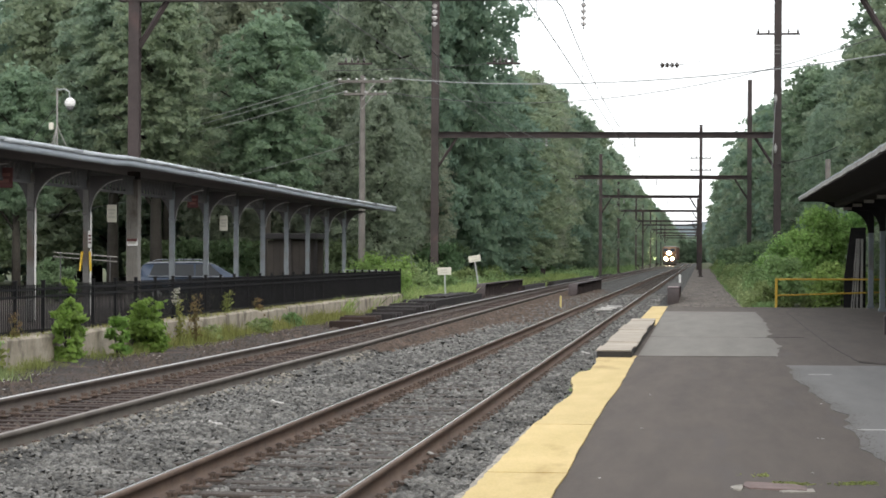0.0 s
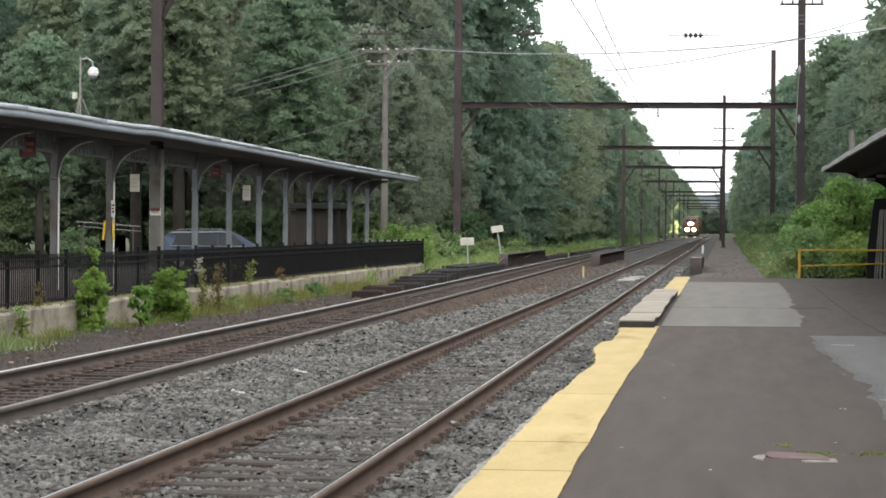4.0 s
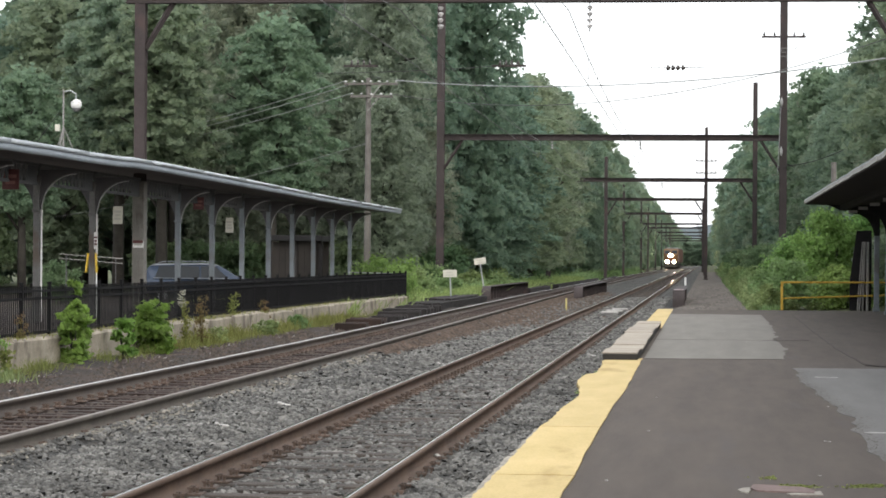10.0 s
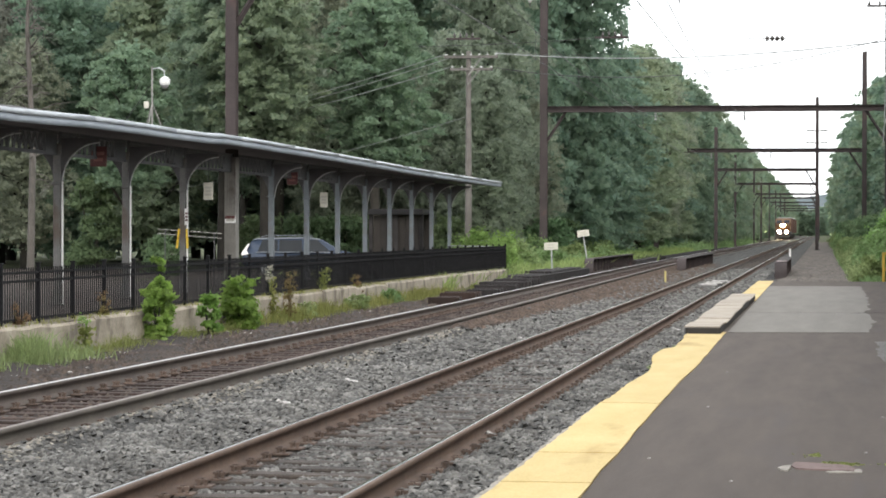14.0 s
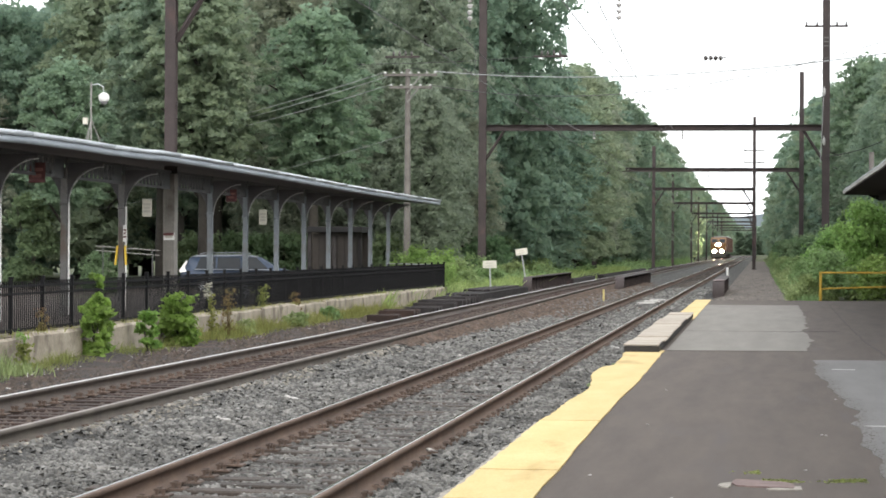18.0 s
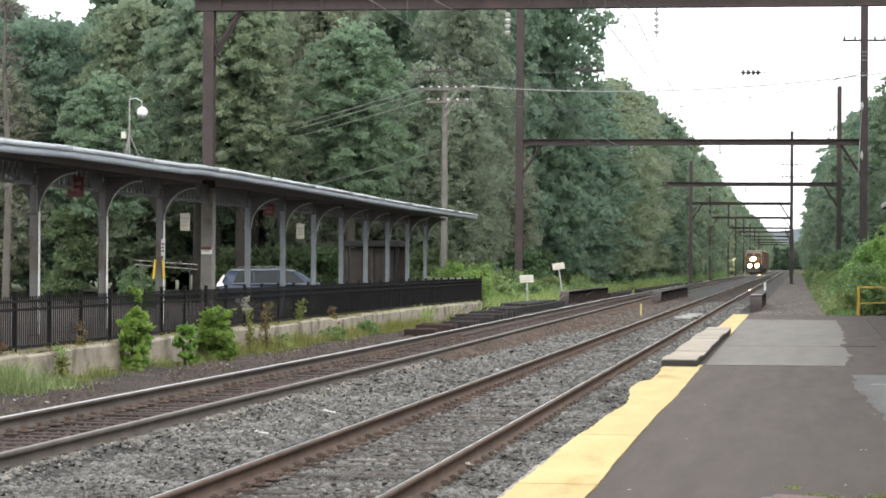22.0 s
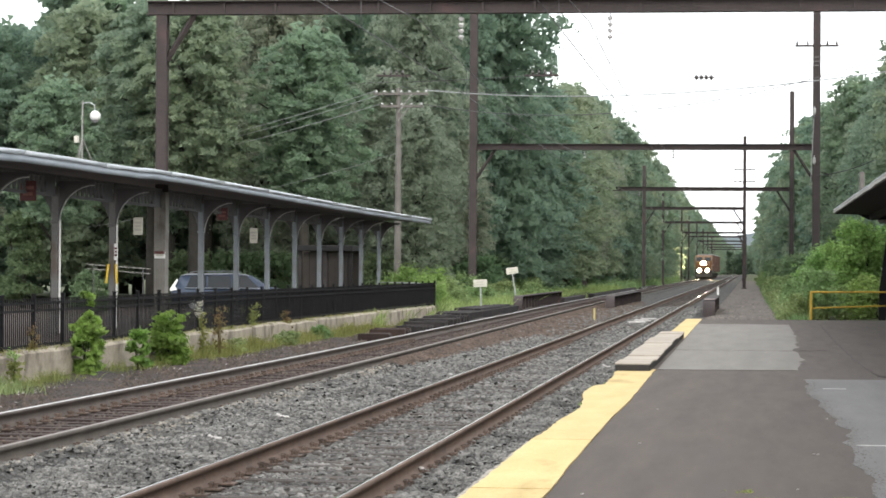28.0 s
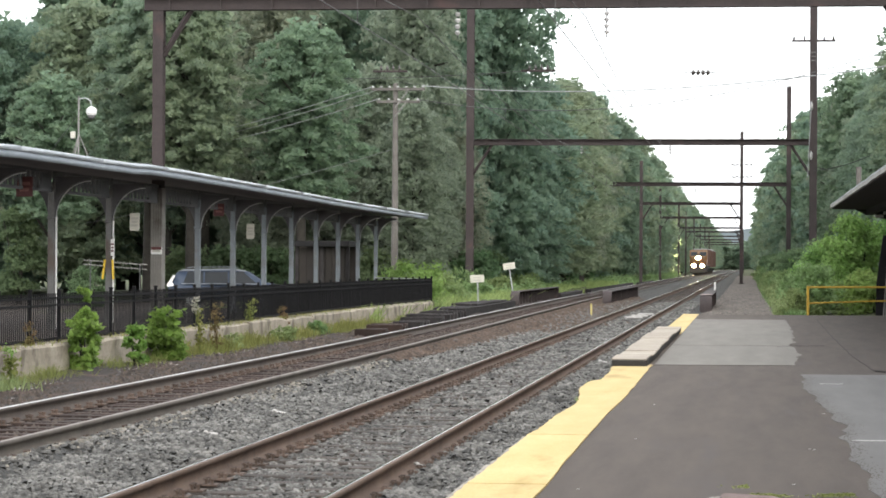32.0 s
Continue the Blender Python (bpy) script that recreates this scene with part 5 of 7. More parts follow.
# ---- small trackside things ----
def girder(x, y0, y1, z0, z1, label, lean=0.0, wide=0.36):
    """A low riveted plate girder with a rounded end, the parapet of an underbridge."""
    g = thing("plate_girder", label, "girder", "rusted girders of the underbridge")
    r = (z1 - z0) * 0.62
    arc = [(y0 + r * (1 - math.cos(a)), z1 - r + r * math.sin(a)) for a in np.linspace(0, math.pi / 2, 9)]
    line = [(y0, z0)] + arc + [(y1, z1), (y1, z0)]
    part("web", extrude(bmesh.new(), line, "x", x - 0.015, x + 0.015), STEEL_RUST, g)
    fl = bmesh.new()
    path = [(y0, z0)] + arc + [(y1, z1)]
    a = [[fl.verts.new((x + s * wide / 2, y, z)) for s in (-1, 1)] for y, z in path]
    out = []
    for k, (y, z) in enumerate(path):
        p, q = path[max(k - 1, 0)], path[min(k + 1, len(path) - 1)]
        d = Vector((q[0] - p[0], q[1] - p[1])).normalized()
        out.append([fl.verts.new((x + s * wide / 2, y - d.y * 0.03, z + d.x * 0.03)) for s in (-1, 1)])
    for k in range(len(path) - 1):
        for u, v in ((a, out),):
            fl.faces.new((u[k][0], u[k][1], u[k + 1][1], u[k + 1][0]))
            fl.faces.new((v[k][0], v[k + 1][0], v[k + 1][1], v[k][1]))
            fl.faces.new((u[k][0], u[k + 1][0], v[k + 1][0], v[k][0]))
            fl.faces.new((u[k][1], v[k][1], v[k + 1][1], u[k + 1][1]))
    bmesh.ops.recalc_face_normals(fl, faces=fl.faces[:])
    part("flange", fl, STEEL_RUST, g)
    y = y0 + r + 0.3
    while y < y1:
        part("stiffener", box(bmesh.new(), x - wide * 0.35, x + wide * 0.35, y - 0.02, y + 0.02, z0, z1 - 0.01), STEEL_RUST, g)
        y += 1.6
    return g


def track_side():
    girder(-1.02, 98.0, 118.0, -0.3, 0.42, "rusted plate girder with a rounded end beside the near track", wide=0.46)
    girder(-5.68, 113, 143, -0.4, 0.38, "rusted plate girder between the two tracks", wide=0.40)
    girder(-9.75, 112, 137, -0.4, 0.36, "rusted plate girder beside the far track", wide=0.40)
    w = thing("marker_stake", "short white stake standing behind the girder", "stake")
    part("stake", tube(bmesh.new(), [(-0.93, 119, -0.3), (-0.93, 119, 0.82)], 0.05, 8), WHITE, w)
    m = thing("track_marker", "short yellow marker post between the tracks", "marker post")
    part("post", box(bmesh.new(), -4.70, -4.64, 84.97, 85.03, -0.25, 0.29, 0.01), PALE_YELLOW, m)
    part("base", box(bmesh.new(), -4.80, -4.52, 84.9, 85.1, -0.27, -0.13, 0.02), TIE, m)
    for k, (x, y) in enumerate(((-3.10, 82.0), (-3.03, 84.8), (-2.94, 87.6))):
        t = part("timber_board", box(bmesh.new(), -0.27, 0.27, -0.28, 0.28, 0, 0.05, 0.008), LITTER)
        t.matrix_world = pose(x, y, -0.125, 0, 0, 6 - 3 * k)
        tagged(t, "pale painted board lying between the rails", "board", "boards between the rails")
    # rubbish on the ballast
    for x, y, l, a in ((-4.80, 24.85, 0.13, 12), (-4.77, 28.4, 0.14, -8), (-2.28, 21.7, 0.06, 30), (-4.35, 41.5, 0.12, -25), (-2.0, 45, 0.14, 20), (-9.3, 43.0, 0.16, 15), (-9.1, 37.8, 0.12, 40), (-9.7, 38.5, 0.15, 5), (-10.0, 33.6, 0.2, 60), (-9.75, 33.2, 0.14, 20), (-9.86, 36.3, 0.2, 80), (-9.6, 34.4, 0.1, 10), (-8.99, 31.4, 0.2, 75), (-9.7, 40.6, 0.1, 30), (-9.5, 42.2, 0.12, 100), (-9.9, 35.3, 0.13, 50), (-9.2, 45.5, 0.1, 15)):
        b = box(bmesh.new(), -l / 2, l / 2, -0.022, 0.022, 0, 0.02, 0.006)
        box(b, -l / 2 - 0.02, -l / 2 + 0.03, -0.03, 0.03, 0.005, 0.035, 0.012)
        s = part("litter", b, LITTER)
        s.matrix_world = pose(x, y, float(ballast_height(np.array(x), np.array(y))) + 0.025, 4, 6, a)
        tagged(s, "crumpled white litter lying on the ballast", "litter", "litter along the track")
    # packs of timbers laid along the track: near end, far end, outer and inner edge, foot and top
    for y0, y1, x0, x1, z0, z1, red in ((84.0, 96.0, -10.55, -9.9, -0.25, 0.0, 0), (88.0, 108.0, -10.85, -9.3, -0.30, 0.04, 0), (94.0, 106.0, -10.5, -9.5, 0.042, 0.12, 0)):
        n = max(2, round((x1 - x0) / 0.27))
        for k in range(n):
            w = (x1 - x0) / n
            t = part("timber", box(bmesh.new(), x0 + w * k + 0.008, x0 + w * (k + 1) - 0.008, y0 + R.uniform(-0.25, 0.3), y1 + R.uniform(-0.6, 0.6), z0, z1 + R.uniform(-0.012, 0.0), 0.012), TIE_RED if red else TIMBER_DARK)
            tagged(t, "long reddish-brown old timber stacked beside the track" if red else "long dark creosoted timber stacked beside the track", "timber", "stacked timbers")
    # old ties stacked crosswise, one heap behind another: near edge, count, ends, top
    for y0, n, x0, x1, z1, red in ((62.0, 5, -9.17, -8.42, -0.03, 1), (65.5, 5, -9.40, -8.42, 0.0, 1), (69.0, 7, -9.19, -8.42, 0.005, 0), (73.8, 7, -9.64, -8.45, 0.025, 0), (77.0, 8, -9.92, -8.50, 0.045, 0), (80.5, 12, -9.85, -8.70, 0.065, 0)):
        for k in range(n):
            y = y0 + 0.26 * k
            e0, e1 = R.uniform(-0.05, 0.22) if k else 0.0, R.uniform(-0.15, 0.06)
            t = part("timber", box(bmesh.new(), x0 + e0, x1 + e1, y, y + 0.235, -0.34, z1 + (R.uniform(-0.05, 0.015) if k else 0.0), 0.014), TIE_RED if red else TIMBER_DARK)
            tagged(t, "reddish-brown old tie stacked beside the track" if red else "dark creosoted tie stacked beside the track", "timber", "stacked timbers")
    for y0, y1, x0, x1, z1 in ((138, 156, -10.0, -9.55, 0.02), (150, 168, -10.5, -10.05, 0.10), (164, 192, -9.95, -9.5, 0.0), (190, 226, -9.9, -9.5, 0.0), (228, 262, -9.4, -9.05, -0.02)):
        t = part("timber", box(bmesh.new(), x0, x1, y0, y1, -0.42, z1, 0.02), TIMBER_DARK)
        tagged(t, "long dark creosoted timber lying beside the far track", "timber", "timbers along the far track")
    # pale strip added as the highlight on the near girder's flange
    cap = thing("girder_cap", "pale pinkish strip for the sheen on the girder's end", "plate")
    part("plate", box(bmesh.new(), -1.22, -0.82, 98.3, 99.6, 0.455, 0.475, 0.004), SHEEN_PINK, cap)
    # two small trackside signs
    for x, y, z, tilt, turn in ((-10.1, 100.0, 1.0, 2, -6), (-10.1, 116.0, 1.52, 9, 14)):
        s = thing("track_sign", "small white trackside sign on a leaning post", "sign", "trackside signs", m=pose(x, y, -0.35, 0, -tilt, turn))
        h = z + 0.35
        part("post", tube(bmesh.new(), [(0, 0, 0), (0, 0, h)], 0.035, 6), GALV, s)
        part("board", box(bmesh.new(), -0.28, 0.28, -0.06, -0.035, h - 0.13, h + 0.17, 0.006), SIGN_PAPER, s)
        for j in range(2):
            part("text_bar", box(bmesh.new(), -0.15, 0.12, -0.066, -0.06, h + 0.05 - 0.11 * j, h + 0.09 - 0.11 * j), SIGN_FAINT, s)
    g = thing("barrier_rail", "yellow-painted pipe barrier at the platform end", "barrier")
    part("post", box(bmesh.new(), 2.62, 2.71, 88.26, 88.34, -0.4, 0.905, 0.01), SIGN_OCHRE, g)
    part("rail", tube(bmesh.new(), [(2.64, 88.3, 0.87), (7.6, 88.3, 0.90)], 0.038, 6), SIGN_OCHRE, g)
    part("rail", tube(bmesh.new(), [(2.64, 88.3, 0.31), (7.6, 88.3, 0.50)], 0.032, 6), SIGN_OCHRE, g)
    part("post", box(bmesh.new(), 7.2, 7.28, 88.26, 88.34, -0.4, 0.95, 0.01), SIGN_OCHRE, g)


SHEEN_PINK = material("worn_pinkish_steel", (0.26, 0.20, 0.195), (0.46, 0.38, 0.37), 0.6, 4, 30, bump=0.2, spread=0)
PALE_YELLOW = material("faded_yellow_paint", (0.40, 0.33, 0.12), (0.54, 0.46, 0.19), 0.6, 4, 40, bump=0.1, spread=0.05)
SIGN_OCHRE = material("ochre_barrier_paint", (0.42, 0.27, 0.03), (0.58, 0.38, 0.05), 0.6, 4, 40, bump=0.1, spread=0.05)


# ---- the near canopy ----
def near_canopy():
    c = thing("platform_canopy", "timber platform canopy with a shaded-dark underside and pale edge trim", "canopy")
    y0, y1, x0, x1 = -6.0, 88.0, 3.46, 10.6
    part("roof", extrude(bmesh.new(), ((x0, 3.66), (x0, 3.71), (7.0, 4.35), (x1, 3.71), (x1, 3.66), (7.0, 4.2)), "y", y0, y1), ROOFING, c)
    # the edge sags a little between its supports
    for k in range(16):
        a, b = y1 - 5.6 * (k + 1), y1 - 5.6 * k
        for name, mat, zz in (("edge_trim", TRIM_GREY, (3.605, 3.695)), ("edge_flashing", FLASHING, (3.70, 3.735))):
            bm = bmesh.new()
            for j in range(6):
                ya, yb = a + (b - a) * j / 6, a + (b - a) * (j + 1) / 6 + 0.002
                s = 0.018 * noise.noise((ya * 0.35, 1.0, 2.0)) + 0.012 * noise.noise((ya * 1.3, 4.0, 2.0))
                o = -0.06 + 0.02 * noise.noise((ya * 0.8, 7.0, 1.0))
                box(bm, x0 + o, x0 if mat is TRIM_GREY else x0 + 0.1, ya, yb, zz[0] + s, zz[1] + s)
            part(name, bm, mat, c, "pale weathered edge trim" if mat is TRIM_GREY else "bright metal flashing")
    # soffit, beams and column heads coloured near black, as in the roof's shade
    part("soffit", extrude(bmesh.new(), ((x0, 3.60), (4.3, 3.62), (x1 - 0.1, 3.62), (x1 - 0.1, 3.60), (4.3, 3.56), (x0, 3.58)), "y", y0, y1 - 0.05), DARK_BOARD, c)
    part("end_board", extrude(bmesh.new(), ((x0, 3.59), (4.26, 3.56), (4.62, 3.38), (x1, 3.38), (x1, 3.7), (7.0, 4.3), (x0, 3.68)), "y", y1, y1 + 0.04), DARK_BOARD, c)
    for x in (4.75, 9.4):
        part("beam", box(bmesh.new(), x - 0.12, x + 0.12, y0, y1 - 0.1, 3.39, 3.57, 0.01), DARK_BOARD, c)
    y = y1 - 0.4
    tail = None
    while y > 10:
        if tail is None:
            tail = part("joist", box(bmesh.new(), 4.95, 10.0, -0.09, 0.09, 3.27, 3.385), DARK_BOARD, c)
            cap = part("joist_end", box(bmesh.new(), 4.90, 5.2, -0.13, -0.092, 3.28, 3.38), TRIM_GREY, tail, "pale joist end")
            tail.matrix_basis = pose(0, y, 0)
        else:
            o = again("joist", tail, c, pose(0, y, 0))
            again("joist_end", cap, o, Matrix())
        for x in (5.87, 9.4):
            b = box(bmesh.new(), x - 0.09, x + 0.09, y - 0.09, y + 0.09, PLATFORM_Z, 2.5, 0.015)
            box(b, x - 0.12, x + 0.12, y - 0.12, y + 0.12, PLATFORM_Z, 0.02, 0.01)
            col = part("column", b, COLUMN, c, "grey painted column")
            part("column_head", box(bmesh.new(), x - 0.10, x + 0.10, y - 0.10, y + 0.10, 2.501, 3.27), DARK_BOARD, col, "upper column coloured as in shade")
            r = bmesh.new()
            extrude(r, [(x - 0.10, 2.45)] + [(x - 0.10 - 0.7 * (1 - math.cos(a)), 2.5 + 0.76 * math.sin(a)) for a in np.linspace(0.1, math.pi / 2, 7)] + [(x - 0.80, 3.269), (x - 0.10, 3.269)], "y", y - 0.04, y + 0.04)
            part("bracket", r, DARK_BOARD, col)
        y -= 5.6
    p = thing("leaning_poles", "bundle of pale poles leaning against a dark board", "poles")
    part("board", extrude(bmesh.new(), ((5.0, PLATFORM_Z), (5.75, PLATFORM_Z), (5.76, 2.7), (5.24, 2.68), (5.02, 1.0)), "y", 88.5, 88.6), DARK_BOARD, p)
    for dx, top, r in ((5.34, 5.50, 0.03), (5.45, 5.53, 0.035), (5.60, 5.62, 0.045), (5.26, 5.44, 0.02)):
        part("pole", tube(bmesh.new(), [(dx, 88.35, PLATFORM_Z), (top, 88.45, 2.3)], r, 6), POLE_PALE, p)
    v = thing("vent_post", "short grey post on the canopy roof", "post")
    part("post", tube(bmesh.new(), [(4.16, 83, 3.72), (4.16, 83, 4.85)], 0.085, 8), POLE_WOOD, v)
    tagged(part("wall_station", box(bmesh.new(), 10.7, 11.0, -6, 87, -0.2, 3.9), SOFFIT), "dark boarded station wall behind the canopy", "wall", kind="structure")


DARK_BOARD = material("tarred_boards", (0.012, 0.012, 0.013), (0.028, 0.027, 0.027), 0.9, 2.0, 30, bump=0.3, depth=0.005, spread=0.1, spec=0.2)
TRIM_GREY = material("weathered_trim", (0.20, 0.19, 0.175), (0.44, 0.43, 0.41), 0.7, 2.5, 18, bump=0.3, depth=0.006, spread=0.05)


# ---- car park ----
def suv():
    """A slate-blue estate car, seen from the side behind the fence."""
    z = -0.34
    m = pose(-21.3, 105, z, 0, 0, 7) @ Matrix.Diagonal((1.08, 1, 1, 1))
    car = thing("parked_car", "slate-blue estate car with a silver roof-edge sheen parked behind the platform", "car", m=m)
    side = [(-2.3, 0.45), (-2.33, 0.95), (-2.2, 1.05), (-1.95, 1.58), (-1.75, 1.62), (0.2, 1.66), (0.75, 1.58), (1.45, 1.12), (2.25, 0.95), (2.35, 0.75), (2.35, 0.42), (1.9, 0.35), (-1.9, 0.35)]
    b = extrude(bmesh.new(), side, "y", -0.9, 0.9)
    for v in b.verts:
        if v.co.z > 1.1:
            v.co.y *= 0.82
    bmesh.ops.bevel(b, geom=b.edges[:], offset=0.05, segments=2, affect="EDGES")
    part("body", b, CAR_PAINT, car, "slate-blue painted body", smooth=True)
    glass = CAR_WINDOW
    # silver strip puts the sky's reflection along the roof edge
    part("roof_trim", extrude(bmesh.new(), [(-1.95, 1.57), (-1.72, 1.655), (0.2, 1.695), (0.72, 1.62), (0.70, 1.57), (0.2, 1.635), (-1.68, 1.595)], "y", -0.775, -0.70), TRIM_AND_SHEEN, car, "silver strip for the sky's sheen on the roof edge")
    for x0, x1, t0, t1 in ((-1.72, -0.95, -1.55, -0.95), (-0.88, 0.02, -0.88, 0.0), (0.09, 1.12, 0.07, 0.62)):
        w = extrude(bmesh.new(), [(x0, 1.08), (x1, 1.08), (t1, 1.56), (t0, 1.56)], "y", -0.86, -0.80)
        for v in w.verts:
            v.co.y = -0.93 + (v.co.z - 1.08) * 0.36 + (0.02 if v.co.y > -0.83 else 0)
        part("window", w, glass, car, "dark side window")
    part("belt_trim", box(bmesh.new(), -1.78, 1.16, -0.945, -0.905, 1.035, 1.066, 0.006), TRIM_AND_SHEEN, car, "bright silver window sill")
    part("rear_window", extrude(bmesh.new(), [(-2.22, 1.08), (-2.0, 1.52), (-1.96, 1.5), (-2.18, 1.06)], "y", -0.66, 0.66), glass, car)
    part("rear_lamp", extrude(bmesh.new(), [(-2.36, 0.92), (-2.36, 1.02), (-2.10, 1.42), (-2.05, 1.38), (-2.16, 1.12), (-2.06, 0.96)], "y", -0.93, -0.76), WHITE, car, "pale tail lamp")
    part("headlight", box(bmesh.new(), 2.1, 2.34, -0.9, -0.6, 0.68, 0.86, 0.04), WHITE, car, "clear headlight")
    part("roof_rail", tube(bmesh.new(), [(-1.6, -0.66, 1.70), (-1.4, -0.66, 1.75), (0.2, -0.66, 1.77), (0.4, -0.66, 1.72)], 0.013, 6), TRIM_AND_SHEEN, car)
    for x in (-1.42, 1.45):
        for y in (-0.82, 0.82):
            t = bmesh.new()
            tube(t, [(x, y - 0.11, 0.34), (x, y + 0.11, 0.34)], 0.34, 20)
            wheel = part("wheel", t, TYRE, car, "black tyre")
            part("rim", tube(bmesh.new(), [(x, y - 0.12 if y < 0 else y + 0.10, 0.34), (x, y - 0.10 if y < 0 else y + 0.12, 0.34)], 0.2, 14), GALV, wheel)


CAR_PAINT = material("slate_blue_car_paint", (0.030, 0.043, 0.068), (0.042, 0.058, 0.088), 0.25, 1, 30, bump=0, spread=0, spec=0.4)
CAR_WINDOW = material("dark_tinted_glass", (0.012, 0.015, 0.018), (0.020, 0.024, 0.028), 0.16, 1, 30, bump=0, spread=0, spec=0.1)
TRIM_AND_SHEEN = material("bright_silver_trim", (0.17, 0.19, 0.215), (0.24, 0.26, 0.29), 0.35, 1, 30, metal=0.3, bump=0, spread=0)
TYRE = material("tyre_rubber", (0.015, 0.015, 0.015), (0.03, 0.03, 0.03), 0.8, 6, 60, bump=0.2, spread=0)


def ramp_railing():
    r = thing("ramp_railing", "pale metal railing of a ramp behind the far platform", "railing")
    for z0, z1 in ((1.66, 1.53), (1.53, 1.38)):
        part("rail", tube(bmesh.new(), [(-19.5, 74.6, z0), (-17.75, 75.6, z1)], 0.013, 6), POLE_PALE, r)
    for k, x in enumerate((-19.3, -17.95)):
        part("post", tube(bmesh.new(), [(x, 74.7 + 0.77 * k, -0.4), (x, 74.7 + 0.77 * k, 1.64 - 0.11 * k)], 0.014, 6), SOFFIT, r)


def shelter():
    s = thing("waiting_shelter", "brown boarded shelter with a dark flat roof", "shelter")
    x0, x1, y0, y1 = -16.9, -14.9, 96.8, 99.0
    part("back_wall", box(bmesh.new(), x0, x1, y1 - 0.1, y1, -0.4, 2.4), SHELTER_WALL, s)
    n = 7
    for k in range(n):
        a = x0 + 0.12 + (x1 - x0 - 0.24) * k / n
        part("panel_board", box(bmesh.new(), a + 0.008, a + (x1 - x0 - 0.24) / n - 0.008, y0 + 0.02, y0 + 0.05, 0.0, 2.2), SHELTER_WALL, s)
    for x in (x0, (x0 + x1) / 2, x1):
        part("post", box(bmesh.new(), x - 0.07, x + 0.07, y0 - 0.05, y0 + 0.09, -0.4, 2.25), TIMBER_DARK, s)
    part("roof", box(bmesh.new(), x0 - 0.06, x1 + 0.10, y0 - 0.3, y1 + 0.2, 2.25, 2.48, 0.02), DARK_BOARD, s)


SHELTER_WALL = material("brown_boards", (0.015, 0.012, 0.0105), (0.028, 0.023, 0.019), 0.85, 2, 30, bump=0.3, spread=0.12)


# ---- the train ----
LAMP = glowing("headlight_glow", (1.0, 0.80, 0.48), 2400)
# emission of rings added to imitate the warm halo round each lamp
LAMP_HALO = glowing("warm_reflector", (1.0, 0.50, 0.18), 1.5)
# body orange also takes in the lamps' amber glow
ORANGE = material("orange_loco_paint", (0.14, 0.070, 0.026), (0.20, 0.102, 0.036), 0.45, 1.0, 12, bump=0.05, spread=0)
LOCO_DARK = material("black_loco_paint", (0.02, 0.02, 0.02), (0.045, 0.04, 0.036), 0.5, 1.0, 12, bump=0.05, spread=0)
BOX_RED = material("freight_car_brown", (0.08, 0.045, 0.035), (0.13, 0.075, 0.055), 0.7, 0.7, 10, bump=0.1, spread=0.15)


def truck(parent, y, mat):
    b = part("bogie", box(bmesh.new(), -1.2, 1.2, y - 1.6, y + 1.6, 0.35, 0.95, 0.06), mat, parent)
    for dy in (-1.1, 0, 1.1):
        part("wheelset", tube(bmesh.new(), [(-0.82, y + dy, 0.5), (0.82, y + dy, 0.5)], 0.5, 16), RAIL_RUST, b)


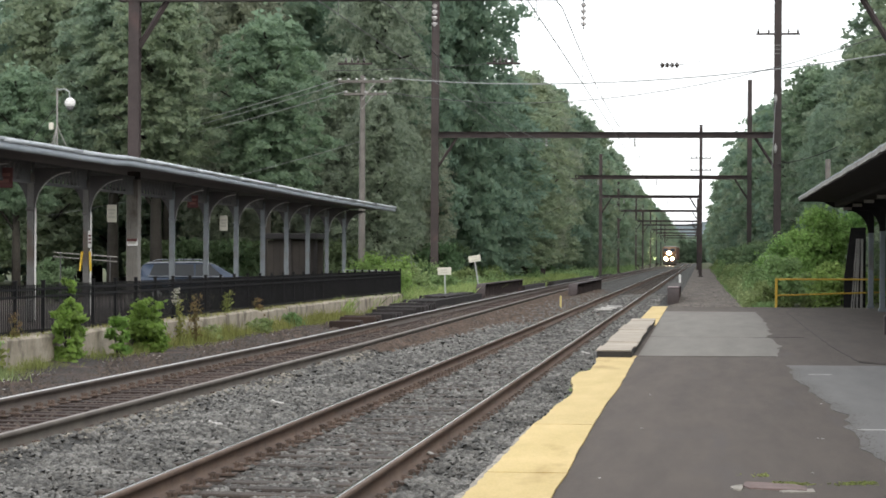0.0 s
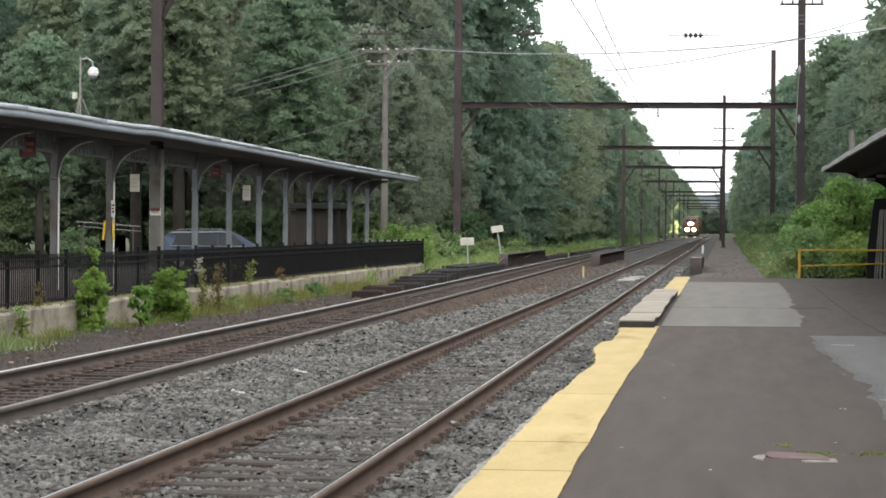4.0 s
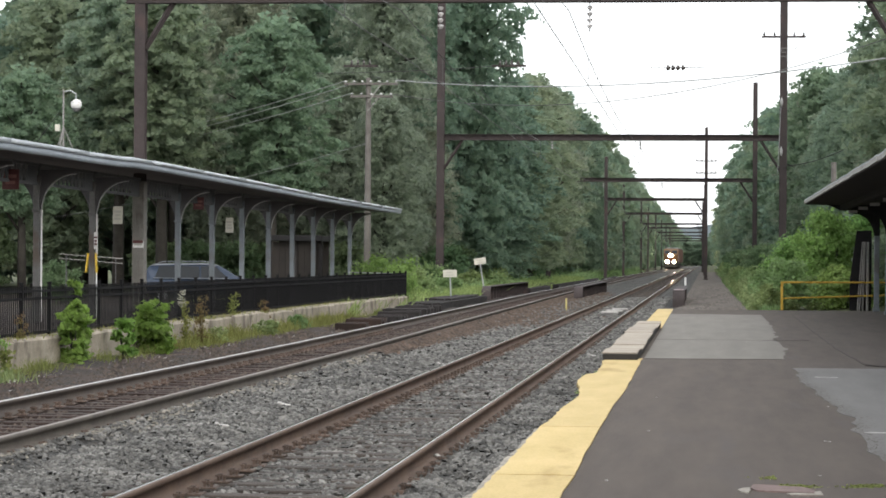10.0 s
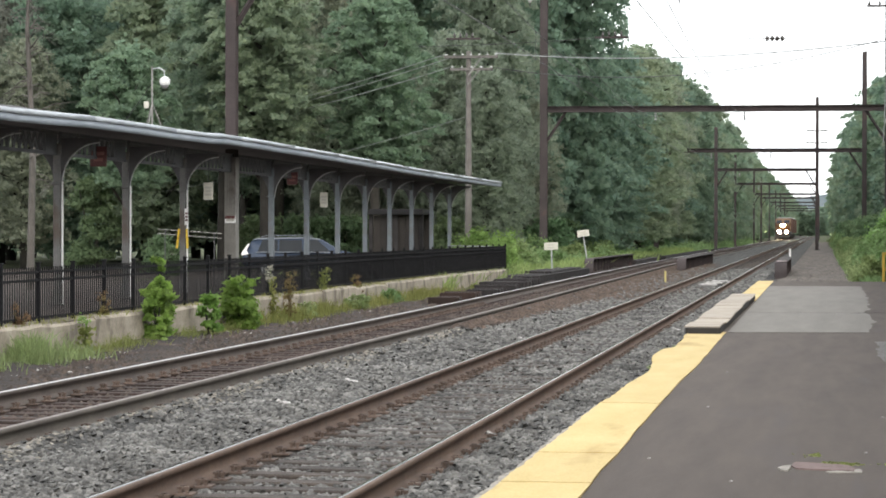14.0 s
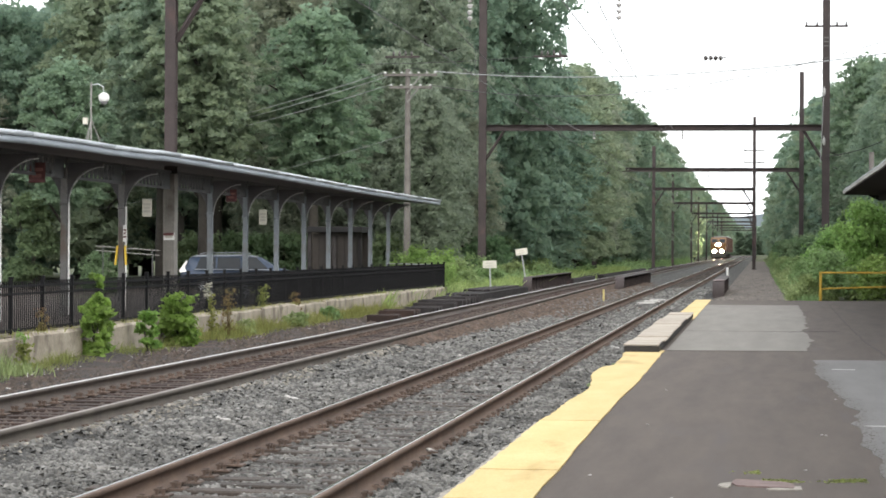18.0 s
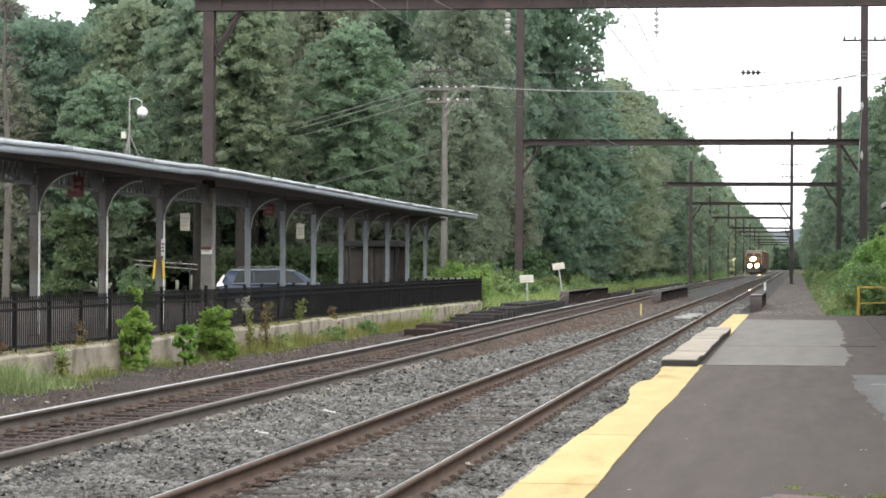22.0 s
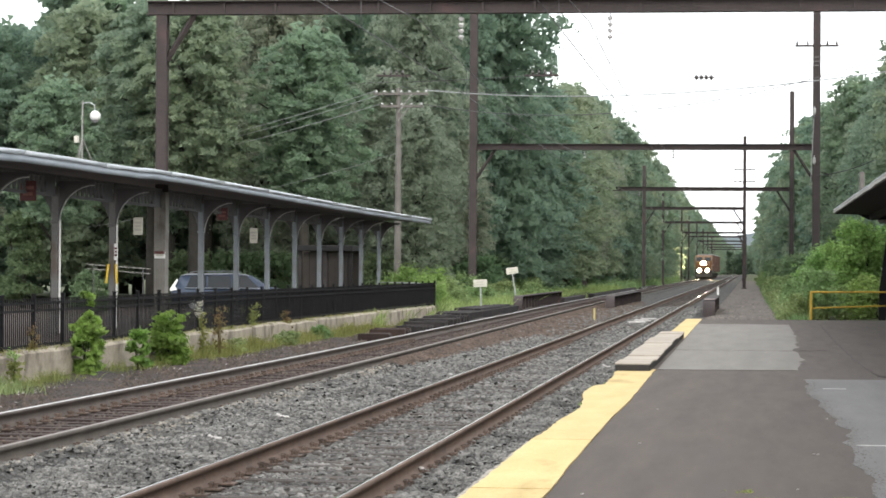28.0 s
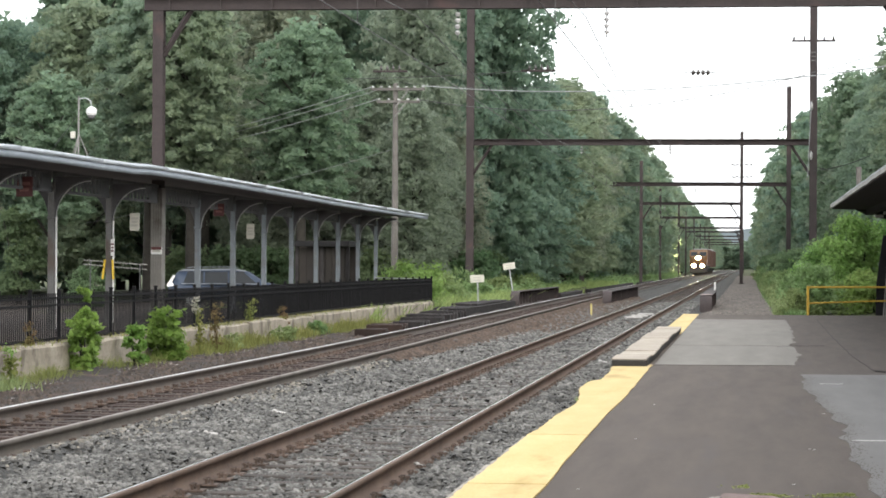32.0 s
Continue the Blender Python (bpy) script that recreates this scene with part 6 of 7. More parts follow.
def locomotive():
    """A six-axle hood locomotive, its nose towards the station."""
    e = thing("locomotive", "orange and black diesel locomotive with bright headlights", "locomotive")
    part("underframe", box(bmesh.new(), -1.5, 1.5, 0.3, 20, 1.0, 1.55, 0.05), LOCO_DARK, e)
    part("fuel_tank", box(bmesh.new(), -1.35, 1.35, 7.5, 12.5, 0.4, 1.0, 0.15), LOCO_DARK, e)
    part("pilot", extrude(bmesh.new(), ((0.25, 0.2), (0.0, 0.35), (0.05, 1.35), (0.5, 1.35), (0.5, 0.2)), "x", -1.45, 1.45), LOCO_DARK, e)
    nose = extrude(bmesh.new(), ((0.35, 1.5), (0.4, 2.85), (0.75, 3.1), (2.0, 3.15), (2.0, 1.5)), "x", -1.05, 1.05)
    bmesh.ops.bevel(nose, geom=nose.edges[:], offset=0.12, segments=2, affect="EDGES")
    part("nose", nose, ORANGE, e, "orange nose")
    cab = extrude(bmesh.new(), ((1.9, 1.5), (1.9, 3.1), (2.25, 3.95), (2.6, 4.2), (4.6, 4.2), (4.6, 1.5)), "x", -1.52, 1.52)
    bmesh.ops.bevel(cab, geom=cab.edges[:], offset=0.1, segments=2, affect="EDGES")
    c = part("cab", cab, ORANGE, e, "orange cab")
    glass = glassy("cab_glass")
    for s in (-1, 1):
        w = extrude(bmesh.new(), ((1.90, 3.2), (2.17, 3.85), (2.21, 3.85), (1.94, 3.2)), "x", min(s * 0.2, s * 1.3), max(s * 0.2, s * 1.3))
        part("windshield", w, glass, c)
    hood = box(bmesh.new(), -0.95, 0.95, 4.6, 19.5, 1.5, 3.95, 0.15)
    part("hood", hood, ORANGE, e, "orange engine hood")
    part("roof_fan", tube(bmesh.new(), [(0, 14, 3.9), (0, 14, 4.12)], 0.6, 16), LOCO_DARK, e)
    part("stripe", box(bmesh.new(), -1.08, 1.08, 0.32, 0.42, 1.55, 1.9), LOCO_DARK, e)
    for s in (-1, 1):
        part("handrail", tube(bmesh.new(), [(s * 1.45, 0.3, 1.5), (s * 1.45, 0.3, 2.5), (s * 1.45, 18, 2.5)], 0.025, 5), WHITE, e)
        for name, lx, ly, lz, r in (("ditch_light", 0.70, -0.10, 1.52, 0.26), ("headlight", 0.15, 0.22, 2.80, 0.23)):
            # can added behind keeps lamp light off the nose; discs oversized for glare
            can = part("lamp_housing", tube(bmesh.new(), [(s * lx, ly + 0.012, lz), (s * lx, ly + 0.2, lz)], r * 1.55, 16), LOCO_DARK, e)
            part("reflector", tube(bmesh.new(), [(s * lx, ly + 0.003, lz), (s * lx, ly + 0.011, lz)], r * 1.5, 20), LAMP_HALO, can, "glowing ring in place of the lamp's warm halo")
            part(name, tube(bmesh.new(), [(s * lx, ly, lz), (s * lx, ly + 0.002, lz)], r * 1.05, 16), LAMP, can, "bright lit lamp")
    truck(e, 4.0, LOCO_DARK)
    truck(e, 16.2, LOCO_DARK)
    return e


def freight_car(label):
    f = thing("freight_car", label, "freight car", "cars of the train")
    part("body", box(bmesh.new(), -1.5, 1.5, 0.5, 16.5, 1.2, 4.4, 0.06), BOX_RED, f)
    part("roof", extrude(bmesh.new(), ((-1.52, 4.38), (1.52, 4.38), (1.2, 4.55), (-1.2, 4.55)), "y", 0.45, 16.55), GALV, f)
    for k in range(10):
        for s in (-1, 1):
            part("rib", box(bmesh.new(), s * 1.53 - 0.03, s * 1.53 + 0.03, 1.0 + k * 1.6, 1.12 + k * 1.6, 1.25, 4.3), BOX_RED, f)
    truck(f, 3.0, LOCO_DARK)
    truck(f, 14.0, LOCO_DARK)
    return f


# ---- plants ----
def crown(name, seed, height, radius, low, n, size, mat, parent, lobes=34, top=0.5, light=False, puff=1.0):
    """A crown of many small sprays on uneven lobes, with gaps between them."""
    g = np.random.default_rng(seed)
    t = g.uniform(0, 1, lobes) ** 0.9
    reach = radius * (0.35 + 0.75 * np.sin(np.pi * np.clip(t * (1 - 0.12) + 0.12, 0, 1)) ** top) * np.sqrt(g.uniform(0.12, 1.0, lobes))
    a = g.uniform(0, 2 * np.pi, lobes) + np.arange(lobes) * 2.4
    c = np.stack([reach * 0.75 * np.cos(a), reach * 0.75 * np.sin(a), low + (height - low) * (0.04 + 0.9 * t)], 1)
    r = radius * g.uniform(0.16, 0.36, lobes) * (1.1 - 0.45 * t) * puff
    w = r ** 2 / np.sum(r ** 2)
    k = g.choice(lobes, n, p=w)
    d = g.normal(0, 1, (n, 3))
    d /= np.linalg.norm(d, axis=1)[:, None]
    d[:, 2] = np.where(d[:, 2] < -0.3, d[:, 2] * 0.5, d[:, 2])
    q = g.uniform(0.25, 1.0, n) ** 0.5 * (1 + 0.30 * g.normal(0, 1, n))
    p = c[k] + d * (r[k] * q)[:, None] * np.array([1.0, 1.0, 0.75])
    return leaves(name, p, d, size * g.uniform(0.55, 1.3, n), mat, parent, light=light), c


def boughs(name, seed, height, radius, low, n, size, mat, parent, count=230, top=0.5, flat=0.42, reach=1.0):
    """A crown of separate leafy boughs: each a drooping, flattened spray, with shaded gaps between them."""
    g = np.random.default_rng(seed)
    count = int(count * 1.7)
    t = (np.arange(count) + g.uniform(0, 1, count)) / count
    wide = radius * np.clip(np.sin(np.pi * (0.16 + 0.80 * t)), 0.05, 1) ** top
    wide *= 1 + 0.16 * np.sin(7 * t * np.pi + seed) * g.uniform(0.3, 1, count)
    a = np.arange(count) * 2.39996 + g.uniform(-0.5, 0.5, count)
    out = np.stack([np.cos(a), np.sin(a), np.zeros(count)], 1)
    side = np.stack([-np.sin(a), np.cos(a), np.zeros(count)], 1)
    z = low + (height - low) * (0.03 + 0.94 * t)
    root = out * (wide * np.sqrt(g.uniform(0.03, 0.66, count)))[:, None]
    root[:, 2] = z
    long = (0.55 + 0.30 * wide / radius) * g.uniform(0.7, 1.35, count) * radius * 0.195 * reach
    broad = long * g.uniform(0.7, 1.05, count)
    thick = long * flat * g.uniform(0.8, 1.25, count)
    inner = n // 4
    m = n - inner
    k = g.choice(count, m, p=(long * broad) / np.sum(long * broad))
    u = g.normal(0, 1, (m, 3))
    u /= np.linalg.norm(u, axis=1)[:, None]
    u[:, 2] = np.where(u[:, 2] < 0, u[:, 2] * 0.45, u[:, 2])
    # small tufts break up each bough's outline
    core = g.random(m) < 0.34
    tuft = 0.82 + 0.22 * np.sin(5 * u[:, 0] + 1.7 * k) * np.sin(6 * u[:, 1] + 0.9 * k)
    q = g.uniform(0.35, 1.0, m) ** 0.4 * tuft * (1 + 0.09 * g.normal(0, 1, m)) * np.where(core, 0.74, 1.0)
    p = root[k] + out[k] * (long[k] * (u[:, 0] * q + 0.35))[:, None] + side[k] * (broad[k] * u[:, 1] * q)[:, None]
    p[:, 2] += thick[k] * u[:, 2] * q - 0.30 * long[k] * (u[:, 0] * q + 0.2) ** 2 - 0.16 * long[k] * (u[:, 1] * q) ** 2
    d = out[k] * (0.55 * u[:, :1] + 0.25) + side[k] * (0.55 * u[:, 1:2])
    d[:, 2] += 0.08 + 0.45 * u[:, 2]
    # sparse shaded leaves along the limbs
    j = g.integers(0, count, inner)
    p2 = root[j] * np.array([0.75, 0.75, 1.0]) * g.uniform(0.2, 1.0, (inner, 1)) ** np.array([1.0, 1.0, 0.0]) + g.normal(0, 0.35, (inner, 3))
    d2 = g.normal(0, 1, (inner, 3))
    sizes = np.concatenate([size * g.uniform(0.6, 1.3, m) * np.where(core, 2.0, 1.0), size * g.uniform(1.5, 3.0, inner)])
    ob = leaves(name, np.concatenate([p, p2]), np.concatenate([d, d2]), sizes, mat, parent, light=True, ruffle=0.85)
    return ob, root + out * (long * 0.3)[:, None]


def tree(seed, height, radius, low, n, size, mat, label, count=230, top=0.5, flat=0.42, reach=1.0):
    g = random.Random(seed)
    t = thing("tree", label, "tree")
    leaf, tips = boughs("crown", seed, height, radius, low, n, size, mat, t, count, top, flat, reach)
    b = bmesh.new()
    r0 = height * 0.016
    lean = [(0.35 * g.uniform(-1, 1) * s, 0.35 * g.uniform(-1, 1) * s, z) for s, z in ((0, -0.5), (0.3, height * 0.3), (0.7, height * 0.6), (1, height * 0.9))]
    tube(b, lean, [r0 * 1.25, r0, r0 * 0.6, r0 * 0.15], 8)
    for k in range(14):
        e = Vector(tips[g.randrange(len(tips))])
        z = max(low * 0.6, e.z - g.uniform(1.0, 2.8))
        s = Vector((lean[1][0], lean[1][1], z))
        tube(b, [s, s.lerp(e, 0.55) + Vector((0, 0, 0.3)), e], [r0 * 0.42, r0 * 0.26, r0 * 0.08], 5)
    part("trunk", b, BARK, t, smooth=True)
    return t


def woods():
    """Mixed woods on both sides of the line."""
    edge = "tall leafy deciduous tree at the edge of the woods"
    kinds = {
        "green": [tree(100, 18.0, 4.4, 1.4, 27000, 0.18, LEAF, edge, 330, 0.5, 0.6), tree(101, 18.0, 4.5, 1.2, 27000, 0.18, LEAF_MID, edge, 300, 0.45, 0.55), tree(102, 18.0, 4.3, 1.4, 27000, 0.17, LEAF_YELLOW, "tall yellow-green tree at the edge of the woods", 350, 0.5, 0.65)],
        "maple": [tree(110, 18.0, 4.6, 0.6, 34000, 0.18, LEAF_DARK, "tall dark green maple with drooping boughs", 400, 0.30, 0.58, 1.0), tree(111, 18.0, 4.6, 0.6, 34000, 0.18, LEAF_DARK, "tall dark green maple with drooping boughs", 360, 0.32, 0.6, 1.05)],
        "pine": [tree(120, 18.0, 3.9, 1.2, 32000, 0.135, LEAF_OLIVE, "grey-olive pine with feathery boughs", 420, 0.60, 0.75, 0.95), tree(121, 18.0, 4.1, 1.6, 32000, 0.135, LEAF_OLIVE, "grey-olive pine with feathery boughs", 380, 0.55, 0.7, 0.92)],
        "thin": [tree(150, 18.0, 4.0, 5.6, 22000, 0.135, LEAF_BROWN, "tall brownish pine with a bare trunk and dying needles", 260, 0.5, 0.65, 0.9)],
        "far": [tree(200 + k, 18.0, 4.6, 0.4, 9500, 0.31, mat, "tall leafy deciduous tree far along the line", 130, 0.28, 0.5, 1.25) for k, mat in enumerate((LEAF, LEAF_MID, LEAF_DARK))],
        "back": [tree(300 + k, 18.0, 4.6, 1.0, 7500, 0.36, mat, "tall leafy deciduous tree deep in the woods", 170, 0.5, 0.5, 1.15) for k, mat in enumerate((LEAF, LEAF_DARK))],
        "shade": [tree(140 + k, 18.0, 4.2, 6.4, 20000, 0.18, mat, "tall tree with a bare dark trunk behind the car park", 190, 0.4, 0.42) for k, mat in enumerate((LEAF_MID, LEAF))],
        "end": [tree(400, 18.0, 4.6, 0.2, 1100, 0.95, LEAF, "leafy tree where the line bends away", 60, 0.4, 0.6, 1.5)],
    }
    spots = []
    g = random.Random(5)
    # the edge of the woods beside the far track: kind, place, height and breadth
    for kind, x, y, h, w in (("pine", -17.2, 133, 1.02, 0.95), ("maple", -18.0, 141, 1.34, 1.10), ("maple", -14.9, 150, 1.30, 1.06), ("maple", -14.2, 161, 0.76, 1.04), ("green", -13.0, 172, 0.76, 1.04), ("green", -12.9, 181, 0.84, 1.02),
                             ("green", -13.4, 191, 0.90, 0.98), ("pine", -13.5, 202, 0.92, 0.98), ("green", -13.4, 214, 0.93, 0.96), ("maple", -14.2, 226, 0.98, 0.94), ("green", -14.4, 240, 1.02, 0.86), ("green", -13.2, 259, 0.98, 0.94), ("maple", -13.3, 271, 0.96, 0.90)):
        spots.append((kind, x, y, h, w))
    # the crowns come forward behind each mast and fall back before the next
    y = 280.0
    while y < 1500:
        mast = min((m for m in BRIDGES if m > y), default=1600.0)
        close = any(0 <= y - m < 6 for m in BRIDGES)
        edge = -11.2 if close else min(-9.2, 0.4 - 11.2 * y / mast)
        spots.append(("far", edge - 4.1 + g.uniform(-0.3, 0.1), y, g.uniform(0.84, 0.97), g.uniform(0.88, 0.96)))
        y += g.uniform(6.0, 9.0) * (1 if y < 320 else 1.3 if y < 640 else 2.6)
    y = 140.0
    while y < 420:
        spots.append(("back", -25.5 + g.uniform(-2, 2), y, g.uniform(0.92, 1.06) if y < 240 else 0.84, 1.05))
        y += g.uniform(8, 11)
    # the woods behind the car park
    for row, (x0, y0) in enumerate(((-21, 128), (-25, 137), (-26, 147), (-20, 160))):
        for k in range(9):
            s = g.uniform(0.9, 1.14) if row else g.uniform(0.55, 0.88)
            xx = x0 - 4.4 * k + g.uniform(-1.2, 1.2)
            if abs(xx + 0.291 * y0) < 2.8:
                s = min(s, 0.84)
            kind = "thin" if row < 2 and xx < -37 and g.random() < 0.85 else "shade" if row < 2 and -38 < xx < -27 and g.random() < 0.75 else ("pine" if xx > -26 and g.random() < 0.7 else g.choice(("green", "green", "maple", "pine"))) if row < 2 else "back"
            spots.append((kind, xx, y0 + g.uniform(-2.5, 2.5) - 0.5 * k, s, s * g.uniform(0.95, 1.15)))
    for kind, x, y, s in (("shade", -20.5, 118, 0.74), ("shade", -25.4, 116, 0.80), ("shade", -28.2, 119, 0.82), ("shade", -31, 112, 0.58), ("pine", -39.8, 124, 0.66), ("pine", -15.9, 124, 0.56), ("pine", -18.3, 127, 0.68), ("pine", -15.4, 139, 0.52), ("green", 8.1, 92, 0.72)):
        spots.append((kind, x, y, s, s * 1.08))
    # the other side of the line
    y = 97.0
    while y < 1500:
        h = float(np.interp(y, [97, 112, 118, 200, 260], [1.0, 0.96, 0.70, 0.82, 0.94])) * g.uniform(0.86, 1.12)
        spots.append((g.choice(("green", "green", "green", "pine")) if y < 210 else "far", (10.4 if y < 114 else 9.5) + g.uniform(-0.5, 0.5) - min(3.3, (y - 97) * 0.010), y, h, h * g.uniform(0.95, 1.12)))
        y += g.uniform(6.0, 9.0) * (1 if y < 260 else 1.35 if y < 640 else 3)
    y = 100.0
    while y < 300:
        spots.append(("back", 15.5 + g.uniform(-1.5, 1.5), y, g.uniform(0.75, 0.9), 0.95))
        y += g.uniform(9, 12)
    for k in range(13):
        xx = -29 - 3.8 * k
        spots.append(("back", xx, 176 + g.uniform(-3, 3), g.uniform(0.92, 1.05) * (0.66 if -54.5 < xx < -47 else 1), 1.05))
    # woods that close the view where the line bends away
    for row in range(3):
        for k in range(26):
            spots.append(("end", -44 + 3.6 * k + g.uniform(-1.2, 1.2), 1120 + 40 * row + g.uniform(-12, 12), g.uniform(0.55, 0.75), g.uniform(0.8, 1.0)))
    used = {}
    for kind, x, y, h, w in spots:
        i = g.randrange(len(kinds[kind]))
        m = pose(x, y, -0.35, 0, 0, g.uniform(0, 360)) @ Matrix.Diagonal((w * g.uniform(0.95, 1.06), w * g.uniform(0.95, 1.06), h, 1))
        if (kind, i) not in used:
            used[kind, i] = m
        else:
            copy_thing(kinds[kind][i], m)
    for kind, made in kinds.items():
        for i, t in enumerate(made):
            t.matrix_world = used.get((kind, i), pose(-34 - 6 * i, 158, -0.3))


def bush(name, x, y, z, h, r, n, size, mat, label, group="", seed=1, lobes=14, light=False):
    b = thing(name, label, "shrub", group, m=pose(x, y, z))
    crown("foliage", seed, h, r, 0.05 * h, n, size, mat, b, lobes=lobes, top=0.35, light=light, puff=1.6)
    st = bmesh.new()
    g = random.Random(seed)
    for k in range(4):
        e = (g.uniform(-0.5, 0.5) * r, g.uniform(-0.5, 0.5) * r, h * g.uniform(0.6, 0.85))
        tube(st, [(0.05 * k, 0, -0.15), (e[0] * 0.4, e[1] * 0.4, e[2] * 0.5), e], [0.02 * h, 0.014 * h, 0.004 * h], 5)
    part("stem", st, BARK, b)
    return b


def clumps(name, at, per, size, mat, label):
    """A mass of low weeds: at holds x, y, z, height and radius of each clump."""
    at = np.asarray(at)
    k = np.repeat(np.arange(len(at)), per)
    d = rng.normal(0, 1, (len(k), 3))
    d /= np.linalg.norm(d, axis=1)[:, None]
    d[:, 2] = np.abs(d[:, 2])
    q = rng.uniform(0.3, 1.0, len(k)) ** 0.5 * (1 + 0.2 * rng.normal(0, 1, len(k)))
    p = at[k, :3] + d * q[:, None] * np.stack([at[k, 4], at[k, 4], at[k, 3]], 1)
    ob = leaves(name, p, d, size * rng.uniform(0.6, 1.4, len(k)), mat, None, light=True)
    return tagged(ob, label, "weeds", kind="stuff")


def blades(name, x, y, z, h, mat, label, width=0.012, lean=0.35):
    """Grass: one narrow bent blade after another."""
    n = len(x)
    a = rng.uniform(0, 6.28, n)
    base = np.stack([x, y, z], 1)
    side = np.stack([np.cos(a), np.sin(a), np.zeros(n)], 1) * (width * (0.6 + h[:, None]))
    d = rng.normal(0, lean, (n, 2)) * h[:, None]
    mid = base + np.stack([d[:, 0] * 0.35, d[:, 1] * 0.35, h * 0.6], 1)
    tip = base + np.stack([d[:, 0], d[:, 1], h], 1)
    v = np.stack([base - side, base + side, mid + side * 0.8, mid - side * 0.8, tip], 1).reshape(-1, 3)
    k = np.arange(n)[:, None] * 5
    f = np.concatenate([k + np.array([[0, 1, 2]]), k + np.array([[0, 2, 3]]), k + np.array([[3, 2, 4]])])
    return tagged(raw(name, v, f, mat), label, "grass", kind="stuff")


def dead_tree(x, y, h, seed):
    """A bare grey tree with thin dead branches."""
    t = thing("dead_tree", "bare grey dead tree behind the platform", "tree")
    g = random.Random(seed)
    b = tube(bmesh.new(), [(x, y, -0.6), (x + 0.1, y, h * 0.4), (x - 0.1, y, h * 0.75), (x, y, h)], [0.14, 0.11, 0.07, 0.02], 8)
    trunk = part("trunk", b, DEAD_WOOD, t)
    for k in range(46):
        z = g.uniform(h * 0.3, h * 0.97)
        a, l = g.uniform(0, 6.28), g.uniform(0.8, 2.6) * (1.15 - z / h)
        e = Vector((x + l * math.cos(a), y + l * math.sin(a), z + g.uniform(-0.5, 0.5)))
        br = tube(bmesh.new(), [(x, y, z), Vector((x, y, z)).lerp(e, 0.5) + Vector((0, 0, 0.15)), e], [0.03, 0.018, 0.005], 5)
        for j in range(3):
            m = Vector((x, y, z)).lerp(e, g.uniform(0.4, 0.9))
            tube(br, [m, m + Vector((g.uniform(-0.5, 0.5), g.uniform(-0.5, 0.5), g.uniform(-0.5, 0.3)))], [0.012, 0.003], 4)
        part("branch", br, DEAD_WOOD, trunk)


DEAD_WOOD = material("dead_grey_wood", (0.06, 0.055, 0.048), (0.12, 0.11, 0.098), 0.95, 2, 25, bump=0.5, spread=0.05)


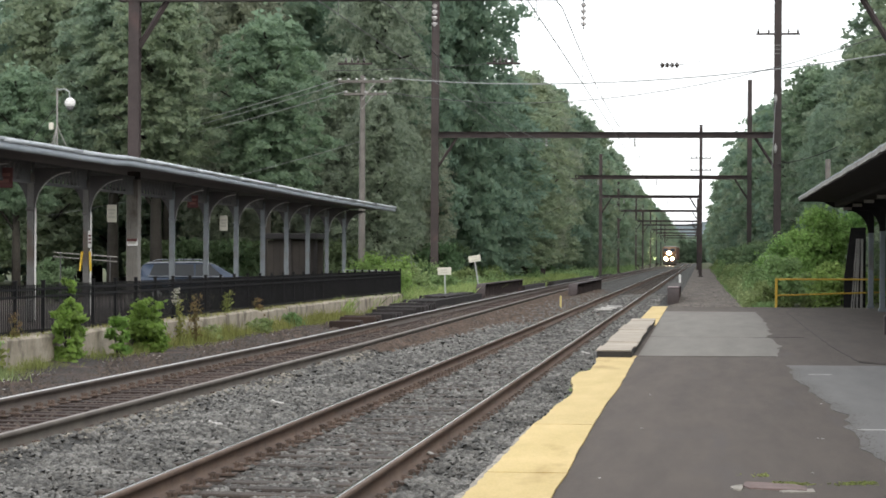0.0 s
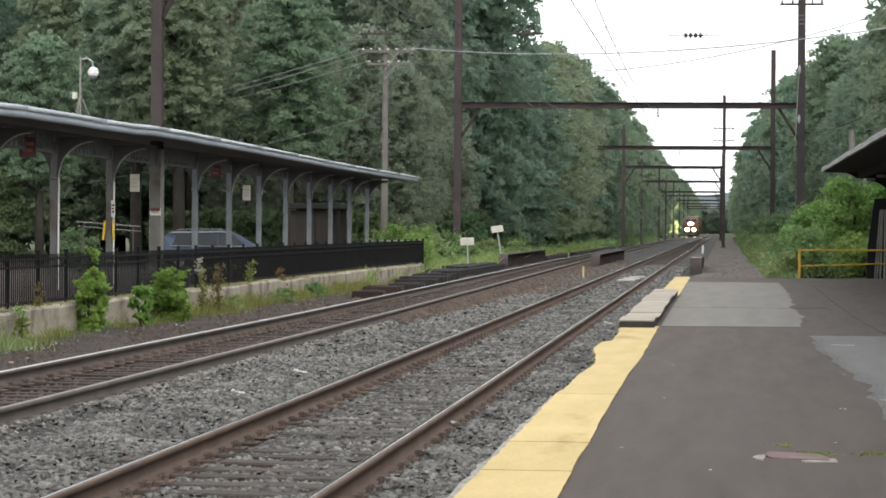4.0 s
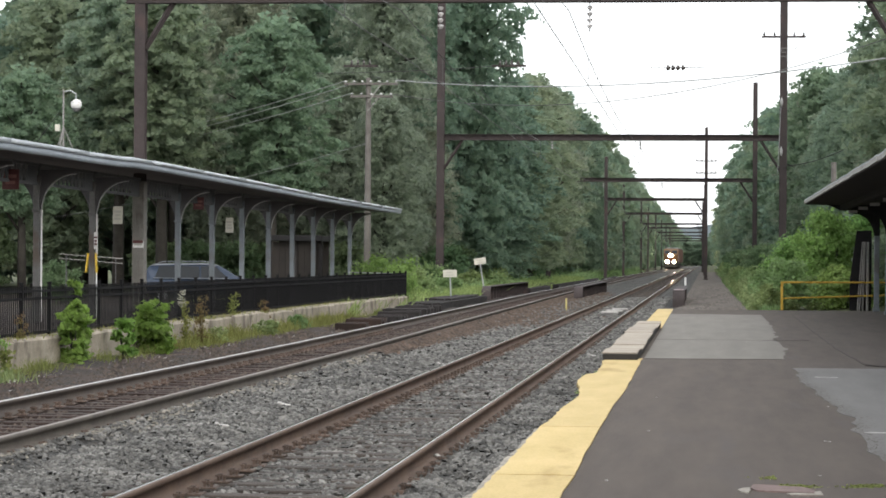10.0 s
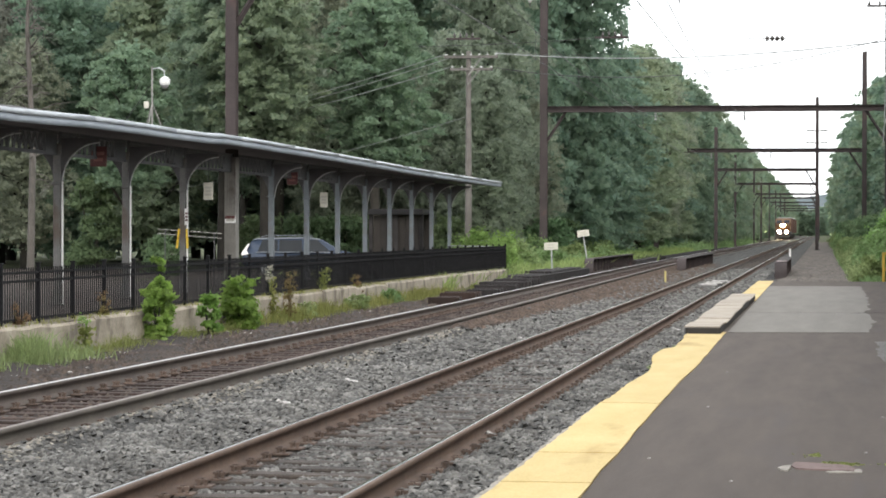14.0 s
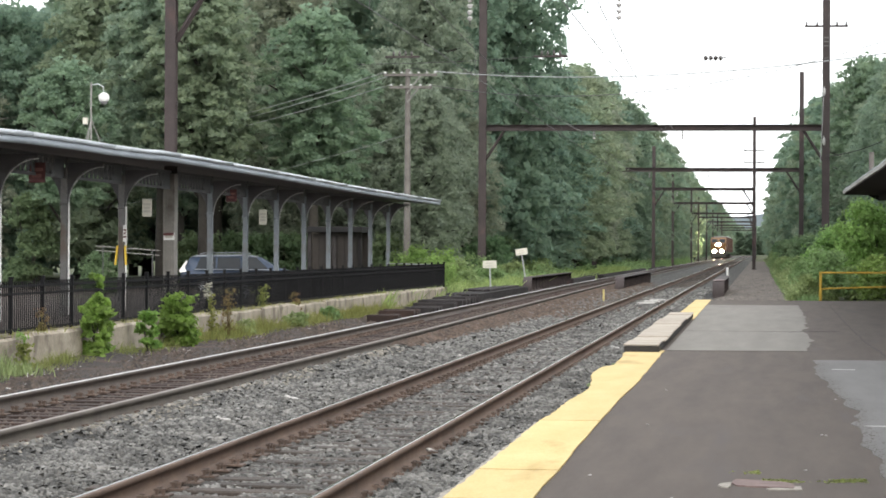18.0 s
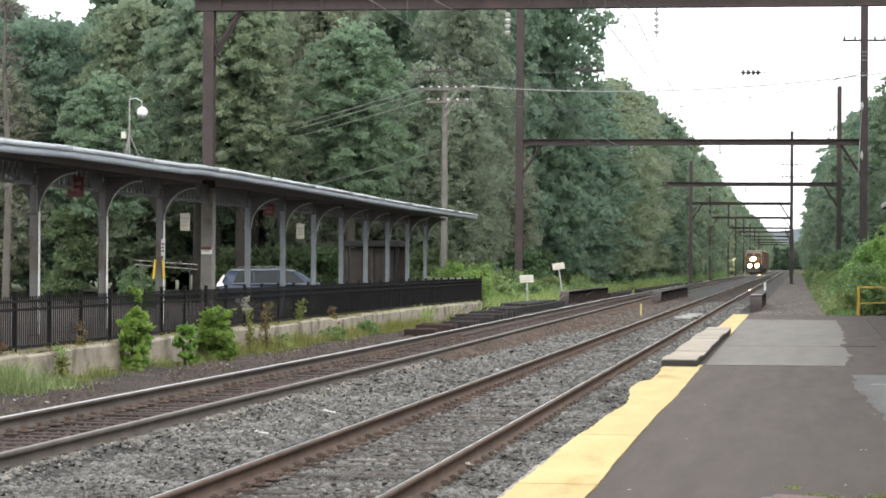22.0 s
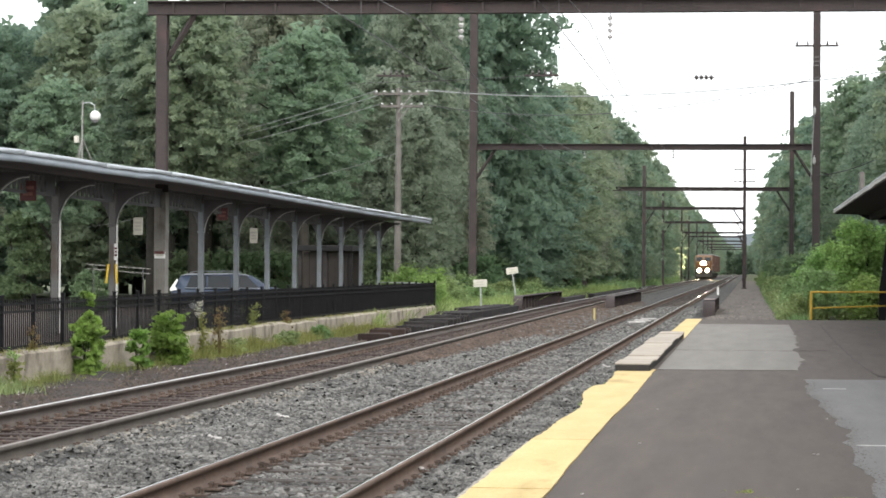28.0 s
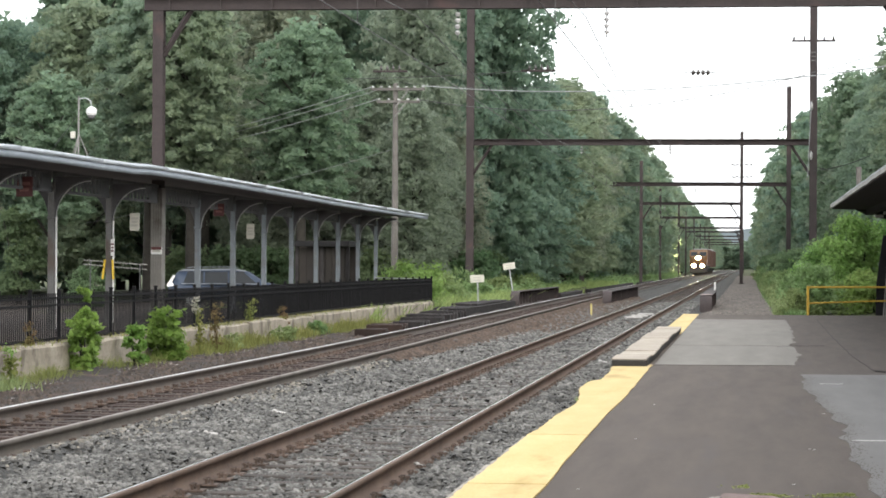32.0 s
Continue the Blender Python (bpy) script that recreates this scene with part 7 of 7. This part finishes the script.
def plants():
    woods()
    dead_tree(-25.3, 80.0, 11.0, 3)
    # saplings and weeds against the far wall
    sapling = bush("shrub", -10.2, 40.0, -0.2, 1.04, 0.31, 1700, 0.11, LEAF_BRIGHT, "bright green leafy sapling growing against the wall", "weeds along the wall", 3, 30)
    crown("sprig", 13, 1.42, 0.13, 0.85, 260, 0.11, LEAF_BRIGHT, sapling, lobes=9, top=0.3, puff=1.6)
    bush("shrub", -10.05, 42.9, -0.2, 0.72, 0.22, 700, 0.105, LEAF_BRIGHT, "low leafy green shrub against the wall", "weeds along the wall", 4, 22)
    bush("shrub", -10.05, 45.3, -0.2, 1.02, 0.38, 2100, 0.10, LEAF_SHRUB, "rounded leafy green shrub against the wall", "weeds along the wall", 5, 40)
    for k, (x, y, h) in enumerate(((-10.1, 51.5, 0.35), (-10.05, 57.0, 0.4), (-10.1, 62.0, 0.4))):
        bush("shrub", x, y, -0.22, h, h * 0.75, 700, 0.07, WEED, "low leafy weed clump at the foot of the wall", "weeds along the wall", 70 + k, 24)
    for x, y, h, s, blown in ((-10.0, 47.9, 1.22, 7, PALE_BLOOM), (-10.05, 49.6, 1.08, 8, STRAW), (-10.55, 55.6, 1.1, 9, GRASS), (-10.1, 35.6, 0.55, 10, LEAF_BRIGHT), (-10.6, 38.3, 0.85, 11, STRAW), (-10.5, 59.5, 0.8, 12, STRAW), (-10.62, 34.2, 0.8, 13, STRAW)):
        w = thing("tall_weed", "tall thin flowering weed by the wall" if blown is not STRAW else "tall dry brown weed by the wall", "weed", "weeds along the wall", m=pose(x, y, -0.2))
        g = random.Random(s)
        heads = []
        for k in range(4):
            st = bmesh.new()
            tip = (0.13 * g.uniform(-1, 1), 0.1 * g.uniform(-1, 1), h * g.uniform(0.72, 1))
            tube(st, [(0.02 * k, 0, 0), (tip[0] * 0.3, tip[1] * 0.3, h * 0.5), tip], [0.010, 0.007, 0.003], 5)
            part("stem", st, STRAW if blown is STRAW else GRASS, w)
            heads.append(tip)
        n = 150
        p = np.stack([rng.normal(0, 0.055, n), rng.normal(0, 0.055, n), h * rng.uniform(0.12, 0.75, n)], 1)
        leaves("leaves", p, rng.normal(0, 1, (n, 3)), rng.uniform(0.03, 0.09, n), STRAW if blown is STRAW else GRASS, w)
        for t in heads:
            p = np.array(t) + rng.normal(0, 0.03, (26, 3))
            tagged(leaves("flower_head", p, rng.normal(0, 1, (26, 3)), rng.uniform(0.02, 0.045, 26), blown, w), kind="stuff")
    n = 900
    y = 28 + 55 * rng.random(n) ** 1.2
    c = np.stack([-10.25 + np.abs(rng.normal(0, 0.4, n)), y, np.full(n, -0.19)], 1)
    tagged(leaves("fallen_scraps", c, np.tile([0, 0, 1.0], (n, 1)), rng.uniform(0.02, 0.06, n), LITTER, None), "pale scraps and chips scattered on the cinders", "litter", kind="stuff")
    n = 26000
    y = rng.uniform(24, 90, n)
    keep = (np.sin(y * 0.9) + 0.6 * np.sin(y * 2.3 + 1) + rng.normal(0, 0.55, n)) > 0.15
    y = y[keep]
    x = -10.34 + np.abs(rng.normal(0, 0.22, len(y)))
    blades("wall_grass", x, y, np.full_like(x, -0.22), rng.uniform(0.03, 0.19, len(y)) * (1 + 0.5 * np.sin(y * 1.7)), GRASS, "long green grass along the foot of the wall", 0.006, 0.6)
    n = 4200
    y = 34.5 - np.abs(rng.normal(0, 2.2, n)) + 1.5 * rng.random(n)
    x = -10.36 + np.abs(rng.normal(0, 0.26, n))
    keep = (np.sin(y * 3.1) + 0.5 * np.sin(y * 7.7) + rng.normal(0, 0.6, n)) > -0.2
    x, y = x[keep], y[keep]
    blades("wall_weeds", x, y, np.full_like(x, -0.22), rng.uniform(0.05, 0.48, len(x)) * (0.7 + 0.4 * np.sin(y * 2.3)), WEED, "lush bright green weeds at the foot of the wall", 0.012, 0.4)
    n = 9000
    y = np.concatenate([rng.uniform(45.8, 56, n // 2), rng.normal(65, 3.5, n - n // 2)])
    x = -10.36 + np.abs(rng.normal(0, 0.24, n))
    blades("wall_weeds", x, y, np.full_like(x, -0.22), rng.uniform(0.06, 0.40, n) * (0.75 + 0.35 * np.sin(y * 1.9)), GRASS, "tall pale flowering grass against the wall", 0.006, 0.3)
    n = 2600
    y = rng.uniform(24, 75, n)
    x = rng.uniform(-10.62, -10.42, n)
    blades("wall_top_grass", x, y, np.full_like(x, FAR_Z - 0.03), rng.uniform(0.02, 0.12, n), GRASS, "dry short grass on top of the wall", 0.008)
    n = 52000
    y = 72 + 140 * rng.random(n) ** 1.3
    x = rng.uniform(-15.5, -10.0, n)
    keep = x < -9.6 - 0.9 * (y < 100) - 0.2 * np.sin(y)
    x, y = x[keep], y[keep]
    blades("verge_grass", x, y, ground_height(x, y) - 0.02, rng.uniform(0.25, 0.85, len(x)), VERGE, "tall pale green grass beside the far track", 0.022)
    n = 50000
    y = 88.5 + 150 * rng.random(n) ** 1.4
    x = 1.25 + np.abs(rng.normal(0, 1.5, n)) + 0.25 * np.sin(y * 0.7) + 0.2 * np.sin(y * 0.23)
    keep = (x < 2.6) | (y > 97)
    x, y = x[keep], y[keep]
    n = len(x)
    blades("bank_grass", x, y, ground_height(x, y) - 0.02, rng.uniform(0.12, 0.5, n) * np.clip((x - 1.1), 0.25, 1), WEED, "tall weeds on the bank beside the path", 0.022)
    # shrubs
    g = random.Random(21)
    bush("shrub", 4.7, 96.5, 0.1, 3.4, 1.55, 11000, 0.14, LEAF_BUSH, "large bright green bush behind the barrier", "bushes along the line", 31, 60)
    bush("shrub", 6.8, 101.0, 0.1, 3.6, 1.7, 9000, 0.15, LEAF_BUSH, "large bright green bush behind the barrier", "bushes along the line", 32, 60)
    bush("shrub", 4.0, 111, 0.1, 2.5, 1.4, 8000, 0.14, LEAF_BUSH, "leafy green bush on the bank", "bushes along the line", 33, 50)
    proto = [bush("shrub", 4.4, 112.0, 0.1, 2.6, 1.5, 2400, 0.23, LEAF_YOUNG, "dense green undergrowth bush", "bushes along the line", 41 + k, 40, True) for k in range(2)]
    proto[1].matrix_world = pose(4.6, 122, 0.1)
    y = 128.0
    while y < 330:
        copy_thing(proto[g.randrange(2)], pose(4.6 + g.uniform(-0.5, 1.2) - 0.006 * (y - 128), y, 0.0, 0, 0, g.uniform(0, 360)))
        y += g.uniform(3.5, 7)
    weedy = [bush("shrub", 3.0 + 2 * k, 92.0 + 6 * k, -0.05, 1.7, 1.05, 2400, 0.15, WEED, "pale green weedy brush on the bank", "bushes along the line", 81 + k, 60, True) for k in range(3)]
    y = 91.0
    while y < 300:
        k = g.uniform(0.42, 0.80) * (1 + 0.002 * (y - 91))
        copy_thing(weedy[g.randrange(3)], pose(1.75 + k * 0.9 + g.uniform(0, 1) ** 2 * 2.2 - 0.002 * (y - 91), y, -0.05, 0, 0, g.uniform(0, 360)) @ Matrix.Scale(k, 4))
        y += g.uniform(2.4, 4.6) * (1 + 0.006 * (y - 91))
    spots, y = [], 89.5
    while y < 240:
        k = g.uniform(0.28, 0.55) * (1 + 0.003 * (y - 91))
        spots.append((1.5 + k + g.uniform(0, 1) ** 2 * 2.4, y, -0.2, 1.5 * k, 1.0 * k))
        y += g.uniform(0.3, 0.8) * (1 + 0.01 * (y - 91))
    clumps("bank_weeds", spots, 260, 0.10, WEED, "low leafy weeds along the edge of the path")
    spots = [(edge_x(y) - 0.03 + g.uniform(-0.02, 0.03), y, -0.20, g.uniform(0.05, 0.11), g.uniform(0.03, 0.06)) for y in [g.uniform(36.3, 38.2) for k in range(14)] + [g.uniform(28.0, 33.5) for k in range(10)]]
    clumps("edge_weeds", spots, 60, 0.035, WEED, "small weeds under the broken yellow edge")
    y = 137.0
    while y < 330:
        copy_thing(proto[g.randrange(2)], pose(-14.6 + g.uniform(-1.2, 0.7), y, -0.3, 0, 0, g.uniform(0, 360)))
        y += g.uniform(3.0, 6.5)
    spots, y = [], 122.0
    while y < 430:
        k = g.uniform(0.4, 0.8)
        spots.append((-11.5 + g.uniform(-1.1, 0.8), y, -0.35, 1.3 * k, 1.1 * k))
        y += g.uniform(1.2, 2.6) * (1 + 0.003 * (y - 122))
    clumps("trackside_weeds", spots, 240, 0.16, WEED, "low weeds between the far track and the woods")
    bush("shrub", -32.6, 112.0, -0.3, 4.5, 1.25, 7000, 0.17, LEAF_YOUNG, "bright green leafy young tree behind the car park", "bushes along the line", 53, 46)
    bush("shrub", -26.2, 100.5, -0.3, 1.7, 0.95, 3400, 0.13, LEAF_YOUNG, "low bright green bush behind the car park", "bushes along the line", 54, 40)
    for k in range(10):
        copy_thing(proto[g.randrange(2)], pose(-17.5 - 1.0 * k + g.uniform(-0.8, 0.8), 125 + g.uniform(-2, 4), -0.3, 0, 0, g.uniform(0, 360)))
    bush("shrub", 5.2, 91.6, -0.1, 1.5, 1.3, 5200, 0.13, LEAF_BUSH, "leafy green bush under the yellow barrier", "bushes along the line", 55, 40)
    bush("shrub", 7.6, 92.4, -0.1, 1.6, 1.2, 4200, 0.13, LEAF_BUSH, "leafy green bush under the yellow barrier", "bushes along the line", 56, 40)
    bush("shrub", -11.7, 91.5, -0.3, 2.0, 1.3, 5200, 0.12, LEAF_BUSH, "leafy green bush at the end of the fence", "bushes along the line", 51, 40)
    bush("shrub", -12.3, 99.0, -0.3, 1.5, 1.1, 3400, 0.12, LEAF_BUSH, "leafy green bush beside the utility pole", "bushes along the line", 52, 40)
    for k, (x, y, h) in enumerate(((-11.6, 104, 1.0), (-12.8, 109, 1.5), (-11.9, 117, 1.1), (-13.2, 122, 1.7), (-12.2, 130, 1.3), (-11.4, 140, 1.2), (-12.4, 150, 1.5))):
        bush("shrub", x, y, -0.35, h, h * 0.75, 1800, 0.14, WEED, "low green bush in the grass beside the track", "bushes along the line", 60 + k, 30)


far_platform()
fence()
wall_verge()
canopy()
canopy_signs()
roof_camera()
overhead_line()
utility_pole()
track_side()
near_canopy()
suv()
ramp_railing()
shelter()
plants()
loco = locomotive()
cars = [freight_car("reddish brown boxcar behind the locomotive") for k in range(4)]


def motions():
    """The train draws slowly nearer on the far track."""
    for k, ob in enumerate([loco] + cars):
        rows = []
        for j in range(9):
            t = 4.0 * j
            y = 572.0 - 4.45 * t + (21.0 + 17.2 * (k - 1) if k else 0)
            x = left_track_x(y)
            ahead = math.degrees(math.atan2(left_track_x(y + 15) - left_track_x(y), 15))
            rows.append((t, pose(x, y, 0.0, 0, 0, -ahead)))
        walk(ob, rows)


motions()
